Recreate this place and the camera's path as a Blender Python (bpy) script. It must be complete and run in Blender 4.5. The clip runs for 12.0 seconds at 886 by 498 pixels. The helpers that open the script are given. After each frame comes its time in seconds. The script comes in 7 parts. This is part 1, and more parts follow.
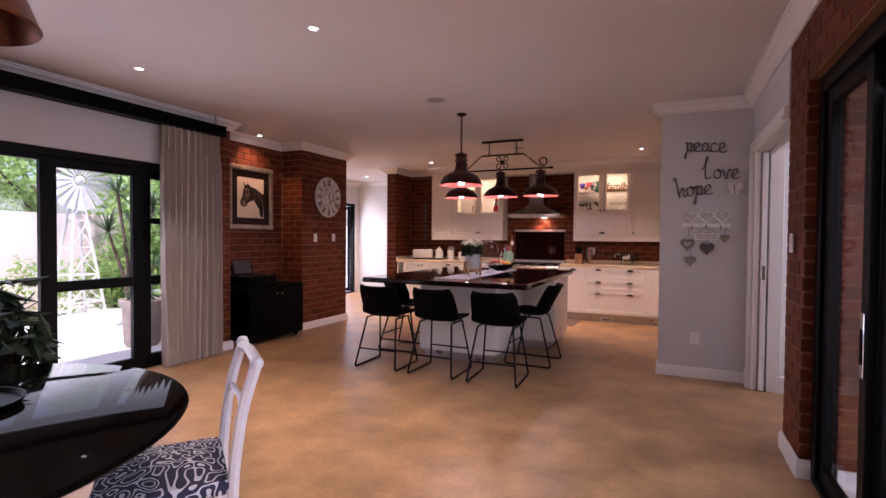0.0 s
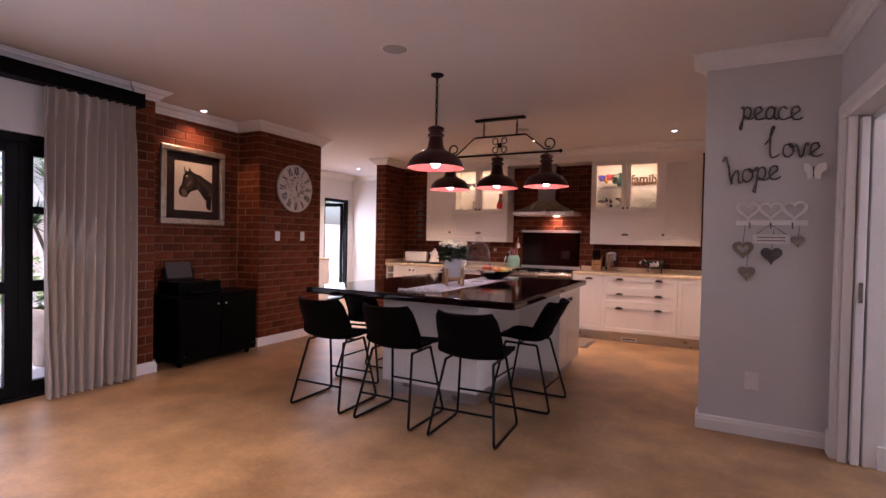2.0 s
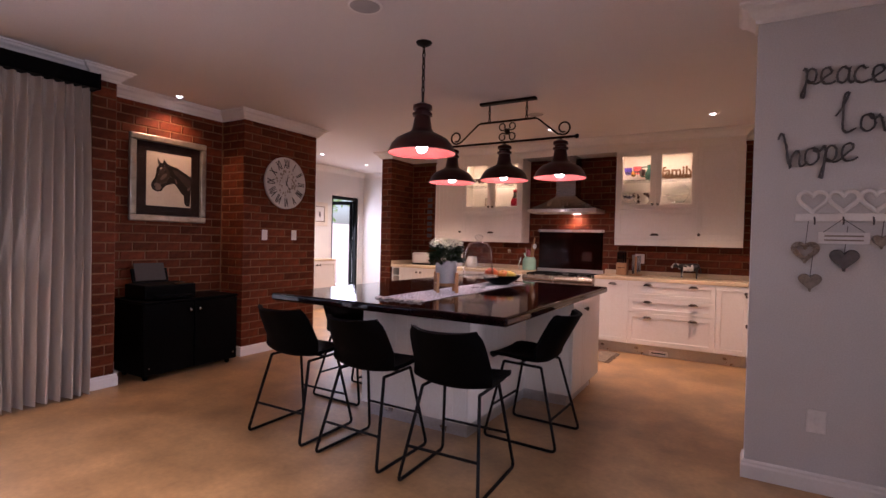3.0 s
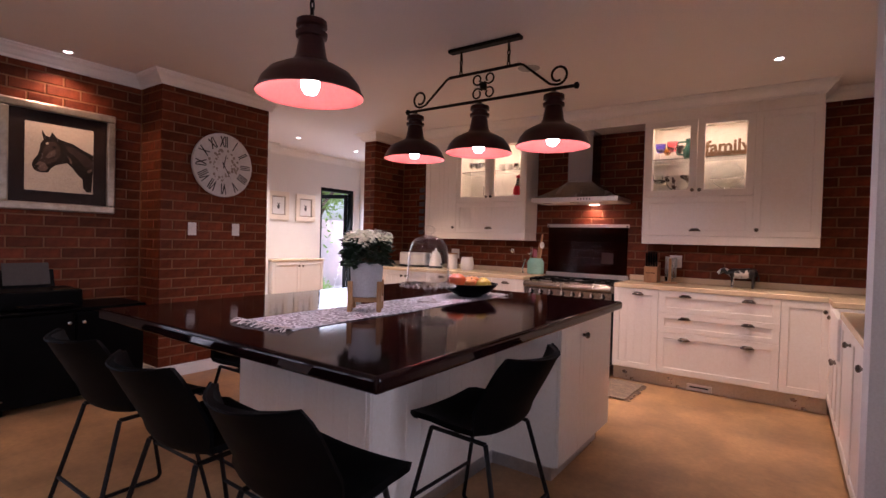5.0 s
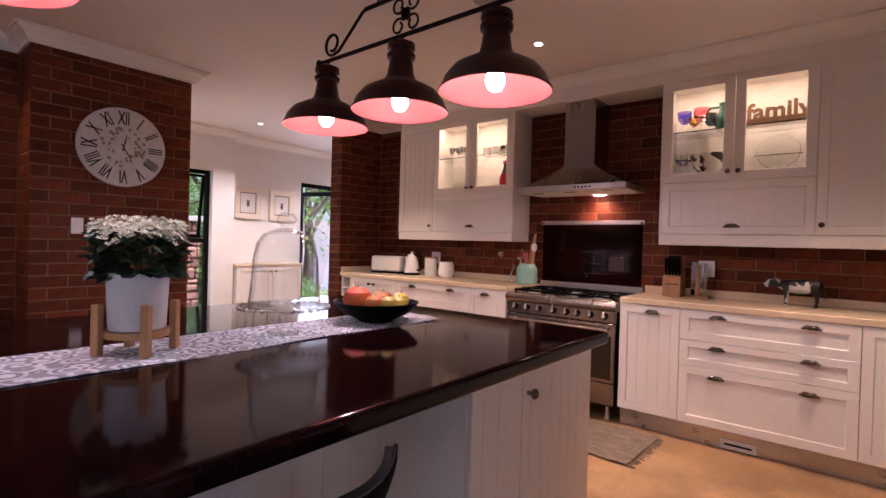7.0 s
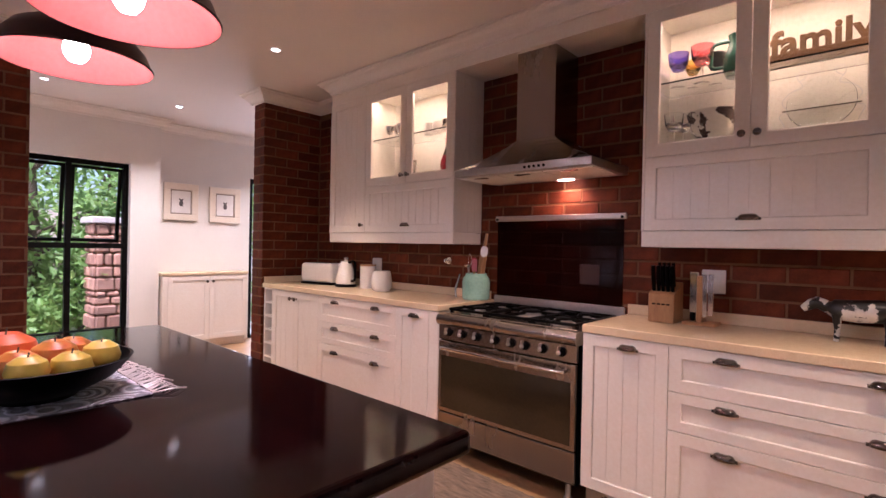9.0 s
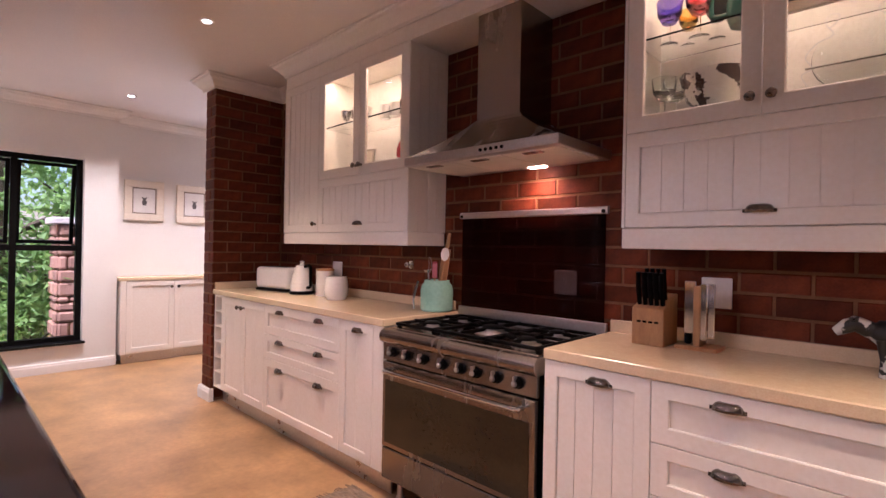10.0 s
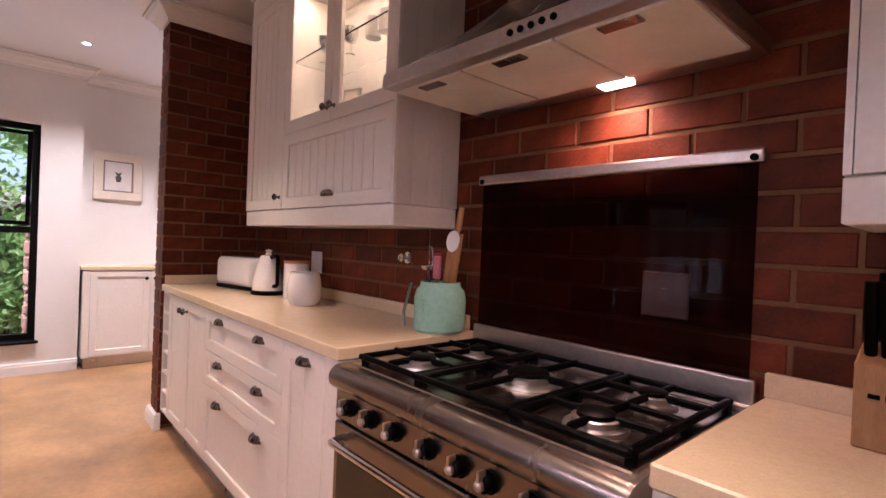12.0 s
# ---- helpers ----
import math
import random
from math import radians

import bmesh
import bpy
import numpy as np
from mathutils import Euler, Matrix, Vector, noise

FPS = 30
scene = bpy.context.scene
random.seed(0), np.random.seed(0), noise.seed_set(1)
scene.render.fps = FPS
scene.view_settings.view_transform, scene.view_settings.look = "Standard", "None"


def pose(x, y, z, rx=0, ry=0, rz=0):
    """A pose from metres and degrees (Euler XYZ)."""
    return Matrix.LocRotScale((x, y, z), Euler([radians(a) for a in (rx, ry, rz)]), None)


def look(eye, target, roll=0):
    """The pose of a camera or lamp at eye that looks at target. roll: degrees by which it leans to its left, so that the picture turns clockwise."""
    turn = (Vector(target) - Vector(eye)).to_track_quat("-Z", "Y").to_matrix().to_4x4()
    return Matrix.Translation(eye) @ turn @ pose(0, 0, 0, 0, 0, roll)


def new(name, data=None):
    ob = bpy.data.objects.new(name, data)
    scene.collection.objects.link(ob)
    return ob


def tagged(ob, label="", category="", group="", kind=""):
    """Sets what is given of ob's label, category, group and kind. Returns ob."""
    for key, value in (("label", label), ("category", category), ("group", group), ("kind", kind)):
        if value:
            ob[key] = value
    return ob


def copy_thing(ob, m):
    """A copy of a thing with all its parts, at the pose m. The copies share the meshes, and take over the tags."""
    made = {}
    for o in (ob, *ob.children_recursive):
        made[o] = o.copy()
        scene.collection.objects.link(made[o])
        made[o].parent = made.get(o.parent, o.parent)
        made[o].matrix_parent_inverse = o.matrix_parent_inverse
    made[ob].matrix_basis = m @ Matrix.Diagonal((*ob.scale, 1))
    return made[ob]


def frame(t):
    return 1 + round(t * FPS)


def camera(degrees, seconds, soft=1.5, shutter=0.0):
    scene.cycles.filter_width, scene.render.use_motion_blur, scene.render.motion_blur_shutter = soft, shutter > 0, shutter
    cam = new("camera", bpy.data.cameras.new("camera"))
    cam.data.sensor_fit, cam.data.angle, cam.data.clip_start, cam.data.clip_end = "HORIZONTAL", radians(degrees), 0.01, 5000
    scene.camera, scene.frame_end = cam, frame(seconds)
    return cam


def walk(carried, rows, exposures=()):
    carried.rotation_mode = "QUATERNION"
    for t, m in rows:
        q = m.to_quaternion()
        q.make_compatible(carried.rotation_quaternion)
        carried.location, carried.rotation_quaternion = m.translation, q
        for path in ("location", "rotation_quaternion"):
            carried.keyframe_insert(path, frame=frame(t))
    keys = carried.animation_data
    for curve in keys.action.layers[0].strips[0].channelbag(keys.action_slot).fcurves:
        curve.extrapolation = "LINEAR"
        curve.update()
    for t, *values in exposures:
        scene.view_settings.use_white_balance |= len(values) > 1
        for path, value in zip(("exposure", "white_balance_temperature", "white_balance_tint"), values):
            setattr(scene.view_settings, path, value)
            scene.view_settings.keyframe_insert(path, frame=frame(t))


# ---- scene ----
cam = camera(83.9, 12.0)
METRES, EYE, TILT, LEAN, TURN = 7.742, 1.3228, 1.0, 0.22, 24.6
ROWS = [
    (0.0, 0.0, 0.0, 0.0, 0.01, -2.28, -0.26),
    (0.5, 0.0135, 0.0383, -0.0014, 0.09, -2.24, -0.68),
    (1.0, 0.0291, 0.0787, -0.0028, 0.53, -2.21, -0.84),
    (1.5, 0.0431, 0.1199, -0.0039, 1.25, -2.13, -0.89),
    (2.0, 0.0582, 0.1618, -0.0057, 2.74, -2.02, -0.92),
    (2.5, 0.0745, 0.2046, -0.0082, 4.58, -1.89, -0.94),
    (3.0, 0.0904, 0.2471, -0.0084, 6.03, -1.95, -1.04),
    (5.0, 0.1514, 0.4174, -0.0145, 10.56, -2.0, -1.17),
    (5.5, 0.1649, 0.4582, -0.0158, 11.84, -1.8, -1.11),
    (6.0, 0.1778, 0.495, -0.0174, 12.9, -1.63, -1.08),
    (6.5, 0.1921, 0.5338, -0.0185, 13.91, -1.6, -1.11),
    (7.0, 0.2059, 0.5714, -0.0194, 14.84, -1.57, -1.12),
    (9.0, 0.2569, 0.73, -0.0202, 17.48, -1.2, -0.63),
    (9.5, 0.2692, 0.7687, -0.0192, 18.03, -1.06, -0.42),
    (10.0, 0.2801, 0.8076, -0.021, 19.21, -0.97, -0.55),
    (10.5, 0.2862, 0.845, -0.0223, 21.6, -1.25, -0.56),
    (11.0, 0.281, 0.8786, -0.0244, 24.0, -1.23, -0.73),
    (11.5, 0.266, 0.9128, -0.0263, 25.33, -1.26, -1.16),
    (12.0, 0.2484, 0.9431, -0.0292, 23.7, -1.42, -1.73),
]
walk(cam, [(t, pose(0, 0, EYE, TILT, LEAN, 0) @ pose(0, 0, 0, 0, 0, TURN) @ pose(METRES * x, METRES * y, METRES * z, 90 + pitch, roll, yaw)) for t, x, y, z, yaw, pitch, roll in ROWS],
     exposures=[(0.0, 0.99, 5880, 33.5), (3.0, 0.90, 5830, 31.5), (5.0, 0.92, 5700, 29.5), (6.5, 0.97, 5580, 29), (9.0, 1.02, 5460, 28), (12.0, 0.98, 5360, 27)])

# ---- world, sun, large lights ----
world = bpy.data.worlds.new("sky")
scene.world = world
world.use_nodes = True
_wn = world.node_tree
_sky = _wn.nodes.new("ShaderNodeTexSky")
_sky.sky_type, _sky.sun_disc = "NISHITA", False
_sky.sun_elevation, _sky.sun_rotation = radians(64), radians(135)
_sky.air_density, _sky.dust_density = 1.0, 3.0
_wn.links.new(_sky.outputs[0], _wn.nodes["Background"].inputs[0])
_wn.nodes["Background"].inputs[1].default_value = 0.15
sun_data = bpy.data.lights.new("sun", "SUN")
sun_data.energy, sun_data.angle, sun_data.color = 5.0, radians(3), (1.0, 0.96, 0.9)
sun = new("sun", sun_data)
sun.matrix_world = look((6.2, -6.2, 18), (0, 0, 0))


def lamp(name, kind, place, target, energy, color, size=0.1, size_y=None, cone=None, blend=0.6, spread=180):
    d = bpy.data.lights.new(name, kind)
    d.energy, d.color = energy, color
    if kind == "AREA":
        d.shape, d.size, d.size_y = "RECTANGLE", size, size_y or size
        d.spread = radians(spread)
    else:
        d.shadow_soft_size = size
    if kind == "SPOT":
        d.spot_size, d.spot_blend = radians(cone), blend
    ob = new(name, d)
    ob.matrix_world = look(place, target)
    return ob


DAY = (0.93, 0.97, 1.0)
lamp("daylight_patio_door", "AREA", (-4.85, 1.6, 1.1), (0, 1.0, -0.2), 13, DAY, 4.2, 1.9, spread=130)
lamp("daylight_garden_door", "AREA", (-7.0, 9.48, 1.1), (0, 9.3, -0.6), 14, DAY, 0.75, 2.0)
lamp("daylight_sliding_door", "AREA", (0.90, 1.5, 1.15), (-1.2, 2.2, -0.1), 13, DAY, 3.4, 1.9, spread=112)
# assumed daylight: unseen lamp added to brighten the pocket doorway from behind
lamp("added_light_adjoining_room", "AREA", (3.28, 5.1, 1.5), (0, 5.0, 0.6), 20, DAY, 1.6, 1.2)

# ---- materials ----


def node(nt, kind, **inputs):
    n = nt.nodes.new(kind)
    for key, value in inputs.items():
        n.inputs[key.replace("_", " ")].default_value = value
    return n


def rgba(c):
    return (*c, 1.0)


def mat(name, a, b=None, rough=0.5, metal=0.0, scale=4.0, fine=60.0, bump=0.1, rough_var=0.1, per_object=0.0, coat=0.0, stretch=(1, 1, 1), depth=0.004, spec=0.5):
    """Two colours mixed by a broad noise, a fine noise for grain and relief."""
    m = bpy.data.materials.new(name)
    m.use_nodes = True
    nt = m.node_tree
    bsdf = nt.nodes["Principled BSDF"]
    b = b or tuple(c * 0.82 for c in a)
    co = node(nt, "ShaderNodeTexCoord")
    mp = node(nt, "ShaderNodeMapping", Scale=stretch)
    nt.links.new(co.outputs["Object"], mp.inputs["Vector"])
    big = node(nt, "ShaderNodeTexNoise", Scale=scale, Detail=5.0, Roughness=0.6)
    small = node(nt, "ShaderNodeTexNoise", Scale=fine, Detail=3.0)
    for t in (big, small):
        nt.links.new(mp.outputs[0], t.inputs["Vector"])
    ramp = node(nt, "ShaderNodeValToRGB")
    ramp.color_ramp.elements[0].position, ramp.color_ramp.elements[1].position = 0.32, 0.68
    ramp.color_ramp.elements[0].color, ramp.color_ramp.elements[1].color = rgba(b), rgba(a)
    nt.links.new(big.outputs["Fac"], ramp.inputs["Fac"])
    mix = node(nt, "ShaderNodeMix")
    mix.data_type, mix.blend_type = "RGBA", "OVERLAY"
    mix.inputs[0].default_value = 0.22
    nt.links.new(ramp.outputs["Color"], mix.inputs[6])
    nt.links.new(small.outputs["Fac"], mix.inputs[7])
    last = mix.outputs[2]
    if per_object:
        info = node(nt, "ShaderNodeObjectInfo")
        rng = node(nt, "ShaderNodeMapRange")
        rng.inputs["To Min"].default_value, rng.inputs["To Max"].default_value = 1 - per_object, 1 + per_object
        nt.links.new(info.outputs["Random"], rng.inputs["Value"])
        hsv = node(nt, "ShaderNodeHueSaturation")
        nt.links.new(rng.outputs[0], hsv.inputs["Value"])
        nt.links.new(last, hsv.inputs["Color"])
        last = hsv.outputs[0]
    nt.links.new(last, bsdf.inputs["Base Color"])
    rr = node(nt, "ShaderNodeMapRange")
    rr.inputs["To Min"].default_value, rr.inputs["To Max"].default_value = max(0.02, rough - rough_var), min(1, rough + rough_var)
    nt.links.new(big.outputs["Fac"], rr.inputs["Value"])
    nt.links.new(rr.outputs[0], bsdf.inputs["Roughness"])
    bsdf.inputs["Metallic"].default_value = metal
    bsdf.inputs["Specular IOR Level"].default_value = spec
    bsdf.inputs["Coat Weight"].default_value = coat
    bsdf.inputs["Coat Roughness"].default_value = 0.08
    if bump:
        bp = node(nt, "ShaderNodeBump", Strength=bump, Distance=depth)
        nt.links.new(small.outputs["Fac"], bp.inputs["Height"])
        nt.links.new(bp.outputs[0], bsdf.inputs["Normal"])
    return m


def glow(name, color, strength):
    m = bpy.data.materials.new(name)
    m.use_nodes = True
    bsdf = m.node_tree.nodes["Principled BSDF"]
    bsdf.inputs["Base Color"].default_value = rgba(color)
    bsdf.inputs["Emission Color"].default_value = rgba(color)
    bsdf.inputs["Emission Strength"].default_value = strength
    return m


def glass_mat(name, tint=(0.97, 0.99, 0.98), rough=0.0, ior=1.45):
    m = bpy.data.materials.new(name)
    m.use_nodes = True
    bsdf = m.node_tree.nodes["Principled BSDF"]
    bsdf.inputs["Base Color"].default_value = rgba(tint)
    bsdf.inputs["Roughness"].default_value = rough
    bsdf.inputs["IOR"].default_value = ior
    bsdf.inputs["Transmission Weight"].default_value = 1.0
    return m


def pane_mat(name, tint=(1, 1, 1), low=0.02, high=0.5):
    """Thin clear glass: straight through, with the gloss of a pane."""
    m = bpy.data.materials.new(name)
    m.use_nodes = True
    nt = m.node_tree
    out = nt.nodes["Material Output"]
    nt.nodes.remove(nt.nodes["Principled BSDF"])
    tr = node(nt, "ShaderNodeBsdfTransparent")
    tr.inputs[0].default_value = rgba(tint)
    gl = node(nt, "ShaderNodeBsdfGlossy", Roughness=0.02)
    lw = node(nt, "ShaderNodeLayerWeight", Blend=0.5)
    pw = node(nt, "ShaderNodeMath")
    pw.operation = "POWER"
    pw.inputs[1].default_value = 4.0
    nt.links.new(lw.outputs["Facing"], pw.inputs[0])
    fr = node(nt, "ShaderNodeMapRange")
    fr.inputs["To Min"].default_value, fr.inputs["To Max"].default_value = low, high
    nt.links.new(pw.outputs[0], fr.inputs["Value"])
    mx = node(nt, "ShaderNodeMixShader")
    nt.links.new(fr.outputs[0], mx.inputs[0])
    nt.links.new(tr.outputs[0], mx.inputs[1])
    nt.links.new(gl.outputs[0], mx.inputs[2])
    nt.links.new(mx.outputs[0], out.inputs["Surface"])
    return m


M = {}
M["screed"] = mat("screed_floor", (0.48, 0.283, 0.130), (0.245, 0.136, 0.060), rough=0.40, scale=2.6, fine=34, bump=0.06, rough_var=0.14)
M["plaster"] = mat("grey_plaster", (0.60, 0.58, 0.57), (0.56, 0.54, 0.53), rough=0.8, scale=1.5, fine=140, bump=0.08)
M["plaster_white"] = mat("white_plaster", (0.76, 0.74, 0.71), (0.72, 0.70, 0.67), rough=0.8, scale=1.5, fine=140, bump=0.08)
M["ceiling"] = mat("ceiling_paint", (0.74, 0.70, 0.685), (0.70, 0.66, 0.645), rough=0.85, scale=0.8, fine=120, bump=0.05)
M["trim"] = mat("trim_paint", (0.80, 0.77, 0.74), (0.75, 0.72, 0.69), rough=0.4, scale=3, fine=80, bump=0.05)
M["brick"] = mat("face_brick", (0.150, 0.034, 0.013), (0.070, 0.016, 0.007), rough=0.5, scale=9, fine=120, bump=0.35, per_object=0.32, rough_var=0.14, spec=0.12)
M["mortar"] = mat("mortar", (0.22, 0.112, 0.054), (0.15, 0.078, 0.038), rough=0.85, scale=8, fine=160, bump=0.4, spec=0.2)
M["cabinet"] = mat("cabinet_paint", (0.80, 0.745, 0.68), (0.77, 0.715, 0.65), rough=0.32, scale=2, fine=60, bump=0.03, rough_var=0.05)
# darker than the cabinet paint; colours only the wine rack's back panel
M["groove"] = mat("cabinet_dark_tone", (0.52, 0.48, 0.44), rough=0.5, bump=0)
M["carcass"] = mat("cabinet_inside", (0.80, 0.76, 0.68), rough=0.5, bump=0.02)
M["counter"] = mat("cream_worktop", (0.70, 0.555, 0.365), (0.66, 0.515, 0.335), rough=0.20, scale=40, fine=220, bump=0.01, rough_var=0.05)
M["island_top"] = mat("dark_polished_wood", (0.014, 0.0035, 0.0035), (0.006, 0.002, 0.0022), rough=0.06, scale=2.2, fine=70, bump=0.012, stretch=(1, 7, 1), rough_var=0.03, spec=0.17)
M["table_top"] = mat("black_polished_table", (0.003, 0.0024, 0.0024), (0.002, 0.0016, 0.0016), rough=0.04, spec=0.02, scale=3, fine=60, bump=0.006, rough_var=0.02)
M["steel"] = mat("brushed_steel", (0.60, 0.56, 0.53), (0.56, 0.52, 0.49), rough=0.33, metal=1.0, scale=3, fine=90, bump=0.01, rough_var=0.03)
# same steel, its colour darkened for the dim room that the panels reflect
M["steel_dim"] = mat("dimmed_brushed_steel", (0.31, 0.27, 0.24), (0.29, 0.25, 0.222), rough=0.27, metal=1.0, scale=2, fine=60, bump=0.004, stretch=(4, 1, 1), rough_var=0.02)
M["plinth"] = mat("aluminium_plinth", (0.58, 0.55, 0.53), (0.50, 0.47, 0.46), rough=0.30, metal=0.9, scale=3, fine=60, bump=0.03)
M["chrome"] = mat("chrome", (0.75, 0.74, 0.73), rough=0.10, metal=1.0, bump=0, rough_var=0.03)
M["pewter"] = mat("pewter", (0.23, 0.20, 0.175), (0.15, 0.13, 0.115), rough=0.15, metal=1.0, scale=30, bump=0.0, rough_var=0.04)
M["iron"] = mat("black_iron", (0.008, 0.0055, 0.005), (0.005, 0.0035, 0.0035), rough=0.5, spec=0.14, scale=20, fine=200, bump=0.1)
M["shade"] = mat("dark_enamel_shade", (0.055, 0.014, 0.012), (0.032, 0.009, 0.009), rough=0.32, metal=0.4, scale=12, bump=0.04)
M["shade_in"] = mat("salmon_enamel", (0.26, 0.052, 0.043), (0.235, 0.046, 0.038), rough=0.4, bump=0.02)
M["leather"] = mat("black_leather", (0.0018, 0.0014, 0.0015), (0.0010, 0.0009, 0.0010), rough=0.6, scale=8, fine=260, bump=0.25, depth=0.002, spec=0.05)
M["black"] = mat("black_lacquer", (0.002, 0.0017, 0.0017), (0.0012, 0.0011, 0.0011), rough=0.42, scale=5, bump=0.03, spec=0.06)
M["alu_black"] = mat("black_aluminium", (0.004, 0.0036, 0.0036), (0.003, 0.0028, 0.0028), rough=0.45, scale=10, bump=0.03, spec=0.12)
M["dark_glass"] = mat("dark_oven_glass", (0.030, 0.022, 0.012), (0.022, 0.016, 0.010), rough=0.06, scale=2, bump=0, rough_var=0.03)
M["pane"] = pane_mat("window_pane")
M["picture_glass"] = pane_mat("picture_glass", (1, 1, 1), 0.004, 0.06)
M["smoked"] = pane_mat("smoked_splash_glass", (0.38, 0.30, 0.29), 0.006, 0.2)
M["thin_glass"] = pane_mat("thin_clear_glass", (0.95, 0.96, 0.96), 0.05, 0.75)
M["glass"] = glass_mat("clear_glass")
M["plastic_white"] = mat("white_plastic", (0.78, 0.75, 0.73), rough=0.35, bump=0)
M["bulb"] = glow("bulb_glow", (1.0, 0.88, 0.82), 45.0)
M["downlight"] = glow("downlight_glow", (1.0, 0.93, 0.85), 12.0)


# ---- mesh helpers ----


def thing(name, loc=(0, 0, 0), rz=0.0, label="", category="", group="", kind=""):
    ob = new(name)
    ob.empty_display_size = 0.05
    ob.matrix_basis = pose(*loc, 0, 0, rz)
    return tagged(ob, label, category, group, kind)


def mesh_of(name, bm, material, smooth=False):
    me = bpy.data.meshes.new(name)
    bmesh.ops.recalc_face_normals(bm, faces=bm.faces)
    bm.to_mesh(me)
    bm.free()
    me.materials.append(material)
    if smooth:
        for p in me.polygons:
            p.use_smooth = True
    return me


def part(name, bm, material, parent=None, label="", smooth=False):
    ob = new(name, mesh_of(name, bm, material, smooth))
    ob.parent = parent
    if label:
        ob["label"] = label
    if smooth:
        ob.data.set_sharp_from_angle(angle=radians(40))
    return ob


def single(name, bm, material, label="", category="", group="", kind="", smooth=False):
    return tagged(part(name, bm, material, None, "", smooth), label, category, group, kind)


def box(x0, x1, y0, y1, z0, z1, bevel=0.0, seg=1, bm=None):
    into = bm or bmesh.new()
    b = bmesh.new() if bevel and bm else into
    vs = [b.verts.new((x, y, z)) for z in (z0, z1) for x, y in ((x0, y0), (x1, y0), (x1, y1), (x0, y1))]
    for f in ((0, 3, 2, 1), (4, 5, 6, 7), (0, 1, 5, 4), (1, 2, 6, 5), (2, 3, 7, 6), (3, 0, 4, 7)):
        b.faces.new([vs[i] for i in f])
    if bevel:
        bmesh.ops.bevel(b, geom=list(b.edges), offset=bevel, segments=seg, affect="EDGES", profile=0.5)
    if b is not into:
        me = bpy.data.meshes.new("tmp")
        b.to_mesh(me)
        b.free()
        into.from_mesh(me)
        bpy.data.meshes.remove(me)
    return into


def lathe(profile, n=32, place=(0, 0, 0), bm=None):
    """Turns (radius, height) pairs about the z axis."""
    b = bm or bmesh.new()
    rings = []
    for r, z in profile:
        if r < 1e-5:
            rings.append([b.verts.new((place[0], place[1], place[2] + z))])
        else:
            rings.append([b.verts.new((place[0] + r * math.cos(2 * math.pi * i / n), place[1] + r * math.sin(2 * math.pi * i / n), place[2] + z)) for i in range(n)])
    for a, c in zip(rings, rings[1:]):
        for i in range(n):
            j = (i + 1) % n
            if len(a) == 1 and len(c) > 1:
                b.faces.new((a[0], c[i], c[j]))
            elif len(c) == 1 and len(a) > 1:
                b.faces.new((a[i], a[j], c[0]))
            elif len(a) > 1:
                b.faces.new((a[i], a[j], c[j], c[i]))
    return b


def tube(points, r, n=8, bm=None, closed=False):
    """A round bar along a polyline; r may be one radius or one for each point."""
    b = bm or bmesh.new()
    pts = [Vector(p) for p in points]
    rr = r if isinstance(r, (list, tuple)) else [r] * len(pts)
    rings, up = [], None
    for i, p in enumerate(pts):
        if closed:
            d = pts[(i + 1) % len(pts)] - pts[i - 1]
        else:
            d = pts[min(i + 1, len(pts) - 1)] - pts[max(i - 1, 0)]
        d.normalize()
        if up is None:
            up = Vector((0, 0, 1)) if abs(d.z) < 0.9 else Vector((1, 0, 0))
        side = d.cross(up).normalized()
        up = side.cross(d).normalized()
        rings.append([b.verts.new(p + rr[i] * (side * math.cos(2 * math.pi * k / n) + up * math.sin(2 * math.pi * k / n))) for k in range(n)])
    pairs = list(zip(rings, rings[1:])) + ([(rings[-1], rings[0])] if closed else [])
    for a, c in pairs:
        for k in range(n):
            b.faces.new((a[k], a[(k + 1) % n], c[(k + 1) % n], c[k]))
    if not closed:
        b.faces.new(rings[0])
        b.faces.new(rings[-1])
    return b


def rounded(points, radius, steps=5):
    """A polyline with its corners rounded."""
    pts = [Vector(p) for p in points]
    out = [pts[0]]
    for a, p, c in zip(pts, pts[1:], pts[2:]):
        r = min(radius, (a - p).length * 0.45, (c - p).length * 0.45)
        s, e = p + (a - p).normalized() * r, p + (c - p).normalized() * r
        for k in range(steps + 1):
            t = k / steps
            out.append(s * (1 - t) ** 2 + p * 2 * t * (1 - t) + e * t * t)
    return out + [pts[-1]]


def prism(outline, y0, y1, bm=None):
    """An (x, z) outline given thickness along y."""
    b = bm or bmesh.new()
    a = [b.verts.new((x, y0, z)) for x, z in outline]
    c = [b.verts.new((x, y1, z)) for x, z in outline]
    b.faces.new(a)
    b.faces.new(list(reversed(c)))
    for i in range(len(a)):
        j = (i + 1) % len(a)
        b.faces.new((a[i], c[i], c[j], a[j]))
    return b


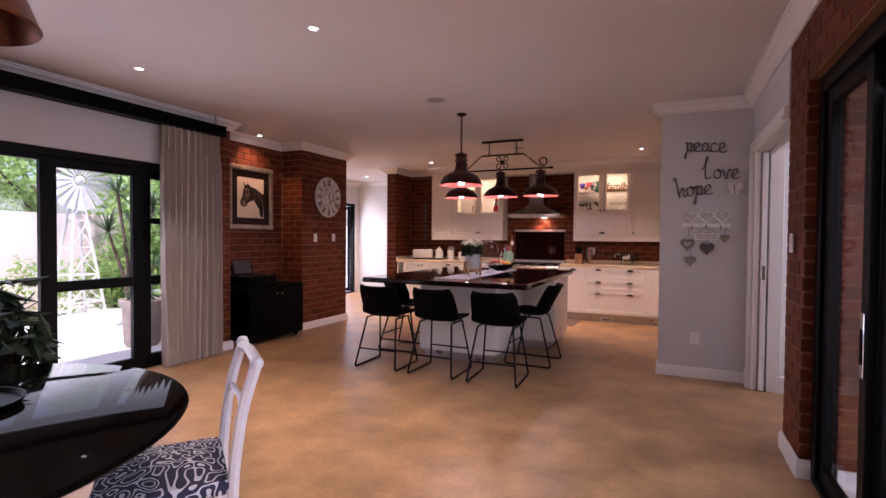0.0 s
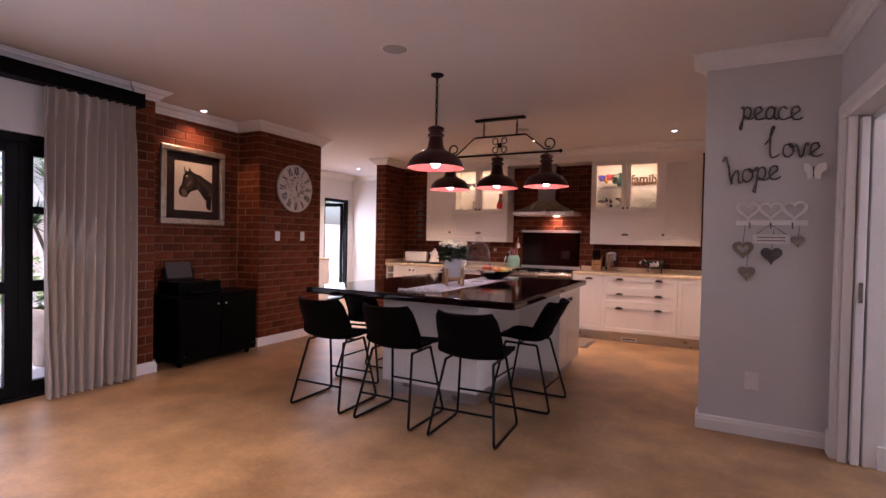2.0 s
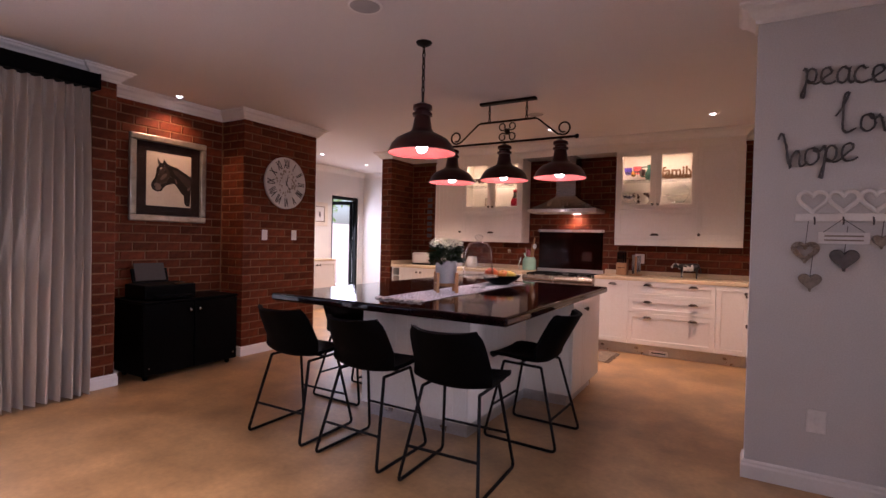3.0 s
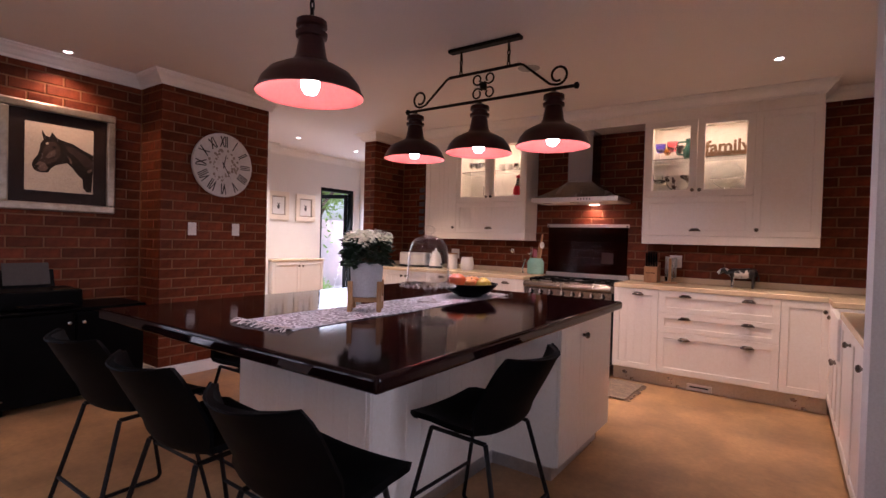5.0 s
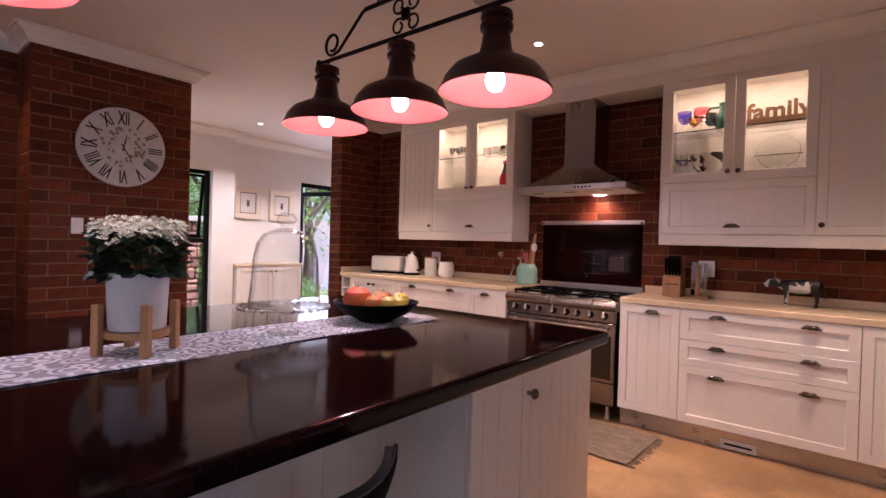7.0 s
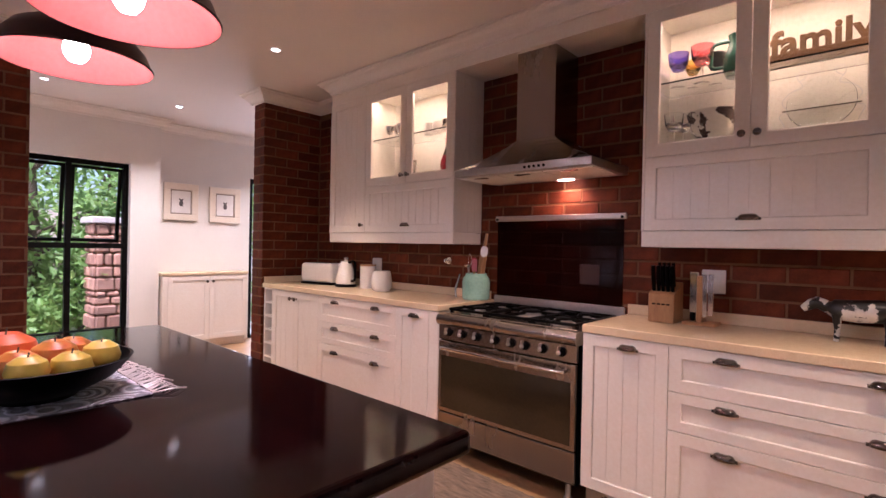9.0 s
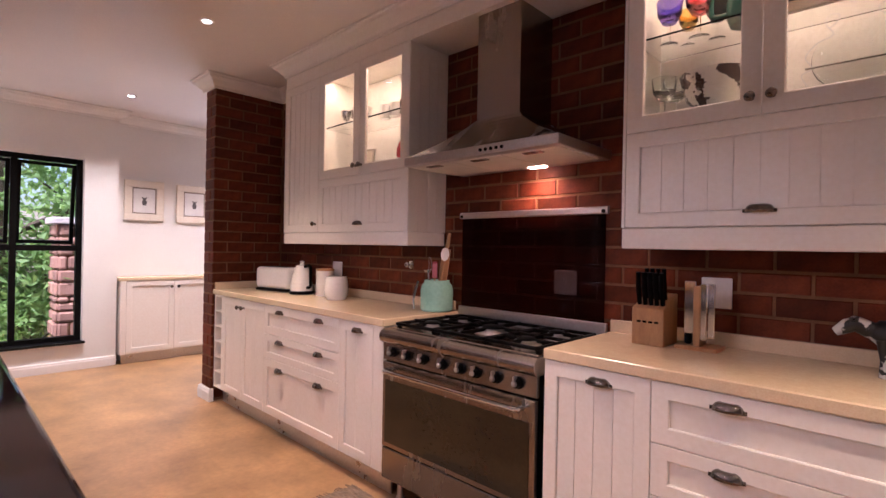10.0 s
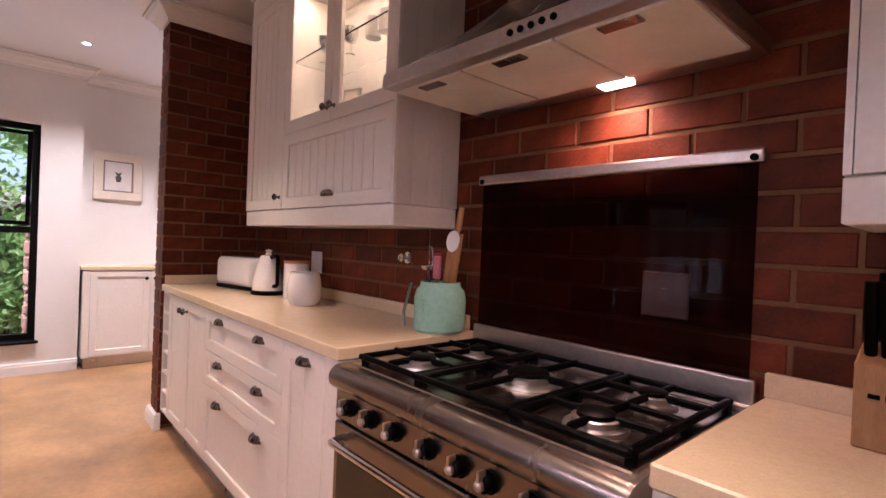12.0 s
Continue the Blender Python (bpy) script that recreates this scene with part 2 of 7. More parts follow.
def sweep(path, profile, closed=False):
    """A moulding: profile (inward, z) pairs along a plan line that keeps the room on its left; mitred corners."""
    b = bmesh.new()
    pts = [Vector(p) for p in path]
    n = len(pts)
    cols = []
    for i, p in enumerate(pts):
        d0 = (p - pts[i - 1]).normalized() if (closed or i) else None
        d1 = (pts[(i + 1) % n] - p).normalized() if (closed or i < n - 1) else None
        d0, d1 = d0 or d1, d1 or d0
        n0, n1 = Vector((-d0.y, d0.x)), Vector((-d1.y, d1.x))
        m = (n0 + n1) / max(0.2, 1 + n0.dot(n1))
        cols.append([b.verts.new((p.x + m.x * o, p.y + m.y * o, z)) for o, z in profile])
    pairs = list(zip(cols, cols[1:])) + ([(cols[-1], cols[0])] if closed else [])
    for a, c in pairs:
        for k in range(len(profile)):
            j = (k + 1) % len(profile)
            b.faces.new((a[k], c[k], c[j], a[j]))
    if not closed:
        b.faces.new(cols[0])
        b.faces.new(cols[-1])
    return b


def turned(bm, m):
    bmesh.ops.transform(bm, matrix=m, verts=bm.verts)
    return bm


# ---- the shell ----
CEIL = 2.64


def shell(name, boxes, material, label, category="wall"):
    b = bmesh.new()
    for q in boxes:
        box(*q, bm=b)
    return single(name, b, material, label, category, kind="structure")


SLAB = ((-4.90, 0.84, -2.7, 6.10), (-7.04, 0.84, 6.10, 10.2), (0.84, 3.4, 3.60, 7.4))
shell("floor", [(*q, -0.12, 0.0) for q in SLAB] + [(-5.28, -4.90, 4.02, 6.10, -0.12, 0.0)], M["screed"], "ochre mottled cement screed floor with a soft sheen", "floor")
shell("ceiling", [(*q, CEIL, CEIL + 0.12) for q in SLAB] + [(-5.28, -4.90, 4.02, 6.10, CEIL, CEIL + 0.12)], M["ceiling"], "plain painted flat ceiling with downlights", "ceiling")
# window wall of the dining side, with the wide patio door
shell("wall_west", [(-4.90, -4.68, -2.6, -0.6, 0, CEIL), (-4.90, -4.68, -0.6, 3.98, 2.05, CEIL), (-4.90, -4.68, 3.98, 4.015, 0, CEIL)], M["plaster"], "grey plastered wall above a wide patio door")
wall_end = shell("wall_west_end", [(-4.90, -4.662, 4.02, 4.205, 0, CEIL), (-5.18, -4.90, 4.02, 4.205, 0, CEIL)], M["mortar"], "short face-brick wall end beside the curtain")
wall_alcove = shell("wall_alcove", [(-5.28, -5.072, 4.205, 5.49, 0, CEIL)], M["mortar"], "red face-brick alcove wall with light mortar joints")
wall_chimney = shell("wall_chimney", [(-5.28, -4.702, 5.492, 6.54, 0, CEIL)], M["mortar"], "red face-brick chimney breast with light mortar joints")
shell("wall_far_south", [(-6.95, -4.95, 6.10, 6.30, 0, CEIL), (-5.28, -4.95, 6.30, 6.53, 0, CEIL)], M["plaster_white"], "plain pale plastered wall closing the side room")
# far side room
shell("wall_far_west", [(-6.86, -6.64, 6.30, 6.62, 0, CEIL), (-6.86, -6.64, 6.62, 7.66, 0, 0.28), (-6.86, -6.64, 6.62, 7.66, 2.10, CEIL), (-6.86, -6.64, 7.66, 7.95, 0, CEIL)], M["plaster_white"], "pale plastered wall round a black casement window")
shell("wall_far_niche", [(-7.04, -6.84, 7.95, 9.10, 0, CEIL), (-7.04, -6.84, 9.10, 9.88, 2.12, CEIL), (-7.04, -6.84, 9.88, 10.03, 0, CEIL), (-6.862, -6.84, 7.945, 7.95, 0, CEIL)], M["plaster_white"], "pale plastered niche wall with two framed prints")
shell("wall_far_north", [(-7.04, -4.75, 10.03, 10.2, 0, CEIL)], M["plaster_white"], "white plastered end wall washed by daylight")
# kitchen
wall_kitchen = shell("wall_kitchen", [(-4.95, 0.80, 8.782, 9.0, 0, CEIL), (-4.95, -4.75, 9.0, 10.03, 0, CEIL)], M["mortar"], "red face-brick kitchen wall with pale joints")
wall_pier = shell("wall_pier", [(-4.938, -4.752, 8.192, 8.78, 0, CEIL)], M["mortar"], "red face-brick pier at the end of the kitchen worktop")
shell("wall_kitchen_east", [(0.60, 0.80, 5.45, 8.78, 0, CEIL)], M["plaster"], "plain grey plastered wall behind the sink run")
shell("wall_nib", [(-0.08, 0.80, 5.30, 5.45, 0, CEIL)], M["plaster"], "pale grey plastered nib wall with wire words")
shell("wall_east", [(0.68, 0.84, 5.14, 5.298, 0, CEIL), (0.68, 0.84, 3.78, 5.14, 2.10, CEIL)], M["plaster"], "grey plastered wall above a pocket door opening")
wall_east_pier = shell("wall_east_pier", [(0.692, 0.84, 3.332, 3.778, 0, CEIL), (0.692, 0.84, -0.5, 3.332, 2.21, CEIL), (0.692, 0.84, -2.6, -0.5, 0, CEIL)], M["mortar"], "red face-brick pier and lintel round a sliding door")
shell("wall_south", [(-4.90, 0.84, -2.7, -2.6, 0, CEIL)], M["plaster"], "plain grey plastered wall closing the dining side")
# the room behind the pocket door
# the opening in the x = 3.3 wall is unseen, added for that lamp
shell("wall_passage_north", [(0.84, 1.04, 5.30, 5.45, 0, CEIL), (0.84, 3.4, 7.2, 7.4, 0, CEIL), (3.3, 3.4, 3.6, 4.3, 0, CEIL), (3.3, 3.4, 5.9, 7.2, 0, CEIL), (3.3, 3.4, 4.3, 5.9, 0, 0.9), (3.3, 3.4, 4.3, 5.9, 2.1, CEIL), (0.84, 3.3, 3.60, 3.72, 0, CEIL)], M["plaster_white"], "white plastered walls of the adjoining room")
# dropped fascia over the wall cabinets and hood
shell("bulkhead", [(-4.10, -0.08, 8.46, 8.768, 2.452, CEIL)], M["cabinet"], "cream painted fascia above the wall cabinets and hood", "fascia")

ROOM = [(0.68, -2.6), (0.68, 5.30), (-0.08, 5.30), (-0.08, 5.45), (0.60, 5.45), (0.60, 8.77), (-0.08, 8.77), (-0.08, 8.46), (-4.10, 8.46), (-4.10, 8.77),
        (-4.74, 8.77), (-4.74, 8.18), (-4.95, 8.18), (-4.95, 10.03), (-6.84, 10.03), (-6.84, 7.95), (-6.64, 7.95), (-6.64, 6.30), (-4.95, 6.30), (-4.95, 6.55),
        (-4.69, 6.55), (-4.69, 5.48), (-5.06, 5.48), (-5.06, 4.21), (-4.65, 4.21), (-4.65, 4.017), (-4.68, 4.017), (-4.68, -2.6)]
COVE = [(-0.004, CEIL - 0.10), (0.012, CEIL - 0.10), (0.016, CEIL - 0.082), (0.03, CEIL - 0.07), (0.05, CEIL - 0.045), (0.075, CEIL - 0.03), (0.082, CEIL - 0.014), (0.095, CEIL - 0.012), (0.095, CEIL + 0.002), (-0.004, CEIL + 0.002)]
single("cornice", sweep(ROOM, COVE, closed=True), M["trim"], "white moulded plaster cornice round the ceiling", "cornice", kind="structure")
SKIRT = [(-0.004, 0.0), (0.016, 0.0), (0.016, 0.07), (0.012, 0.082), (0.012, 0.092), (0.004, 0.102), (-0.004, 0.102)]
SKIRTS = [[(0.68, 5.30), (-0.08, 5.30), (-0.08, 5.45)], [(-4.74, 8.20), (-4.74, 8.18), (-4.95, 8.18), (-4.95, 10.03), (-6.84, 10.03), (-6.84, 9.90)], [(-6.64, 7.95), (-6.64, 6.30), (-4.95, 6.30), (-4.95, 6.55), (-4.69, 6.55), (-4.69, 5.48), (-5.06, 5.48), (-5.06, 4.21), (-4.65, 4.21), (-4.65, 4.0)],
          [(0.80, 3.32), (0.68, 3.32), (0.68, 3.775)]]
for line in SKIRTS:
    single("baseboard", sweep(line, SKIRT), M["trim"], "white moulded skirting board", "skirting", kind="structure")

# ---- island ----
TOP = 0.90


def island():
    g = thing("kitchen_island", (-2.06, 5.5, 0), 0, "white panelled kitchen island base with overhanging sides", "island")
    # coordinates relative to the centre of the front core
    core = part("core", box(-0.43, 0.45, -0.65, 0.35, 0.10, 0.86), M["cabinet"], g, "white tongue-and-groove boarded core")
    for i in range(9):
        x = -0.41 + i * 0.0935
        part("board", box(x, x + 0.0927, -0.653, -0.648, 0.105, 0.858, bevel=0.001), M["cabinet"], core)
    for i in range(9):
        y = -0.64 + i * 0.1085
        part("board", box(0.448, 0.453, y, y + 0.1077, 0.105, 0.858, bevel=0.001), M["cabinet"], core)
    part("cabinet_block", box(-0.81, 0.82, 0.35, 1.21, 0.10, 0.86), M["cabinet"], g)
    part("plinth", box(-0.40, 0.42, -0.60, 1.15, 0.0, 0.10), M["plinth"], g, "brushed metal plinth")
    part("side_plinth", box(-0.77, 0.78, 0.41, 1.16, 0.0, 0.1), M["plinth"], g)
    for y0, y1, knob in ((0.352, 0.637, None), (0.640, 1.208, 0.677)):
        door = part("door", box(0.821, 0.838, y0, y1, 0.105, 0.855, bevel=0.002), M["cabinet"], g)
        n = round((y1 - y0 - 0.11) / 0.075)
        s = (y1 - y0 - 0.11) / n
        for i in range(n):
            part("board", box(0.8375, 0.8392, y0 + 0.055 + i * s + 0.0008, y0 + 0.055 + (i + 1) * s - 0.0008, 0.17, 0.79), M["cabinet"], door)
        if knob:
            kb = turned(lathe([(0, 0), (0.009, 0), (0.007, 0.012), (0.017, 0.02), (0.019, 0.028), (0.012, 0.036), (0, 0.038)], 16), pose(0.838, knob, 0.755, 0, 90, 0))
            part("knob", kb, M["pewter"], door, "dark pewter knob", True)
    return g


def island_worktop():
    b = box(-2.96, -1.165, 4.40, 6.76, 0.848, TOP, bevel=0.015, seg=4)
    return single("island_worktop", b, M["island_top"], "very dark polished wooden worktop over the island", "worktop")


island()
island_worktop()

# ---- bar stools ----


def stool_shell():
    """Moulded seat and back in one: a curved sheet with thickness."""
    nu, nv = 14, 20
    b = bmesh.new()
    grid = []
    for j in range(nv + 1):
        t = j / nv
        # side profile: seat front lip, seat, turn, back
        if t < 0.12:
            z = 0.515 + (t / 0.12) * 0.022
            y = 0.215 - (t / 0.12) * 0.02
        elif t < 0.5:
            k = (t - 0.12) / 0.38
            y, z = 0.195 - k * 0.30, 0.537 - 0.025 * math.sin(k * math.pi * 0.6)
        elif t < 0.68:
            k = (t - 0.5) / 0.18
            a = k * math.pi / 2 * 0.86
            y, z = -0.105 - 0.085 * math.sin(a), 0.513 + 0.085 * (1 - math.cos(a))
        else:
            k = (t - 0.68) / 0.32
            y, z = -0.188 - 0.132 * k, 0.586 + 0.243 * k
        w = 0.23 * math.sqrt(1 - 0.5 * (1 - t / 0.2) ** 2) if t < 0.2 else (0.23 if t < 0.6 else 0.236 - 0.020 * ((t - 0.6) / 0.4) ** 1.5)
        if t > 0.86:
            w -= 0.026 * (1 - math.sqrt(max(0, 1 - ((t - 0.86) / 0.14) ** 2)))
        row = []
        for i in range(nu + 1):
            s = -1 + 2 * i / nu
            bend = abs(s) ** 2.2
            if t < 0.5:
                dy, dz = 0, 0.03 * bend * min(1, t * 4)
            elif t < 0.68:
                k = (t - 0.5) / 0.18
                dy, dz = 0.075 * bend * k, 0.03 * bend
            else:
                k = (t - 0.68) / 0.32
                dy, dz = (0.075 + 0.02 * k) * bend, 0.03 * bend * (1 - k) + 0.014 * bend * k
            row.append(b.verts.new((s * w, y + dy, z + dz)))
        grid.append(row)
    for r0, r1 in zip(grid, grid[1:]):
        for i in range(nu):
            b.faces.new((r0[i], r0[i + 1], r1[i + 1], r1[i]))
    bmesh.ops.recalc_face_normals(b, faces=b.faces)
    bmesh.ops.solidify(b, geom=list(b.faces), thickness=0.022)
    return b


def bar_stool():
    g = thing("bar_stool", (0, 0, 0), 0, "black leather bucket bar stool on thin black steel sled legs", "bar stool", "bar stools round the island")
    part("seat_shell", stool_shell(), M["leather"], g, "moulded black leather seat and back", True)
    rim = [(x, -0.320 + 0.095 * abs(x / 0.19) ** 2.2, 0.830 + 0.014 * abs(x / 0.19) ** 2.2) for x in [-0.19 + 0.038 * i for i in range(11)]]
    part("piping", tube(rim, 0.005, 6), M["leather"], g, "stitched top edge", True)
    for s in (-1, 1):
        leg = rounded([(s * 0.17, 0.13, 0.505), (s * 0.232, 0.235, 0.0095), (s * 0.232, -0.262, 0.0095), (s * 0.17, -0.13, 0.50)], 0.035)
        part("sled_leg", tube(leg, 0.0095, 8), M["iron"], g, "", True)
        part("seat_rail", tube([(s * 0.17, 0.13, 0.505), (s * 0.17, -0.13, 0.50)], 0.009, 8), M["iron"], g, "", True)
    part("footrest", tube([(-0.207, 0.193, 0.21), (0.207, 0.193, 0.21)], 0.008, 8), M["iron"], g, "", True)
    part("crossbar", tube([(-0.209, -0.213, 0.19), (0.209, -0.213, 0.19)], 0.008, 8), M["iron"], g, "", True)
    part("seat_brace", tube([(-0.17, 0.02, 0.503), (0.17, 0.02, 0.503)], 0.008, 8), M["iron"], g, "", True)
    return g


stool = bar_stool()
stool.matrix_basis = pose(-1.44, 4.43, 0, 0, 0, 2)
copy_thing(stool, pose(-2.04, 4.43, 0, 0, 0, -1))
copy_thing(stool, pose(-2.66, 4.44, 0, 0, 0, 1))
copy_thing(stool, pose(-1.32, 5.22, 0, 0, 0, 88))
copy_thing(stool, pose(-2.84, 5.20, 0, 0, 0, -91))

# ---- pendants ----


def shade_parts(parent, at, flip=1.0):
    x, y, z = at  # centre of the rim
    outer = [(0.215, 0.0), (0.217, 0.006), (0.208, 0.02), (0.195, 0.055), (0.165, 0.095), (0.115, 0.125), (0.075, 0.145), (0.062, 0.17), (0.052, 0.235), (0.050, 0.25), (0.062, 0.254), (0.064, 0.272), (0.050, 0.276), (0.047, 0.295), (0.062, 0.30), (0.060, 0.325), (0.040, 0.335), (0.02, 0.345), (0.0, 0.345)]
    s = part("shade", lathe([(a * 1.075, c) for a, c in outer], 48, at), M["shade"], parent, "dark enamelled dome shade", True)
    inner = [(0.2135, 0.001), (0.204, 0.018), (0.190, 0.052), (0.160, 0.090), (0.110, 0.118), (0.06, 0.13), (0.0, 0.132)]
    part("shade_lining", lathe([(a * 1.075, c) for a, c in inner], 48, at), M["shade_in"], s, "salmon pink lining", True)
    bulb = part("bulb", lathe([(0, 0.005), (0.022, 0.01), (0.036, 0.03), (0.04, 0.05), (0.034, 0.075), (0.02, 0.10), (0.016, 0.125), (0, 0.126)], 20, at), M["bulb"], s, "lit bulb", True)
    bulb.visible_shadow = False


def chain(start, end, parent, links=6):
    a, c = Vector(start), Vector(end)
    d = (c - a) / links
    for i in range(links):
        m = a + d * (i + 0.5)
        L, W = d.length * 0.62, d.length * 0.24
        pts = []
        for k in range(12):
            t = 2 * math.pi * k / 12
            u, v = W * math.cos(t), L * math.sin(t)
            pts.append((m.x + (u if i % 2 else 0), m.y + (0 if i % 2 else u), m.z + v))
        part("chain_link", tube(pts, 0.0045, 6, closed=True), M["iron"], parent, "", True)


def curl(cx, cz, r, a0, turns, y, n=22, shrink=0.72):
    return [(cx + r * (1 - shrink * i / n) * math.cos(a0 + turns * 2 * math.pi * i / n), y, cz + r * (1 - shrink * i / n) * math.sin(a0 + turns * 2 * math.pi * i / n)) for i in range(n + 1)]


def linear_pendant():
    x0, x1, y, zb = -2.72, -1.385, 6.38, 2.245
    g = thing("linear_pendant", (0, 0, 0), 0, "black wrought-iron ceiling pendant bar with three lit dome lamps", "pendant lamp")
    part("ceiling_plate", box(-2.34, -1.77, y - 0.03, y + 0.03, CEIL - 0.025, CEIL, bevel=0.004), M["iron"], g)
    bar = tube([(x0, y, zb), (x1, y, zb)], 0.011, 8)
    for x in (x0, x1):
        lathe([(0, -0.02), (0.012, -0.018), (0.02, 0), (0.012, 0.018), (0, 0.02)], 10, (x, y, zb), bm=bar)
    part("crossbar", bar, M["iron"], g, "", True)
    zt = zb + 0.20
    xa, xb = -2.33, -1.78
    part("top_bar", tube([(xa - 0.01, y, zt), (xb + 0.01, y, zt)], 0.011, 8), M["iron"], g, "", True)
    for xs, xe, s in ((xa, -2.60, -1), (xb, -1.51, 1)):
        # sloping arm that ends in an upturned scroll
        pts = [(xs, y, zt), (xs + s * 0.03, y, zt - 0.008), (xe - s * 0.05, y, zb + 0.035)]
        cx, cz, r = xe + s * 0.005, zb + 0.085, 0.062
        arc = []
        for k in range(24):
            a = math.radians(-100 + k * 17)
            rr = r * (1 - 0.018 * k)
            arc.append((cx + s * rr * math.cos(a), y, cz + rr * math.sin(a)))
        part("scroll_arm", tube(pts + arc, 0.008, 8), M["iron"], g, "", True)
    cxm, czm = (x0 + x1) / 2, zb + 0.10
    for sx in (-1, 1):
        for sz in (-1, 1):
            arc = []
            for k in range(20):
                a = math.radians(-150 + k * 20)
                rr = 0.040 * (1 - 0.022 * k)
                arc.append((cxm + sx * (0.048 + rr * math.cos(a)), y, czm + sz * (0.05 + rr * math.sin(a))))
            part("scroll", tube([(cxm, y, czm)] + arc, 0.006, 6), M["iron"], g, "", True)
    part("boss", lathe([(0, -0.03), (0.02, -0.02), (0.026, 0), (0.02, 0.02), (0, 0.03)], 14, (cxm, y, czm)), M["iron"], g, "", True)
    for x in (-2.24, -1.86):
        part("hook", tube(rounded([(x, y, CEIL - 0.02), (x, y, CEIL - 0.05)], 0.01), 0.006, 6), M["iron"], g, "", True)
        chain((x, y, CEIL - 0.045), (x, y, zt), g, 4)
    for x in (-2.645, -2.075, -1.53):
        part("drop", tube([(x, y, zb), (x, y, 1.88 + 0.34)], 0.012, 8), M["iron"], g, "", True)
        shade_parts(g, (x, y, 1.88))
    return g


def single_pendant(name, x, y, z, label):
    g = thing(name, (0, 0, 0), 0, label, "pendant lamp")
    part("ceiling_rose", lathe([(0, -0.03), (0.02, -0.028), (0.05, -0.012), (0.055, 0), (0, 0)], 24, (x, y, CEIL)), M["iron"], g, "", True)
    chain((x, y, CEIL - 0.028), (x, y, z + 0.375), g, 9)
    part("hook", tube([(x, y, z + 0.385), (x, y, z + 0.34)], 0.008, 8), M["iron"], g, "", True)
    shade_parts(g, (x, y, z))
    return g


linear_pendant()
single_pendant("pendant_lamp", -2.02, 4.86, 1.885, "dark dome pendant lamp hung on a chain over the island")
WARM = (1.0, 0.78, 0.64)
for x, y in ((-2.645, 6.38), (-2.075, 6.38), (-1.53, 6.38), (-2.02, 4.86)):
    lamp("pendant_light", "POINT", (x, y, 1.915), (x, y, 0), 2.5, WARM, 0.035)

# ---- downlights ----


def downlight(x, y, on=True):
    g = thing("downlight", (x, y, CEIL), 0, "small round white recessed ceiling downlight, lit", "downlight", "ceiling downlights")
    part("rim", lathe([(0.023, -0.002), (0.036, -0.008), (0.042, -0.004), (0.042, 0.0), (0.023, 0.0)], 24), M["plastic_white"], g, "", True)
    part("lens", lathe([(0, -0.004), (0.024, -0.004), (0.024, 0.0), (0, 0)], 24), M["downlight"], g, "glowing lens")


# the last two, at y = 0.1, are unseen and added to warm the near floor
SPOTS = [(-4.87, 4.87, 27, 120), (-0.384, 7.71, 80, 70), (-3.78, 7.75, 84, 74), (-5.92, 7.88, 80, 116), (-5.97, 9.04, 80, 116), (-5.92, 6.8, 80, 116), (-2.07, 7.70, 88, 70), (-3.82, 2.56, 62, 84), (-2.06, 2.51, 105, 84), (-2.06, 0.1, 105, 84), (-0.35, 0.1, 105, 84)]
for x, y, power, cone in SPOTS:
    downlight(x, y)
    tone = (1.0, 0.84, 0.66) if x < -5.5 else ((1.0, 0.72, 0.44) if y > 7 else (1.0, 0.78, 0.54))
    tone = (1.0, 0.62, 0.33) if x == -4.87 else tone
    lamp("downlight_beam", "SPOT", (x, y, CEIL - 0.012), (x, y, 0), power, tone, 0.03, cone=cone, blend=0.8)


def ceiling_speaker(x, y):
    g = thing("ceiling_speaker", (x, y, CEIL), 0, "round white flush ceiling loudspeaker grille", "speaker", "ceiling loudspeakers")
    part("grille", lathe([(0, -0.004), (0.085, -0.004), (0.088, 0), (0, 0)], 40), mat("speaker_mesh", (0.42, 0.40, 0.40), rough=0.7, fine=300, bump=0.5), g)
    part("trim_ring", lathe([(0.088, -0.006), (0.098, -0.006), (0.102, 0), (0.088, 0)], 40), M["trim"], g, "", True)


ceiling_speaker(-2.04, 4.26)
ceiling_speaker(-2.0, 6.98)

# ---- kitchen cabinets ----


def panel_front(w, h, glazed=False, rail=0.055):
    """A framed front in one piece: a raised border round a sunk panel, or round an opening. Lower left corner at the origin, face towards -y."""
    b = bmesh.new()
    t, sunk, c = 0.018, 0.010, 0.0015
    r = min(rail, h * 0.28)

    def ring(i, j, y):
        return [b.verts.new(p) for p in ((i, y, j), (w - i, y, j), (w - i, y, h - j), (i, y, h - j))]

    loops = [ring(0, 0, 0), ring(0, 0, -t + c), ring(c, c, -t), ring(rail - 0.004, r - 0.004, -t), ring(rail, r, -t + 0.003), ring(rail, r, 0 if glazed else -t + sunk)]
    for a, d in zip(loops, loops[1:]):
        for k in range(4):
            b.faces.new((a[k], a[(k + 1) % 4], d[(k + 1) % 4], d[k]))
    if glazed:
        for k in range(4):
            b.faces.new((loops[-1][k], loops[-1][(k + 1) % 4], loops[0][(k + 1) % 4], loops[0][k]))
    else:
        b.faces.new(loops[-1])
        b.faces.new(loops[0])
    return b


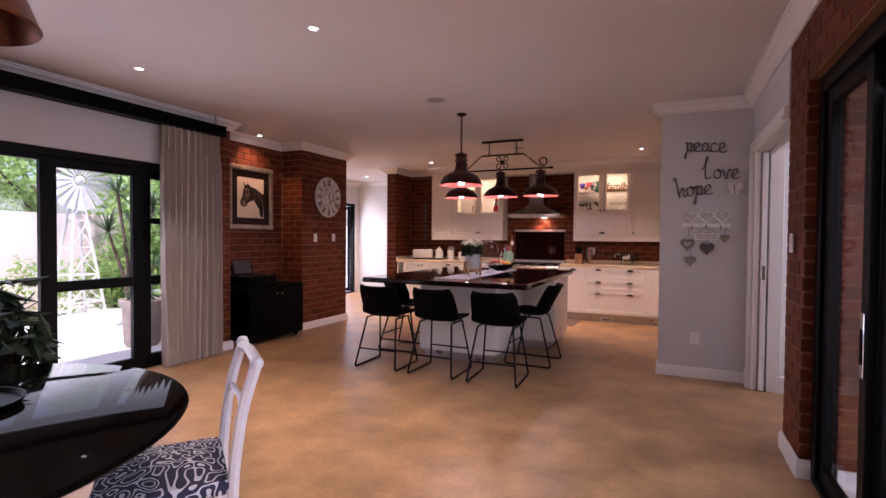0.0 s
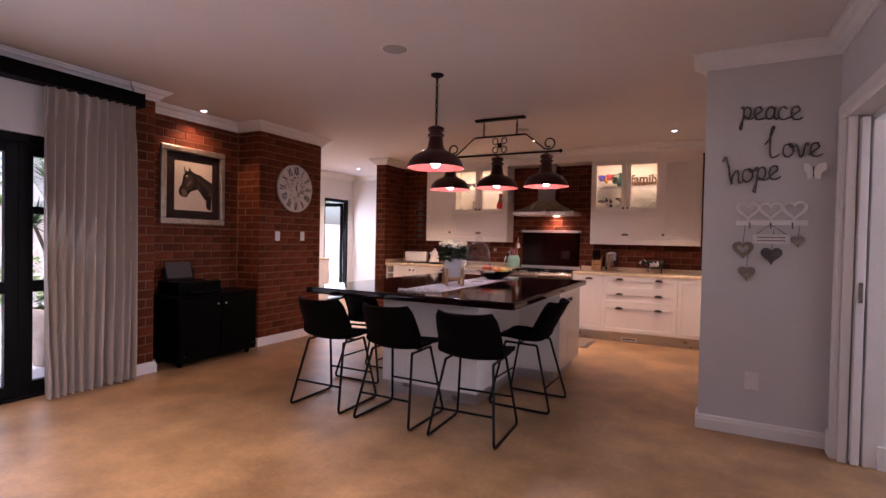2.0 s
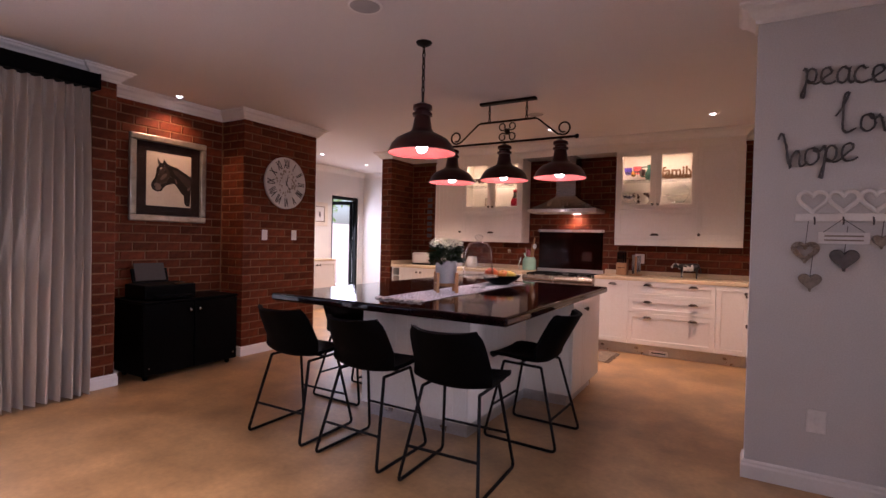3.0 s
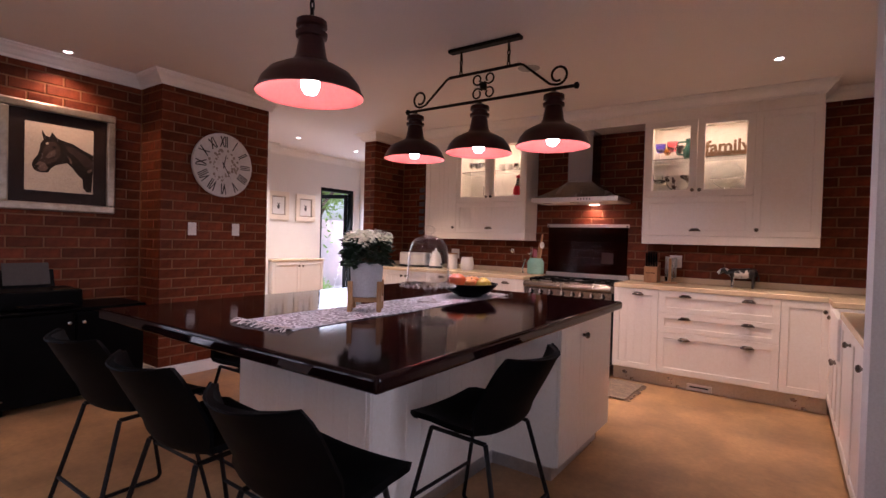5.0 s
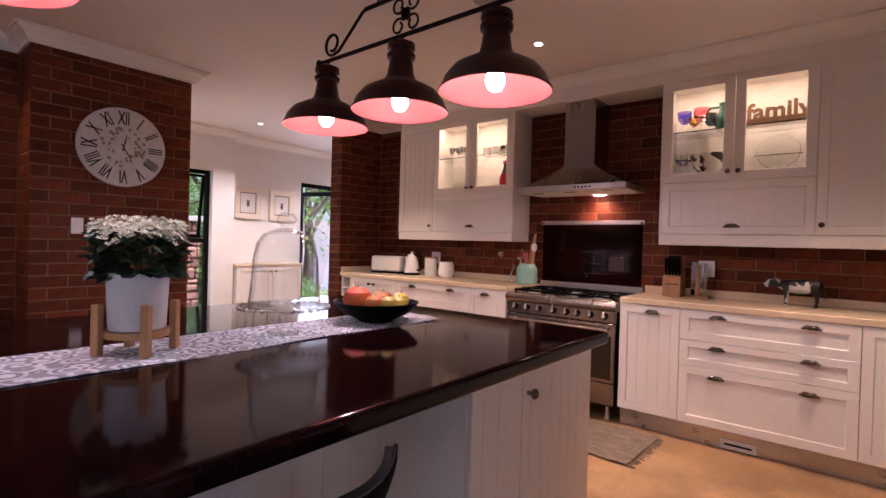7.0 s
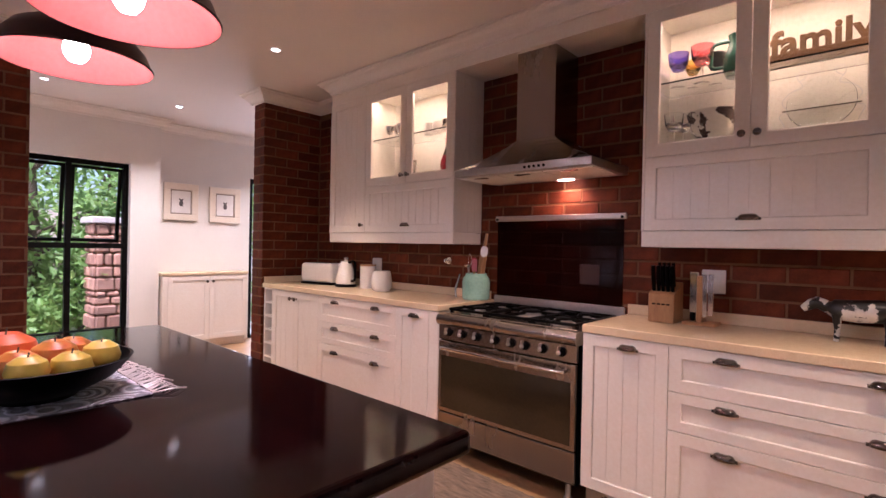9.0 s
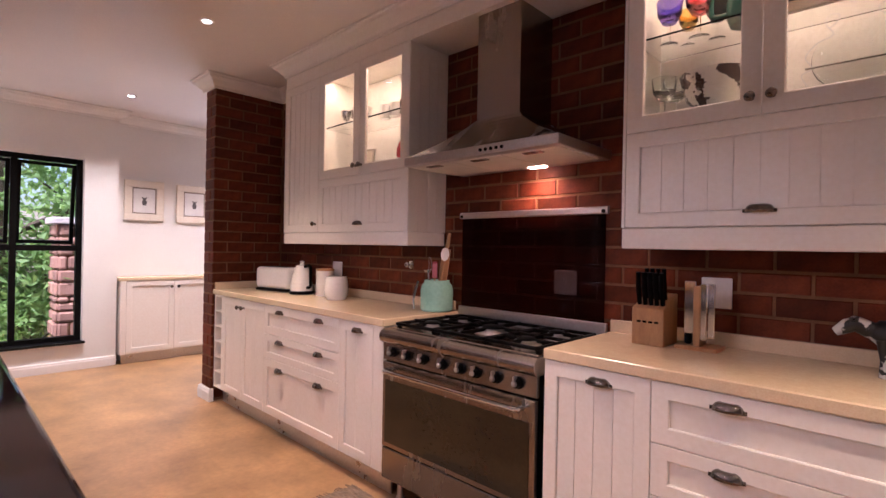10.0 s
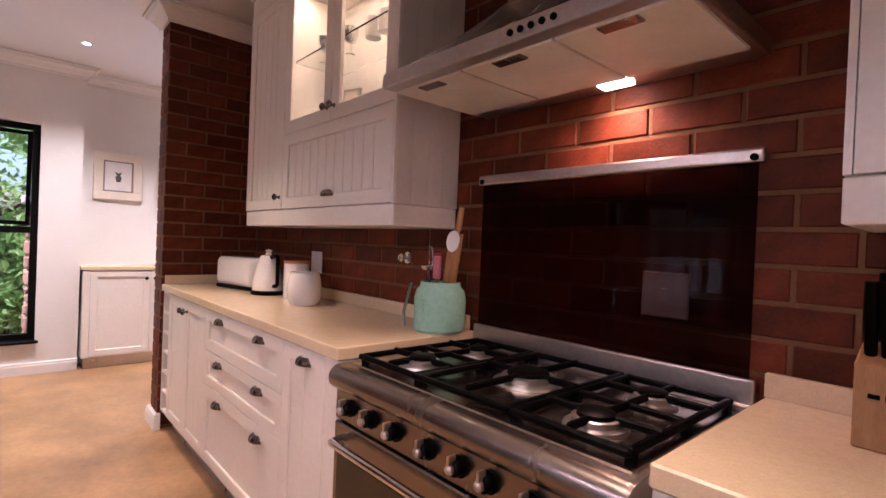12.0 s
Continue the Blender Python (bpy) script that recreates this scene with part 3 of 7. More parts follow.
def cup_handle(w=0.085):
    """A half-dome bin pull, open below; fixed to a face towards -y at the origin."""
    b = bmesh.new()
    nu, nv = 14, 6
    rows = []
    for j in range(nv + 1):
        a = math.pi / 2 * j / nv
        rows.append([b.verts.new((-w / 2 * math.cos(math.pi * i / nu) * (0.35 + 0.65 * math.cos(a * 0.9)), -0.026 * math.sin(math.pi * i / nu) ** 0.8 * math.cos(a * 0.85), 0.026 * math.sin(a) - 0.004)) for i in range(nu + 1)])
    for r0, r1 in zip(rows, rows[1:]):
        for i in range(nu):
            b.faces.new((r0[i], r0[i + 1], r1[i + 1], r1[i]))
    bmesh.ops.recalc_face_normals(b, faces=b.faces)
    bmesh.ops.solidify(b, geom=list(b.faces), thickness=0.0025)
    box(-w / 2 - 0.006, w / 2 + 0.006, -0.002, 0.0, -0.006, 0.006, bm=b)
    return b


def knob_mesh():
    return turned(lathe([(0, 0), (0.010, 0), (0.006, 0.008), (0.006, 0.014), (0.015, 0.02), (0.017, 0.027), (0.010, 0.034), (0, 0.036)], 16), pose(0, 0, 0, 90, 0, 0))


CUP = mesh_of("handle", cup_handle(), M["pewter"], True)
KNOB = mesh_of("knob", knob_mesh(), M["pewter"], True)


def fitting(kind, parent, x, z, y=-0.018):
    ob = new("handle" if kind == "cup" else "knob", CUP if kind == "cup" else KNOB)
    ob.parent = parent
    ob.matrix_basis = pose(x, y, z)
    ob["label"] = "dark pewter cup handle" if kind == "cup" else "dark pewter knob"
    return ob


def front(parent, x0, x1, z0, z1, pulls=(), name="door", grooves=True):
    gap = 0.0015
    w, h = x1 - x0 - 2 * gap, z1 - z0 - 2 * gap
    d = part(name, turned(panel_front(w, h), pose(x0 + gap, 0, z0 + gap)), M["cabinet"], parent)
    if grooves:
        rail, r = 0.055, min(0.055, h * 0.28)
        n = max(2, round((w - 2 * rail) / 0.075))
        s = (w - 2 * rail) / n
        for i in range(n):
            xa = x0 + gap + rail + i * s
            part("board", box(xa + 0.0016, xa + s - 0.0016, -0.0108, -0.0078, z0 + gap + r + 0.001, z0 + gap + h - r - 0.001), M["cabinet"], d)
    for kind, fx, fz in pulls:
        fitting(kind, d, x0 + fx, z0 + fz)
    return d


ZB, ZT = 0.13, 0.870
DEPTH = 0.55


def base_unit(x0, x1, kind, loc, rz, label):
    """A floor cabinet; loc and rz place its front left corner, and x runs along the front."""
    w = x1 - x0
    g = thing("base_cabinet", loc, rz, label, "cabinet", "floor cabinets")
    part("body", box(0.001, w - 0.001, 0.001, DEPTH, ZB - 0.005, ZT), M["cabinet"], g)
    part("plinth", box(0, w, 0.05, 0.06, 0.0, ZB - 0.006), M["plinth"], g, "brushed aluminium plinth")
    h = ZT - ZB
    if kind == "drawers":
        for za, zb in ((ZB, 0.505), (0.505, 0.672), (0.672, ZT)):
            f = zb - za
            zz = f - 0.062 if f > 0.3 else f - 0.045
            front(g, 0, w, za, zb, [("cup", w * 0.24, zz), ("cup", w * 0.76, zz)], "drawer", False)
    elif kind == "door":
        front(g, 0, w, ZB, ZT, [("cup", w * 0.55, h - 0.05)])
    elif kind == "plain":
        front(g, 0, w, ZB, ZT, [("knob", w - 0.035, h - 0.07)])
    elif kind == "pair":
        front(g, 0, w / 2, ZB, ZT, [("knob", w / 2 - 0.035, h - 0.06)])
        front(g, w / 2, w, ZB, ZT, [("knob", 0.035, h - 0.06)])
    elif kind == "filler":
        part("filler_panel", box(0.001, w - 0.001, -0.016, 0, ZB, ZT, bevel=0.001), M["cabinet"], g)
    return g


FRONT = 8.21
for x0, x1, kind, label in ((-4.56, -3.86, "pair", "white two-door floor cabinet with dark knobs"), (-3.86, -2.96, "drawers", "white three-drawer floor cabinet with cup handles"),
                            (-2.96, -2.66, "door", "narrow white floor cabinet beside the range cooker"), (-2.66, -2.575, "filler", "narrow white filler panel beside the range cooker"),
                            (-1.63, -1.235, "door", "narrow white floor cabinet with one cup handle"), (-1.235, -0.32, "drawers", "wide white three-drawer floor cabinet with cup handles"),
                            (-0.32, -0.004, "plain", "white corner floor cabinet with one knob")):
    base_unit(x0, x1, kind, (x0, FRONT, 0), 0, label)


def wine_rack():
    x0, x1 = -4.71, -4.56
    g = thing("wine_rack", (x0, FRONT, 0), 0, "narrow white open wine rack ending the worktop", "wine rack")
    part("side_panel", box(0, 0.014, -0.016, DEPTH, ZB, ZT), M["cabinet"], g)
    part("side_panel", box(0.136, 0.149, -0.016, DEPTH, ZB, ZT), M["cabinet"], g)
    part("back_panel", box(0.014, 0.136, 0.3, 0.31, ZB, ZT), M["groove"], g)
    part("plinth", box(0.03, 0.15, 0.05, 0.06, 0, ZB), M["plinth"], g)
    for i in range(7):
        z = ZB + i * (ZT - ZB - 0.014) / 6
        part("shelf", box(0.014, 0.136, -0.014, 0.3, z, z + 0.014), M["cabinet"], g)


wine_rack()
# run under the east wall, facing west
y = 8.19
for w, kind, label in ((0.40, "plain", "white corner floor cabinet beside the sink"), (0.0, "", ""), (0.60, "plain", "white floor cabinet near the nib wall"), (0.60, "plain", "white floor cabinet against the nib wall")):
    if kind:
        base_unit(0, w, kind, (0.004, y, 0), -90, label)
        y -= w
    else:
        y -= 0.62


def sink_unit():
    y1 = 7.79
    g = thing("sink_cabinet", (0.004, y1, 0), -90, "white floor cabinet below a butler sink", "cabinet", "floor cabinets")
    part("body", box(0.001, 0.619, 0.001, DEPTH, ZB - 0.005, 0.60), M["cabinet"], g)
    part("plinth", box(0, 0.62, 0.05, 0.06, 0, ZB - 0.006), M["plinth"], g)
    front(g, 0, 0.31, ZB, 0.60, [("knob", 0.275, 0.42)])
    front(g, 0.31, 0.62, ZB, 0.60, [("knob", 0.035, 0.42)])
    s = thing("butler_sink", (0.004, y1, 0), -90, "white ceramic butler sink with an exposed front", "sink")
    b = box(0.01, 0.61, -0.035, 0.0, 0.61, 0.868, bevel=0.008, seg=2)
    box(0.01, 0.61, 0.43, 0.46, 0.61, 0.868, bm=b)
    box(0.01, 0.035, 0, 0.43, 0.61, 0.868, bm=b)
    box(0.585, 0.61, 0, 0.43, 0.61, 0.868, bm=b)
    box(0.035, 0.585, 0, 0.43, 0.61, 0.64, bm=b)
    part("basin", b, M["plastic_white"], s)


sink_unit()


def worktop(name, boxes, label, ups=()):
    g = thing(name, (0, 0, 0), 0, label, "worktop")
    b = bmesh.new()
    for q in boxes:
        box(*q, bm=b, bevel=0.004)
    part("slab", b, M["counter"], g)
    for q in ups:
        part("upstand", box(*q, bevel=0.002), M["counter"], g)


CT = 0.912
worktop("worktop", [(-4.735, -2.572, 8.185, 8.765, CT - 0.04, CT)], "cream stone worktop with a low upstand", [(-4.735, -2.60, 8.745, 8.765, CT, CT + 0.055), (-4.735, -4.715, 8.20, 8.745, CT, CT + 0.055)])
worktop("worktop", [(-1.632, 0.595, 8.185, 8.765, CT - 0.04, CT), (-0.022, 0.595, 7.80, 8.185, CT - 0.04, CT), (0.47, 0.595, 7.16, 7.80, CT - 0.04, CT), (-0.022, 0.595, 5.455, 7.16, CT - 0.04, CT)], "cream stone worktop turning the kitchen corner to the sink", [(-1.632, 0.575, 8.745, 8.765, CT, CT + 0.055), (0.575, 0.595, 5.46, 8.765, CT, CT + 0.055)])


def wall_unit(x0, splits, label, side_left=True):
    """Wall cabinet: splits are the x of the plain door's and the glazed pair's edges."""
    y0 = 8.478
    g = thing("wall_cabinet", (0, y0, 0), 0, label, "cabinet", "wall cabinets")
    z0, zm, z1, zp = 1.37, 1.732, 2.452, 1.29
    d = 0.29
    xa, xb, xg0, xg1 = splits
    plain0, plain1 = (xa, xg0) if xg0 > xa + 0.01 else (xg1, xb)
    part("carcass", box(plain0, plain1, 0, d, z0, z1), M["cabinet"], g)
    part("flap_box", box(xg0, xg1, 0, d, z0, zm), M["cabinet"], g)
    # open box behind the glass
    t = 0.016
    part("side", box(xg0, xg0 + t, 0, d, zm, z1), M["carcass"], g)
    part("side", box(xg1 - t, xg1, 0, d, zm, z1), M["carcass"], g)
    part("back", box(xg0 + t, xg1 - t, d - 0.01, d, zm, z1), M["carcass"], g)
    part("top", box(xg0 + t, xg1 - t, 0, d - 0.01, z1 - t, z1), M["carcass"], g)
    zs = zm + 0.36
    part("shelf", box(xg0 + t, xg1 - t, 0.02, d - 0.012, zs, zs + 0.008), M["glass"], g, "clear glass shelf").visible_shadow = False
    part("floor_board", box(xg0 + t, xg1 - t, 0.012, d - 0.012, zm + 0.002, zm + 0.072), M["carcass"], g)
    if plain0 == xa:
        front(g, xa, xg0, z0, z1, [("knob", xg0 - xa - 0.03, 0.06)])
    else:
        front(g, xg1, xb, z0, z1, [("knob", 0.03, 0.06)])
    front(g, xg0, xg1, z0, zm, [("cup", (xg1 - xg0) / 2, 0.05)], "flap")
    mid = (xg0 + xg1) / 2
    for a, c, kx in ((xg0, mid, -0.03), (mid, xg1, 0.03)):
        w, h = c - a - 0.003, z1 - zm - 0.003
        bm = turned(panel_front(w, h, glazed=True, rail=0.062), pose(a + 0.0015, 0, zm + 0.0015))
        door = part("glazed_door", bm, M["cabinet"], g)
        part("pane", box(a + 0.06, c - 0.06, -0.008, -0.004, zm + 0.055, z1 - 0.055), M["pane"], door, "clear glass pane").visible_shadow = False
        fitting("knob", door, mid + kx, zm + 0.06)
    part("light_pelmet", box(xa - 0.012, xb + 0.012, -0.014, d, zp, z0 - 0.002, bevel=0.003), M["cabinet"], g)
    part("end_panel", box(xa - 0.012, xa, -0.018, d + 0.003, z0, z1), M["cabinet"], g)
    end = part("end_panel", box(xb, xb + 0.012, -0.018, d + 0.003, z0, z1), M["cabinet"], g)
    for i in range(4):
        ya = -0.012 + i * 0.0745
        part("board", box(xb + 0.0118, xb + 0.0136, ya, ya + 0.0728, z0 + 0.004, z1 - 0.004), M["cabinet"], end)
    lamp("cabinet_light", "AREA", (mid, y0 + 0.05, z1 - 0.025), (mid, y0 + 0.12, 0), 2.3, (1.0, 0.70, 0.42), xg1 - xg0 - 0.1, 0.05)
    return g


wall_unit(0, (-4.10, -2.72, -3.64, -2.72), "cream wall cabinet with lit glazed doors and a flap")
wall_unit(0, (-1.45, -0.09, -1.45, -0.55), "cream wall cabinet with lit glazed doors and a tall door")

# ---- range cooker and hood ----


def cooker():
    g = thing("range_cooker", (-2.56, 8.19, 0), 0, "stainless steel range cooker with six gas burners", "cooker")
    w = 0.91
    part("body", box(0.002, w - 0.002, 0.012, 0.57, 0.11, 0.80), M["black"], g)
    nose = [(0.036 * math.cos(radians(a)) - 0.002, 0.834 + 0.036 * math.sin(radians(a))) for a in range(250, 89, -16)]
    b = turned(prism([(0.57, 0.80), (-0.01, 0.80)] + nose + [(0.57, 0.870)], -w, 0), pose(0, 0, 0, 0, 0, 90))
    part("hob_frame", b, M["steel_dim"], g, "rounded steel front edge", True)
    part("hob_plate", box(0.02, w - 0.02, 0.02, 0.545, 0.866, 0.8735, bevel=0.003), mat("polished_hob_steel", (0.46, 0.40, 0.36), (0.38, 0.33, 0.30), rough=0.24, metal=1.0, scale=5, bump=0.02), g, "polished dark steel hob plate")
    part("control_panel", box(0.003, w - 0.003, -0.012, 0.012, 0.715, 0.805, bevel=0.004, seg=2), M["steel_dim"], g)
    door = part("oven_door", box(0.006, w - 0.006, -0.016, 0.012, 0.285, 0.708, bevel=0.004), M["steel_dim"], g)
    part("window", box(0.03, w - 0.03, -0.0185, -0.014, 0.31, 0.62), M["dark_glass"], door, "dark oven glass")
    part("handle", tube(rounded([(0.06, -0.016, 0.672), (0.06, -0.06, 0.672), (w - 0.06, -0.06, 0.672), (w - 0.06, -0.016, 0.672)], 0.015), 0.011, 10), M["chrome"], door, "long steel bar handle", True)
    part("drawer", box(0.006, w - 0.006, -0.014, 0.012, 0.125, 0.279, bevel=0.004), M["steel_dim"], g, "steel storage drawer")
    for x in (0.07, w - 0.07):
        for yy in (0.06, 0.5):
            part("foot", lathe([(0, 0), (0.022, 0), (0.022, 0.02), (0.015, 0.03), (0.015, 0.11), (0, 0.11)], 14, (x, yy, 0)), M["steel"], g, "", True)
    for i in range(8):
        x = 0.085 + i * 0.106 + (0.02 if i > 2 else 0) - (0.02 if i > 4 else 0)
        k = turned(lathe([(0.0, 0), (0.024, 0), (0.024, 0.006), (0.018, 0.008), (0.018, 0.024), (0.014, 0.028), (0, 0.029)], 18), pose(x, -0.012, 0.762, 90, 0, 0))
        knob = part("knob", k, M["black"], g, "", True)
        part("cap", turned(lathe([(0, 0.029), (0.011, 0.029), (0.011, 0.037), (0.007, 0.041), (0, 0.042)], 16), pose(x, -0.0125, 0.762, 90, 0, 0)), M["steel"], knob, "steel cap", True)
        part("pointer", box(x - 0.004, x + 0.004, -0.052, -0.030, 0.766, 0.792, bevel=0.0015), M["steel"], knob, "steel pointer")
    for x, yy, r in ((0.17, 0.40, 0.038), (0.17, 0.17, 0.050), (0.455, 0.30, 0.070), (0.74, 0.41, 0.044), (0.74, 0.16, 0.050)):
        burner = part("burner", lathe([(r * 1.35, 0), (r * 1.3, 0.006), (r, 0.008), (r, 0.02), (r * 0.9, 0.022), (0, 0.022)], 26, (x, yy, 0.874)), M["steel"], g, "", True)
        part("burner_cap", lathe([(0, 0.034), (r * 0.6, 0.034), (r * 0.78, 0.030), (r * 0.8, 0.022), (0, 0.022)], 26, (x, yy, 0.874)), M["black"], burner, "black burner cap", True)
    zt = 0.900
    for x0, x1 in ((0.035, 0.298), (0.304, 0.606), (0.612, 0.875)):
        b = bmesh.new()
        for yy in (0.045, 0.525):
            box(x0, x1, yy - 0.008, yy + 0.008, zt - 0.016, zt, bm=b, bevel=0.004)
        for x in (x0 + 0.007, x1 - 0.007):
            box(x - 0.008, x + 0.008, 0.05, 0.52, zt - 0.016, zt, bm=b, bevel=0.004)
            for yy in (0.06, 0.285, 0.51):
                box(x - 0.007, x + 0.007, yy - 0.010, yy + 0.010, 0.873, zt - 0.013, bm=b)
        xm = (x0 + x1) / 2
        double = x1 - x0 < 0.28
        if double:
            box(x0, x1, 0.278, 0.292, zt - 0.014, zt, bm=b, bevel=0.003)
        for yy in ((0.17, 0.40) if double else (0.30,)):
            for a in (0, 90, 180, 270):
                reach = (x1 - x0) / 2 if a % 180 == 0 else (0.115 if double else 0.23)
                prong = box(0.030 if double else 0.042, reach, -0.0065, 0.0065, -0.013, 0.005, bevel=0.004)
                turned(prong, pose(xm, yy, zt, 0, 0, a))
                me = bpy.data.meshes.new("tmp")
                prong.to_mesh(me)
                prong.free()
                b.from_mesh(me)
                bpy.data.meshes.remove(me)
        part("pan_support", b, M["black"], g, "black cast-iron pan support")
    part("rear_ledge", box(0.004, w - 0.004, 0.528, 0.55, 0.872, 0.888, bevel=0.003), M["steel"], g, "steel ledge")
    part("rear_rail", box(0, w, 0.548, 0.57, 0.868, 0.945, bevel=0.005, seg=2), M["steel"], g, "low steel rear upstand")


cooker()


def splashback():
    g = thing("splashback", (-2.56, 8.74, 0), 0, "smoked glass splashback panel with a steel top rail", "splashback")
    p = part("glass_panel", box(0.015, 0.895, 0.008, 0.014, 0.945, 1.45), M["smoked"], g, "dark smoked glass")
    p.visible_shadow = False
    part("top_rail", box(0, 0.91, -0.004, 0.02, 1.45, 1.485, bevel=0.006, seg=2), M["steel"], g, "brushed steel rail")
    for x in (0.02, 0.89):
        part("screw", turned(lathe([(0, 0), (0.009, 0), (0.009, 0.006), (0, 0.008)], 12), pose(x, -0.004, 1.462, 90, 0, 0)), M["black"], g, "", True)


splashback()


def hood():
    cx, zb = -2.11, 1.70
    g = thing("cooker_hood", (cx, 8.77, 0), 0, "stainless steel chimney cooker hood with a lit lamp", "cooker hood")
    w2, d = 0.455, 0.47
    part("rim", box(-w2, w2, -d, 0.0, zb, zb + 0.045, bevel=0.005, seg=2), M["steel"], g)
    b = bmesh.new()
    lower = [(-w2 + 0.01, -d + 0.01), (w2 - 0.01, -d + 0.01), (w2 - 0.01, 0.0), (-w2 + 0.01, 0.0)]
    upper = [(-0.135, -0.28), (0.135, -0.28), (0.135, 0.0), (-0.135, 0.0)]
    rows = []
    for k in range(9):
        t = k / 8
        e = 1 - (1 - t) ** 1.15
        z = zb + 0.045 + 0.175 * t ** 1.1
        rows.append([b.verts.new((l[0] + (u[0] - l[0]) * e, l[1] + (u[1] - l[1]) * e, z)) for l, u in zip(lower, upper)])
    for r0, r1 in zip(rows, rows[1:]):
        for i in range(4):
            b.faces.new((r0[i], r0[(i + 1) % 4], r1[(i + 1) % 4], r1[i]))
    part("canopy", b, M["steel_dim"], g, "", False)
    part("chimney", box(-0.13, 0.13, -0.272, 0.0, zb + 0.215, 2.452), M["steel_dim"], g)
    for i in range(3):
        x0 = -0.44 + i * 0.295
        f = part("filter", box(x0, x0 + 0.288, -d + 0.045, -0.09, zb - 0.006, zb + 0.002, bevel=0.002), M["carcass"], g, "pale grease filter panel")
        part("filter_latch", box(x0 + 0.10, x0 + 0.19, -d + 0.052, -d + 0.085, zb - 0.010, zb - 0.006), M["steel_dim"], f)
    part("lamp_lens", box(0.05, 0.14, -0.085, -0.035, zb - 0.008, zb + 0.001, bevel=0.003), glow("hood_lamp_glow", (1.0, 0.72, 0.5), 14.0), g, "lit hood lamp")
    for i in range(5):
        part("button", turned(lathe([(0, 0), (0.008, 0), (0.008, 0.005), (0, 0.006)], 12), pose(0.06 + i * 0.03, -d, zb + 0.022, 90, 0, 0)), M["black"], g, "", True)
    lamp("hood_light", "SPOT", (cx + 0.095, 8.70, zb - 0.015), (cx + 0.11, 8.76, 0.9), 9.5, (1.0, 0.58, 0.36), 0.03, cone=150, blend=0.8)


hood()

# ---- more materials ----
M["curtain"] = mat("linen_curtain", (0.66, 0.575, 0.50), (0.54, 0.46, 0.395), rough=0.9, scale=3, fine=300, bump=0.2, stretch=(1, 1, 0.2), spec=0.1)
_nt = M["curtain"].node_tree
_tl = _nt.nodes.new("ShaderNodeBsdfTranslucent")
_tl.inputs[0].default_value = (0.56, 0.49, 0.43, 1)
_mx = _nt.nodes.new("ShaderNodeMixShader")
_mx.inputs[0].default_value = 0.25
_nt.links.new(_nt.nodes["Principled BSDF"].outputs[0], _mx.inputs[1])
_nt.links.new(_tl.outputs[0], _mx.inputs[2])
_nt.links.new(_mx.outputs[0], _nt.nodes["Material Output"].inputs["Surface"])
M["silver_frame"] = mat("silver_gilt_frame", (0.42, 0.38, 0.31), (0.28, 0.245, 0.20), rough=0.34, metal=0.8, scale=14, fine=90, bump=0.2)
M["walnut"] = mat("dark_mount", (0.020, 0.009, 0.008), (0.013, 0.006, 0.005), rough=0.5, scale=8, bump=0.05, spec=0.2)
M["paper"] = mat("cream_paper", (0.54, 0.46, 0.36), (0.48, 0.41, 0.32), rough=0.8, scale=3, fine=90, bump=0.02)
M["ink"] = mat("dark_ink", (0.020, 0.012, 0.010), (0.010, 0.007, 0.006), rough=0.7, scale=14, bump=0.02, spec=0.2)
M["ink_mid"] = mat("brown_ink", (0.060, 0.036, 0.027), (0.030, 0.018, 0.014), rough=0.7, scale=14, bump=0.02, spec=0.2)
M["clock_face"] = mat("aged_clock_face", (0.66, 0.63, 0.60), (0.54, 0.50, 0.47), rough=0.7, scale=6, fine=60, bump=0.05)
M["wood"] = mat("light_wood", (0.44, 0.235, 0.095), (0.33, 0.165, 0.065), rough=0.5, scale=5, fine=60, bump=0.06, stretch=(6, 6, 1))
M["frame_wood"] = mat("pale_frame_wood", (0.76, 0.68, 0.58), (0.70, 0.62, 0.52), rough=0.6, scale=5, bump=0.05)
M["wire"] = mat("grey_wire", (0.12, 0.11, 0.11), (0.08, 0.075, 0.075), rough=0.5, metal=0.3, scale=20, bump=0.1)
M["wicker"] = mat("grey_wicker", (0.34, 0.28, 0.23), (0.20, 0.16, 0.13), rough=0.8, scale=40, fine=140, bump=0.5)
M["white_paint"] = mat("white_chair_paint", (0.74, 0.72, 0.74), (0.68, 0.66, 0.68), rough=0.35, scale=4, bump=0.03)
M["copper"] = mat("aged_copper", (0.32, 0.12, 0.06), (0.18, 0.07, 0.04), rough=0.35, metal=0.85, scale=8, bump=0.05)
M["mint"] = mat("mint_glaze", (0.33, 0.58, 0.46), (0.29, 0.53, 0.42), rough=0.18, scale=5, bump=0.01, rough_var=0.05)
M["ceramic"] = mat("white_ceramic", (0.80, 0.77, 0.74), (0.77, 0.74, 0.71), rough=0.18, scale=4, bump=0.01, rough_var=0.05)
M["concrete"] = mat("pale_planter", (0.62, 0.60, 0.60), (0.56, 0.54, 0.54), rough=0.7, scale=6, fine=90, bump=0.1)
M["leaf"] = mat("green_leaf", (0.055, 0.10, 0.032), (0.025, 0.055, 0.018), rough=0.5, scale=12, bump=0.05)
M["leaf_dark"] = mat("dark_leaf", (0.022, 0.045, 0.016), (0.010, 0.025, 0.010), rough=0.45, scale=12, bump=0.05)
M["leaf_bright"] = mat("garden_leaf", (0.240, 0.375, 0.120), (0.105, 0.195, 0.053), rough=0.55, scale=2, bump=0.05)
_nt = M["leaf_bright"].node_tree
_tl = _nt.nodes.new("ShaderNodeBsdfTranslucent")
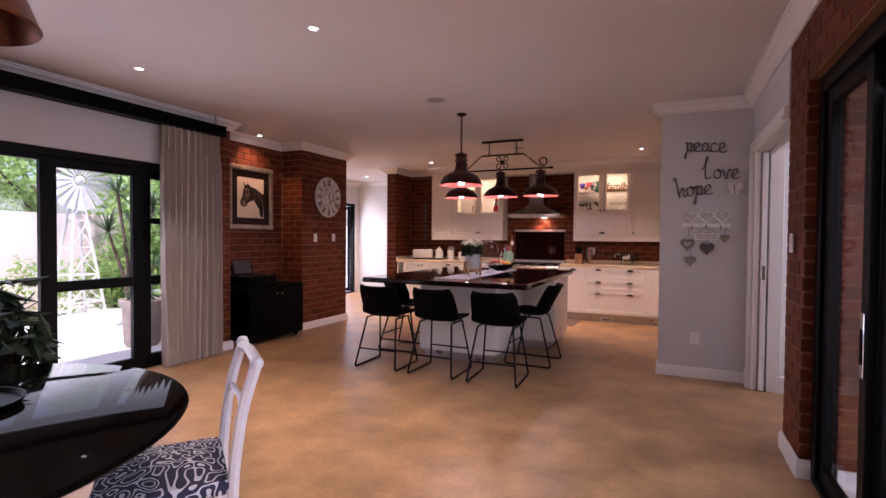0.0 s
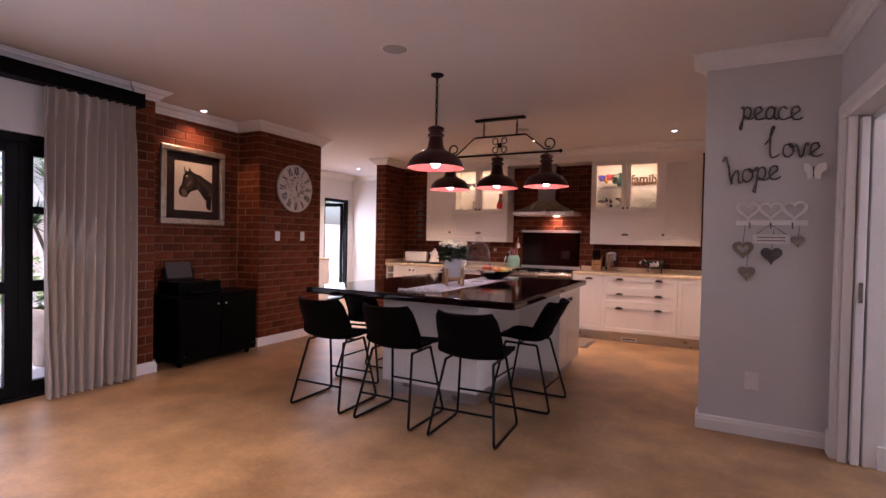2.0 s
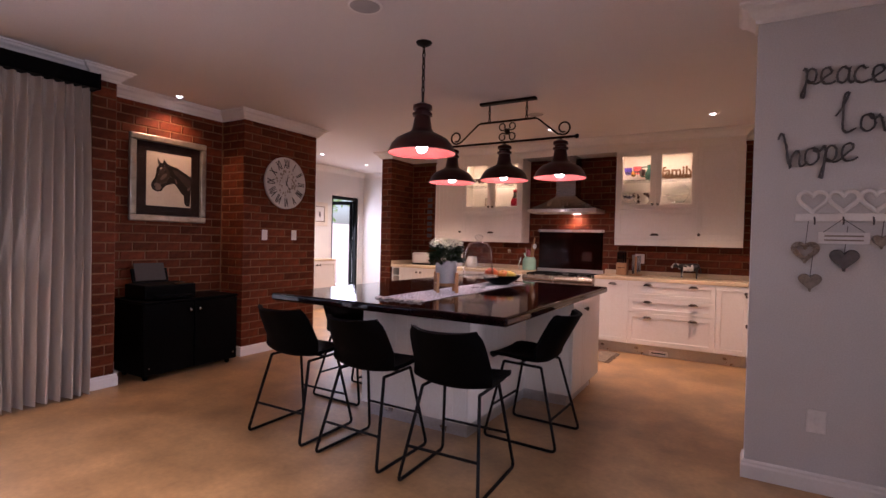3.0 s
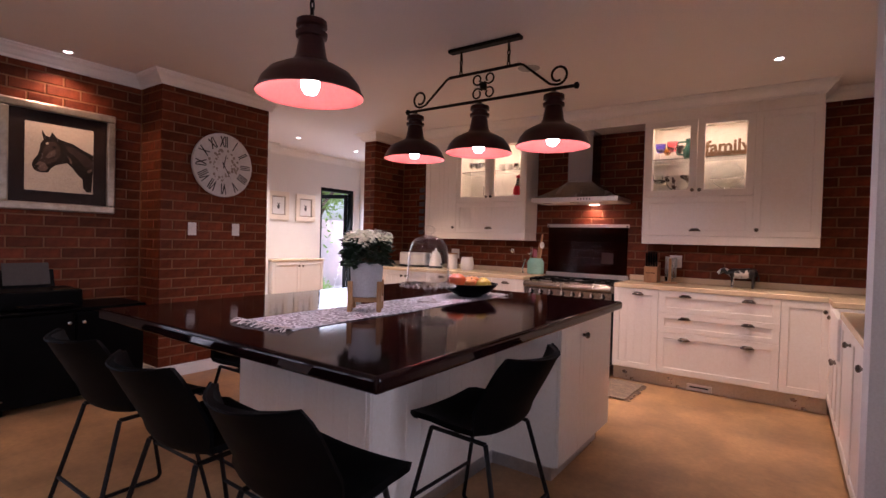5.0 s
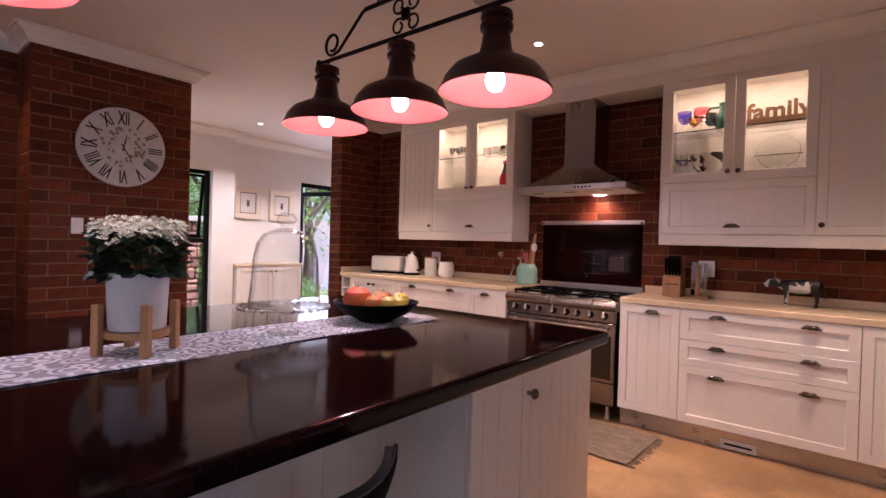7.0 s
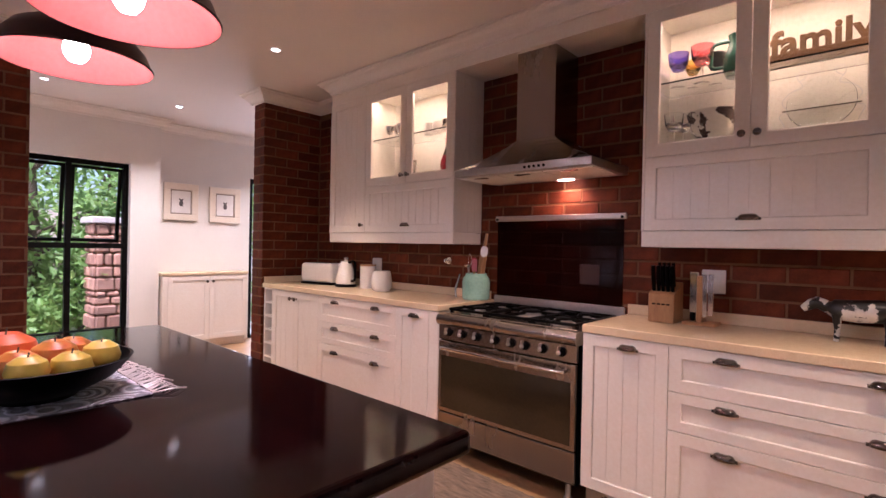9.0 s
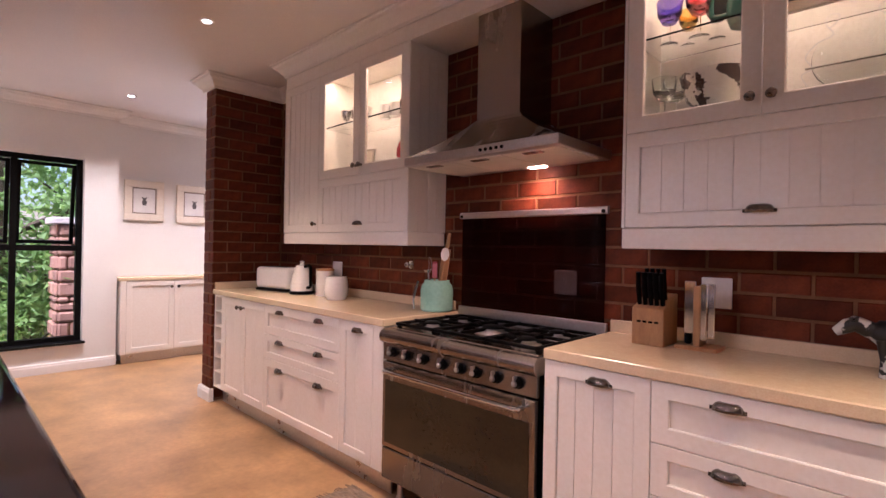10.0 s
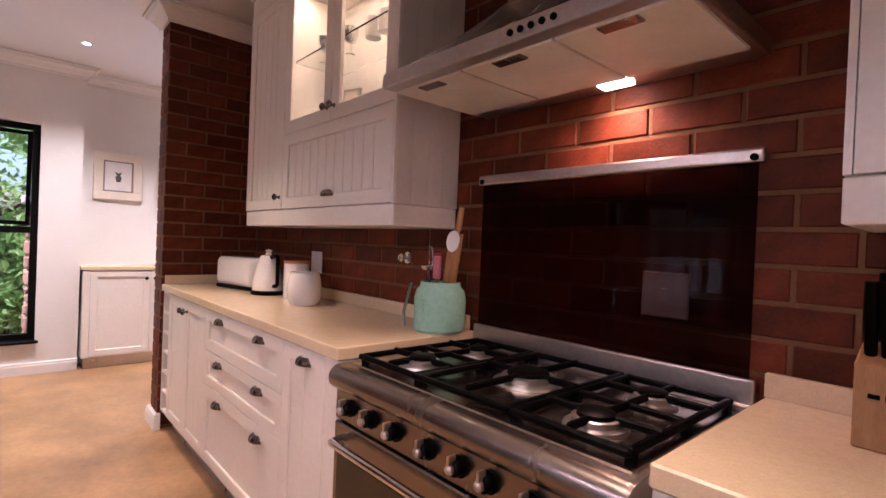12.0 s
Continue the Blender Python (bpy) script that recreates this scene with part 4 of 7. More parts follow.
_tl.inputs[0].default_value = (0.35, 0.5, 0.14, 1)
_mx = _nt.nodes.new("ShaderNodeMixShader")
_mx.inputs[0].default_value = 0.45
_nt.links.new(_nt.nodes["Principled BSDF"].outputs[0], _mx.inputs[1])
_nt.links.new(_tl.outputs[0], _mx.inputs[2])
_nt.links.new(_mx.outputs[0], _nt.nodes["Material Output"].inputs["Surface"])
M["petal"] = mat("white_petal", (0.80, 0.79, 0.68), (0.70, 0.72, 0.52), rough=0.7, scale=30, bump=0.02)
M["terracotta"] = mat("weathered_pot", (0.40, 0.33, 0.28), (0.28, 0.22, 0.18), rough=0.8, scale=6, bump=0.2)
M["paving"] = mat("pale_paving", (0.72, 0.70, 0.67), (0.64, 0.62, 0.59), rough=0.85, scale=1.5, fine=40, bump=0.15)
M["bark"] = mat("bark", (0.13, 0.09, 0.06), (0.07, 0.05, 0.035), rough=0.9, scale=9, bump=0.4)
M["render"] = mat("garden_wall_render", (0.68, 0.53, 0.50), (0.46, 0.44, 0.42), rough=0.85, scale=1.2, bump=0.1)
M["stone"] = mat("red_garden_stone", (0.42, 0.22, 0.16), (0.30, 0.15, 0.11), rough=0.85, scale=4, bump=0.4, per_object=0.3)
M["galv"] = mat("pale_galvanised_metal", (0.60, 0.60, 0.60), (0.50, 0.50, 0.50), rough=0.5, metal=0.3, scale=6, bump=0.05)


def maze_mat():
    """Dark blue cloth with a pale labyrinth line."""
    m = bpy.data.materials.new("labyrinth_cloth")
    m.use_nodes = True
    nt = m.node_tree
    bsdf = nt.nodes["Principled BSDF"]
    co = node(nt, "ShaderNodeTexCoord")
    nz = node(nt, "ShaderNodeTexNoise", Scale=17.0, Detail=0.0)
    nt.links.new(co.outputs["Object"], nz.inputs["Vector"])
    mul = node(nt, "ShaderNodeMath")
    mul.operation = "MULTIPLY"
    mul.inputs[1].default_value = 42.0
    nt.links.new(nz.outputs["Fac"], mul.inputs[0])
    sn = node(nt, "ShaderNodeMath")
    sn.operation = "SINE"
    nt.links.new(mul.outputs[0], sn.inputs[0])
    ramp = node(nt, "ShaderNodeValToRGB")
    ramp.color_ramp.elements[0].position, ramp.color_ramp.elements[1].position = 0.45, 0.6
    ramp.color_ramp.elements[0].color, ramp.color_ramp.elements[1].color = (0.022, 0.022, 0.05, 1), (0.55, 0.55, 0.58, 1)
    nt.links.new(sn.outputs[0], ramp.inputs["Fac"])
    nt.links.new(ramp.outputs["Color"], bsdf.inputs["Base Color"])
    bsdf.inputs["Roughness"].default_value = 0.85
    return m


M["maze"] = maze_mat()


def text_mesh(body, size, depth=0.0015, bold=0.0):
    c = bpy.data.curves.new("txt", "FONT")
    c.body, c.size, c.extrude, c.align_x, c.align_y = body, size, depth, "CENTER", "CENTER"
    c.resolution_u = 3
    c.offset = bold
    o = bpy.data.objects.new("txt", c)
    me = bpy.data.meshes.new_from_object(o)
    bpy.data.objects.remove(o)
    b = bmesh.new()
    b.from_mesh(me)
    bpy.data.meshes.remove(me)
    return b


# ---- openings ----


def frame_leaf(g, name, y0, y1, z0, z1, x, t=0.05, stile=0.07, rails=(), material=None, label=""):
    """A glazed leaf in a plane of constant x, with its panes."""
    m = material or M["alu_black"]
    b = bmesh.new()
    for q in ((y0, y0 + stile, z0, z1), (y1 - stile, y1, z0, z1), (y0 + stile, y1 - stile, z0, z0 + stile), (y0 + stile, y1 - stile, z1 - stile, z1)):
        box(x - t / 2, x + t / 2, *q, bm=b, bevel=0.003)
    zs = [z0 + stile]
    for za, zb in rails:
        box(x - t / 2, x + t / 2, y0 + stile, y1 - stile, za, zb, bm=b, bevel=0.003)
        zs += [za, zb]
    zs.append(z1 - stile)
    leaf = part(name, b, m, g, label)
    for za, zb in zip(zs[::2], zs[1::2]):
        p = part("pane", box(x - 0.003, x + 0.003, y0 + stile, y1 - stile, za, zb), M["pane"], leaf, "clear glass pane")
        p.visible_shadow = False
    return leaf


def patio_door():
    g = thing("door_1", (0, 0, 0), 0, "black aluminium glazed patio doors with a mid rail", "patio door", kind="structure")
    x = -4.76
    part("head", box(x - 0.05, x + 0.05, -0.6, 3.98, 1.985, 2.05, bevel=0.004), M["alu_black"], g)
    part("threshold", box(x - 0.05, x + 0.05, -0.6, 3.98, 0.0, 0.035, bevel=0.004), M["alu_black"], g)
    for y0, y1 in ((-0.6, -0.55), (3.93, 3.98)):
        part("jamb", box(x - 0.05, x + 0.05, y0, y1, 0.035, 1.985), M["alu_black"], g)
    frame_leaf(g, "leaf", -0.55, 0.65, 0.036, 1.984, x, rails=())
    frame_leaf(g, "leaf", 0.65, 1.42, 0.036, 1.984, x, rails=())
    frame_leaf(g, "leaf", 1.42, 2.365, 0.036, 1.984, x, stile=0.04, rails=())
    frame_leaf(g, "leaf", 2.365, 3.19, 0.036, 1.984, x, stile=0.085, rails=((0.83, 0.92),))
    frame_leaf(g, "leaf", 3.19, 3.93, 0.036, 1.984, x, stile=0.095, rails=((0.83, 0.92), (1.44, 1.50)))


patio_door()


def casement():
    g = thing("window_1", (0, 0, 0), 0, "black aluminium casement window with two sashes ajar", "window", kind="structure")
    x = -6.75
    b = bmesh.new()
    for q in ((6.62, 6.67, 0.28, 2.10), (7.61, 7.66, 0.28, 2.10), (7.105, 7.155, 0.33, 2.05), (6.67, 7.61, 0.28, 0.33), (6.67, 7.61, 2.05, 2.10), (6.67, 7.105, 1.18, 1.235), (7.155, 7.61, 1.18, 1.235)):
        box(x - 0.03, x + 0.03, *q, bm=b, bevel=0.003)
    part("window_frame", b, M["alu_black"], g)
    for y0, y1 in ((6.67, 7.105), (7.155, 7.61)):
        part("pane", box(x - 0.003, x + 0.003, y0, y1, 0.33, 1.18), M["pane"], g, "clear glass pane").visible_shadow = False
        sb = bmesh.new()
        w = 0.032
        for q in ((y0, y0 + w, -0.80, 0), (y1 - w, y1, -0.80, 0), (y0 + w, y1 - w, -0.80, -0.80 + w), (y0 + w, y1 - w, -w, 0)):
            box(-0.018, 0.018, *q, bm=sb, bevel=0.002)
        hinge = pose(x - 0.01, 0, 2.042, 0, 9, 0)
        sash = part("sash", turned(sb, hinge), M["alu_black"], g, "top-hung sash, slightly open")
        part("pane", turned(box(-0.003, 0.003, y0 + w, y1 - w, -0.80 + w, -w), hinge), M["pane"], sash).visible_shadow = False
        part("stay", tube([(x + 0.02, (y0 + y1) / 2, 1.24), (x + 0.0, (y0 + y1) / 2 - 0.02, 1.29)], 0.006, 6), M["iron"], g)
    part("window_sill", box(-6.80, -6.60, 6.60, 7.68, 0.262, 0.284, bevel=0.003), M["alu_black"], g, "dark narrow sill")


casement()


def garden_door():
    g = thing("door_2", (0, 0, 0), 0, "black framed glazed garden door standing open", "door", kind="structure")
    x = -6.90
    b = bmesh.new()
    for q in ((9.10, 9.15, 0.0, 2.12), (9.82, 9.88, 0.0, 2.12), (9.15, 9.82, 2.06, 2.12), (9.15, 9.82, 0.0, 0.03)):
        box(x - 0.04, x + 0.04, *q, bm=b, bevel=0.003)
    part("door_frame", b, M["alu_black"], g)
    lb = bmesh.new()
    for q in ((0, 0.06, 0.04, 2.05), (0.60, 0.66, 0.04, 2.05), (0.06, 0.60, 0.04, 0.12), (0.06, 0.60, 1.98, 2.05)):
        box(q[0], q[1], -0.02, 0.02, q[2], q[3], bm=lb, bevel=0.003)
    hinge = pose(x - 0.04, 9.81, 0, 0, 0, 200)
    leaf = part("leaf", turned(lb, hinge), M["alu_black"], g, "glazed leaf swung outwards")
    part("pane", turned(box(0.06, 0.60, -0.003, 0.003, 0.12, 1.98), hinge), M["pane"], leaf).visible_shadow = False


garden_door()


def sliding_door():
    g = thing("door_3", (0, 0, 0), 0, "black aluminium sliding door with a steel lock", "sliding door", kind="structure")
    x = 0.79
    part("jamb", box(x - 0.055, x + 0.045, 3.24, 3.318, 0, 2.208, bevel=0.004), M["alu_black"], g)
    part("head", box(x - 0.055, x + 0.045, -0.5, 3.24, 2.12, 2.208, bevel=0.004), M["alu_black"], g)
    part("track", box(x - 0.055, x + 0.045, -0.5, 3.24, 0.0, 0.03, bevel=0.004), M["alu_black"], g)
    leaf = frame_leaf(g, "leaf", 2.60, 3.238, 0.032, 2.118, x - 0.012, t=0.04, stile=0.075)
    part("lock_plate", box(x - 0.040, x - 0.0325, 2.615, 2.655, 0.74, 1.02, bevel=0.003), M["chrome"], leaf, "steel lock plate")
    part("lock_slot", box(x - 0.044, x - 0.040, 2.625, 2.645, 0.80, 0.95), M["black"], leaf)
    frame_leaf(g, "leaf", 1.60, 2.60, 0.032, 2.118, x + 0.02, t=0.03, stile=0.07)
    frame_leaf(g, "leaf", -0.5, 1.60, 0.032, 2.118, x + 0.02, t=0.03, stile=0.07)


sliding_door()


def pocket_door():
    g = thing("door_4", (0, 0, 0), 0, "white pocket door in a moulded white surround", "door", kind="structure")
    for q in ((0.655, 0.68, 5.14, 5.235, 0.15, 2.10), (0.655, 0.68, 3.785, 5.235, 2.10, 2.19)):
        a = box(*q, bevel=0.004)
        part("architrave", a, M["trim"], g, "white moulded surround")
    part("architrave_bead", box(0.645, 0.656, 5.145, 5.165, 0.15, 2.10, bevel=0.003), M["trim"], g)
    part("architrave_bead", box(0.645, 0.656, 3.785, 5.165, 2.105, 2.125, bevel=0.003), M["trim"], g)
    part("plinth_block", box(0.645, 0.68, 5.13, 5.245, 0, 0.15, bevel=0.004), M["trim"], g, "white plinth block")
    part("lining", box(0.68, 0.725, 5.10, 5.14, 0, 2.10), M["trim"], g)
    part("lining", box(0.795, 0.90, 5.08, 5.14, 0, 2.10, bevel=0.003), M["trim"], g)
    part("head_lining", box(0.795, 0.84, 3.78, 5.08, 2.06, 2.10), M["trim"], g)
    leaf = part("leaf", box(0.735, 0.775, 5.06, 5.13, 0.008, 2.085, bevel=0.003), M["trim"], g, "edge of the white sliding leaf")
    part("edge_pull", box(0.745, 0.765, 5.056, 5.0605, 0.98, 1.10), M["pewter"], leaf)
    part("plinth_block", box(0.86, 0.94, 5.065, 5.14, 0, 0.14, bevel=0.003), M["trim"], g)


pocket_door()
# beyond the pocket door
tall = thing("tall_cabinet", (1.07, 5.53, 0), 0, "tall black cabinet standing in the adjoining room", "cabinet")
part("body", box(0, 0.6, 0, 0.45, 0, 1.42, bevel=0.01), M["black"], tall)
part("door_panel", box(0.01, 0.295, -0.015, 0, 0.06, 1.40, bevel=0.003), M["black"], tall)
part("door_panel", box(0.305, 0.59, -0.015, 0, 0.06, 1.40, bevel=0.003), M["black"], tall)
part("handle", tube([(0.27, -0.03, 0.6), (0.27, -0.03, 0.85)], 0.008, 8), M["chrome"], tall)

# ---- curtain and pelmet ----


def curtain():
    g = thing("curtain", (-4.56, 3.62, 0), 0, "long beige pleated linen curtain drawn to one side", "curtain")
    nu, nz = 150, 24
    b = bmesh.new()
    rows = []
    for j in range(nz + 1):
        t = j / nz
        z = 0.015 + t * 2.405
        row = []
        for i in range(nu + 1):
            s = i / nu
            wide = 0.66 + 0.02 * math.sin(t * 3)
            yy = (s - 0.5) * wide
            amp = 0.066 * (1 - 0.30 * t)
            ph = 2 * math.pi * (10.5 * s + 0.45 * math.sin(5 * s + 1.2 * t))
            fold = amp * (math.sin(ph) + 0.28 * math.sin(2 * ph + 0.9) + 0.10 * math.sin(0.37 * ph + 2)) + 0.012 * math.sin(2.7 * ph + 4 * t) * (1 - t)
            if t > 0.9:
                fold = 0.6 * fold + 0.008 * math.sin(3 * ph)
            row.append(b.verts.new((fold, yy + 0.006 * math.cos(ph), z)))
        rows.append(row)
    for r0, r1 in zip(rows, rows[1:]):
        for i in range(nu):
            b.faces.new((r0[i], r0[i + 1], r1[i + 1], r1[i]))
    bmesh.ops.recalc_face_normals(b, faces=b.faces)
    bmesh.ops.solidify(b, geom=list(b.faces), thickness=0.002)
    part("drape", b, M["curtain"], g, "pleated beige cloth", True)
    hb = box(-0.042, -0.036, -0.33, 0.33, 2.24, 2.42)
    part("heading_tape", hb, M["curtain"], g)


curtain()
pel = thing("curtain_rail", (-4.56, 0, 0), 0, "long black boxed curtain rail below the cornice", "curtain rail")
part("box_rail", box(-0.085, 0.06, -2.55, 4.0, 2.425, 2.54, bevel=0.004), M["black"], pel)
part("end_cap", box(-0.085, 0.063, 4.0, 4.012, 2.42, 2.545, bevel=0.003), M["black"], pel)
for yy in (-1.5, 0.3, 2.1, 3.6):
    part("bracket", box(-0.12, -0.085, yy, yy + 0.03, 2.46, 2.52), M["iron"], pel)

# ---- alcove: black cabinet, printer, picture, clock ----


def black_cabinet():
    g = thing("black_cabinet", (-4.52, 4.36, 0), 0, "low black lacquered cabinet on castors in the alcove", "cabinet")
    w = 0.93
    part("body", box(-0.46, 0, 0, w, 0.05, 0.68, bevel=0.006), M["black"], g)
    part("top", box(-0.47, 0.012, -0.012, w + 0.012, 0.68, 0.702, bevel=0.005), M["black"], g)
    for k in range(2):
        y0 = 0.006 + k * (w / 2)
        d = part("door", box(0.001, 0.018, y0, y0 + w / 2 - 0.012, 0.06, 0.674, bevel=0.003), M["black"], g)
        part("knob", turned(lathe([(0, 0), (0.007, 0), (0.007, 0.012), (0.012, 0.018), (0, 0.024)], 12), pose(0.018, y0 + (w / 2 - 0.05 if k == 0 else 0.04), 0.60, 0, 90, 0)), M["chrome"], d, "small chrome knob", True)
    for yy in (0.06, w - 0.06):
        for xx in (-0.4, -0.06):
            part("castor", turned(lathe([(0, -0.012), (0.024, -0.012), (0.026, 0), (0.024, 0.012), (0, 0.012)], 14), pose(xx, yy, 0.026, 90, 0, 0)), M["black"], g, "", True)
    for yy in (0.05, w - 0.05):
        part("corner_stud", turned(lathe([(0, 0), (0.008, 0), (0.006, 0.006), (0, 0.007)], 10), pose(0.018, yy, 0.12, 0, 90, 0)), M["chrome"], g, "", True)


black_cabinet()


def printer():
    g = thing("printer", (-4.60, 4.42, 0.702), 0, "black office printer on top of the low cabinet", "printer")
    part("body", box(-0.34, 0.0, 0.0, 0.48, 0, 0.13, bevel=0.012, seg=2), M["black"], g)
    part("paper_tray", turned(box(-0.012, 0.0, 0.06, 0.40, 0, 0.15, bevel=0.004), pose(-0.31, 0, 0.12, 0, -18, 0)), M["black"], g)
    part("paper_sheet", turned(box(0.001, 0.006, 0.09, 0.37, 0.03, 0.20), pose(-0.31, 0, 0.12, 0, -18, 0)), mat("grey_paper", (0.045, 0.04, 0.04), rough=0.8), g, "grey sheets standing in the tray")
    part("output_tray", box(0.0, 0.10, 0.08, 0.40, 0.02, 0.034, bevel=0.003), M["black"], g)
    part("control_strip", box(-0.10, -0.01, 0.30, 0.46, 0.129, 0.134), M["dark_glass"], g)


printer()


def horse_picture():
    g = thing("framed_picture", (-5.05, 4.88, 1.83), 90, "silver framed dark horse-head picture on the brick wall", "picture")
    w2, h2, f = 0.385, 0.415, 0.062
    # local: x along the wall, y into the wall, face towards -y
    for q in ((-w2, w2, h2 - f, h2), (-w2, w2, -h2, -h2 + f), (-w2, -w2 + f, -h2 + f, h2 - f), (w2 - f, w2, -h2 + f, h2 - f)):
        part("frame_side", box(q[0], q[1], -0.04, 0.0, q[2], q[3], bevel=0.012, seg=2), M["silver_frame"], g)
    part("mount", box(-w2 + f, w2 - f, -0.012, -0.002, -h2 + f, h2 - f), M["walnut"], g, "dark brown mount")
    px, pz = 0.225, 0.262
    part("print_sheet", box(-px, px, -0.015, -0.011, -pz, pz), M["paper"], g, "cream picture sheet")

    def shape(points):
        """Points on a 320 by 363 grid over the sheet, from its upper left corner."""
        return [(-px + a / 320 * 2 * px, pz - c / 363 * 2 * pz) for a, c in points]

    head = [(74, 36), (92, 66), (111, 70), (120, 42), (143, 70), (170, 80), (218, 90), (263, 115), (319, 140), (319, 240), (312, 352), (287, 353), (270, 330), (267, 280), (245, 262), (217, 224), (192, 200),
            (162, 211), (138, 219), (116, 240), (104, 262), (68, 266), (42, 254), (31, 228), (38, 203), (57, 173), (66, 138), (69, 108), (83, 88), (76, 62)]
    part("dark_shape", prism(shape(head), -0.0165, -0.0145), M["ink"], g, "dark brown horse head")
    tan = mat("tan_ink", (0.15, 0.09, 0.065), (0.07, 0.042, 0.032), rough=0.7, scale=18, fine=140)
    for pts, m, lift in (([(100, 96), (134, 92), (158, 118), (160, 160), (138, 198), (112, 212), (92, 226), (70, 218), (62, 196), (76, 164), (86, 128)], M["ink_mid"], 0.0),
                         ([(66, 206), (88, 212), (104, 236), (92, 256), (70, 258), (50, 240), (52, 218)], tan, 0.0006),
                         ([(110, 150), (132, 138), (140, 152), (126, 172), (104, 186), (92, 180)], tan, 0.0006),
                         ([(180, 104), (226, 112), (282, 146), (314, 170), (314, 226), (278, 214), (240, 166), (196, 134)], M["ink_mid"], 0.0),
                         ([(198, 168), (207, 172), (216, 200), (208, 202)], tan, 0.0006), ([(290, 232), (314, 214), (316, 228), (298, 244)], tan, 0.0006),
                         ([(92, 104), (102, 100), (104, 110), (94, 114)], M["paper"], 0.0009), ([(120, 118), (134, 114), (138, 124), (124, 130)], M["ink"], 0.0009), ([(48, 232), (60, 226), (62, 240), (52, 244)], M["ink"], 0.0009)):
        part("mid_tone", prism(shape(pts), -0.0172 - lift, -0.0160), m, g)
    part("glazing", box(-w2 + f, w2 - f, -0.022, -0.019, -h2 + f, h2 - f), M["picture_glass"], g).visible_shadow = False


horse_picture()


def wall_clock():
    g = thing("wall_clock", (-4.678, 6.03, 1.915), 90, "large round pale wall clock with black roman numerals", "clock")
    r = 0.297
    face = turned(lathe([(0, 0.0), (r, 0.0), (r, 0.02), (r - 0.006, 0.026), (0, 0.026)], 64), pose(0, 0, 0, 90, 0, 0))
    part("dial", face, M["clock_face"], g, "worn off-white dial", True)
    for i, s in enumerate(["XII", "I", "II", "III", "IIII", "V", "VI", "VII", "VIII", "IX", "X", "XI"]):
        a = math.radians(90 - 30 * i)
        t = text_mesh(s, 0.142, bold=0.002)
        turned(t, Matrix.Diagonal((0.46, 1.0, 1.0, 1.0)))
        turned(t, pose(0, -0.027, 0, 90, 0, 0))
        rot = Matrix.Rotation(radians(30 * i), 4, "Y")
        part("numeral", turned(t, rot @ Matrix.Translation((0, 0, 0.215))), M["ink"], g)
    rng = random.Random(5)
    for k in range(54):
        a = rng.uniform(0, 6.28)
        d = rng.uniform(0.075, 0.148)
        rr = rng.uniform(0.006, 0.016)
        part("floral_print", turned(lathe([(0, 0), (rr, 0), (0, 0.0012)], 7), pose(d * math.cos(a), -0.026, d * math.sin(a), 90, 0, 0)), M["wicker"], g)
    for ang, L, w in ((12, 0.105, 0.005), (150, 0.13, 0.004)):
        part("clock_hand", turned(prism([(-w, -0.03), (w, -0.03), (w * 0.7, L * 0.7), (0, L), (-w * 0.7, L * 0.7)], -0.032, -0.029), Matrix.Rotation(radians(ang), 4, "Y")), M["ink"], g)


wall_clock()


def switch(x, y, z, rz, w=0.075, h=0.115, label="white rectangular wall switch plate", name="light_switch"):
    g = thing(name, (x, y, z), rz, label, "switch", "wall switches and sockets")
    part("plate", box(-w / 2, w / 2, -0.009, 0, -h / 2, h / 2, bevel=0.003), M["plastic_white"], g)
    part("rocker", box(-0.010, 0.010, -0.013, -0.009, -0.018, 0.018, bevel=0.002), M["plastic_white"], g)


switch(-4.683, 5.755, 1.31, 90)
switch(-4.683, 6.18, 1.315, 90, label="white wall switch plate with a dark rocker")
switch(0.240, 5.299, 0.38, 0, 0.085, 0.125, "white blank socket plate low on the nib wall", "wall_socket")
switch(0.672, 3.55, 1.31, -90)
switch(-3.83, 8.766, 1.10, 0, 0.12, 0.12, "white double wall socket above the worktop", "wall_socket")
switch(-1.875, 8.7685, 1.12, 0, 0.125, 0.12, "white square wall socket beside the splashback", "wall_socket")
switch(-1.20, 8.764, 1.12, 0, 0.11, 0.12, "white wall socket behind the knife stand", "wall_socket")

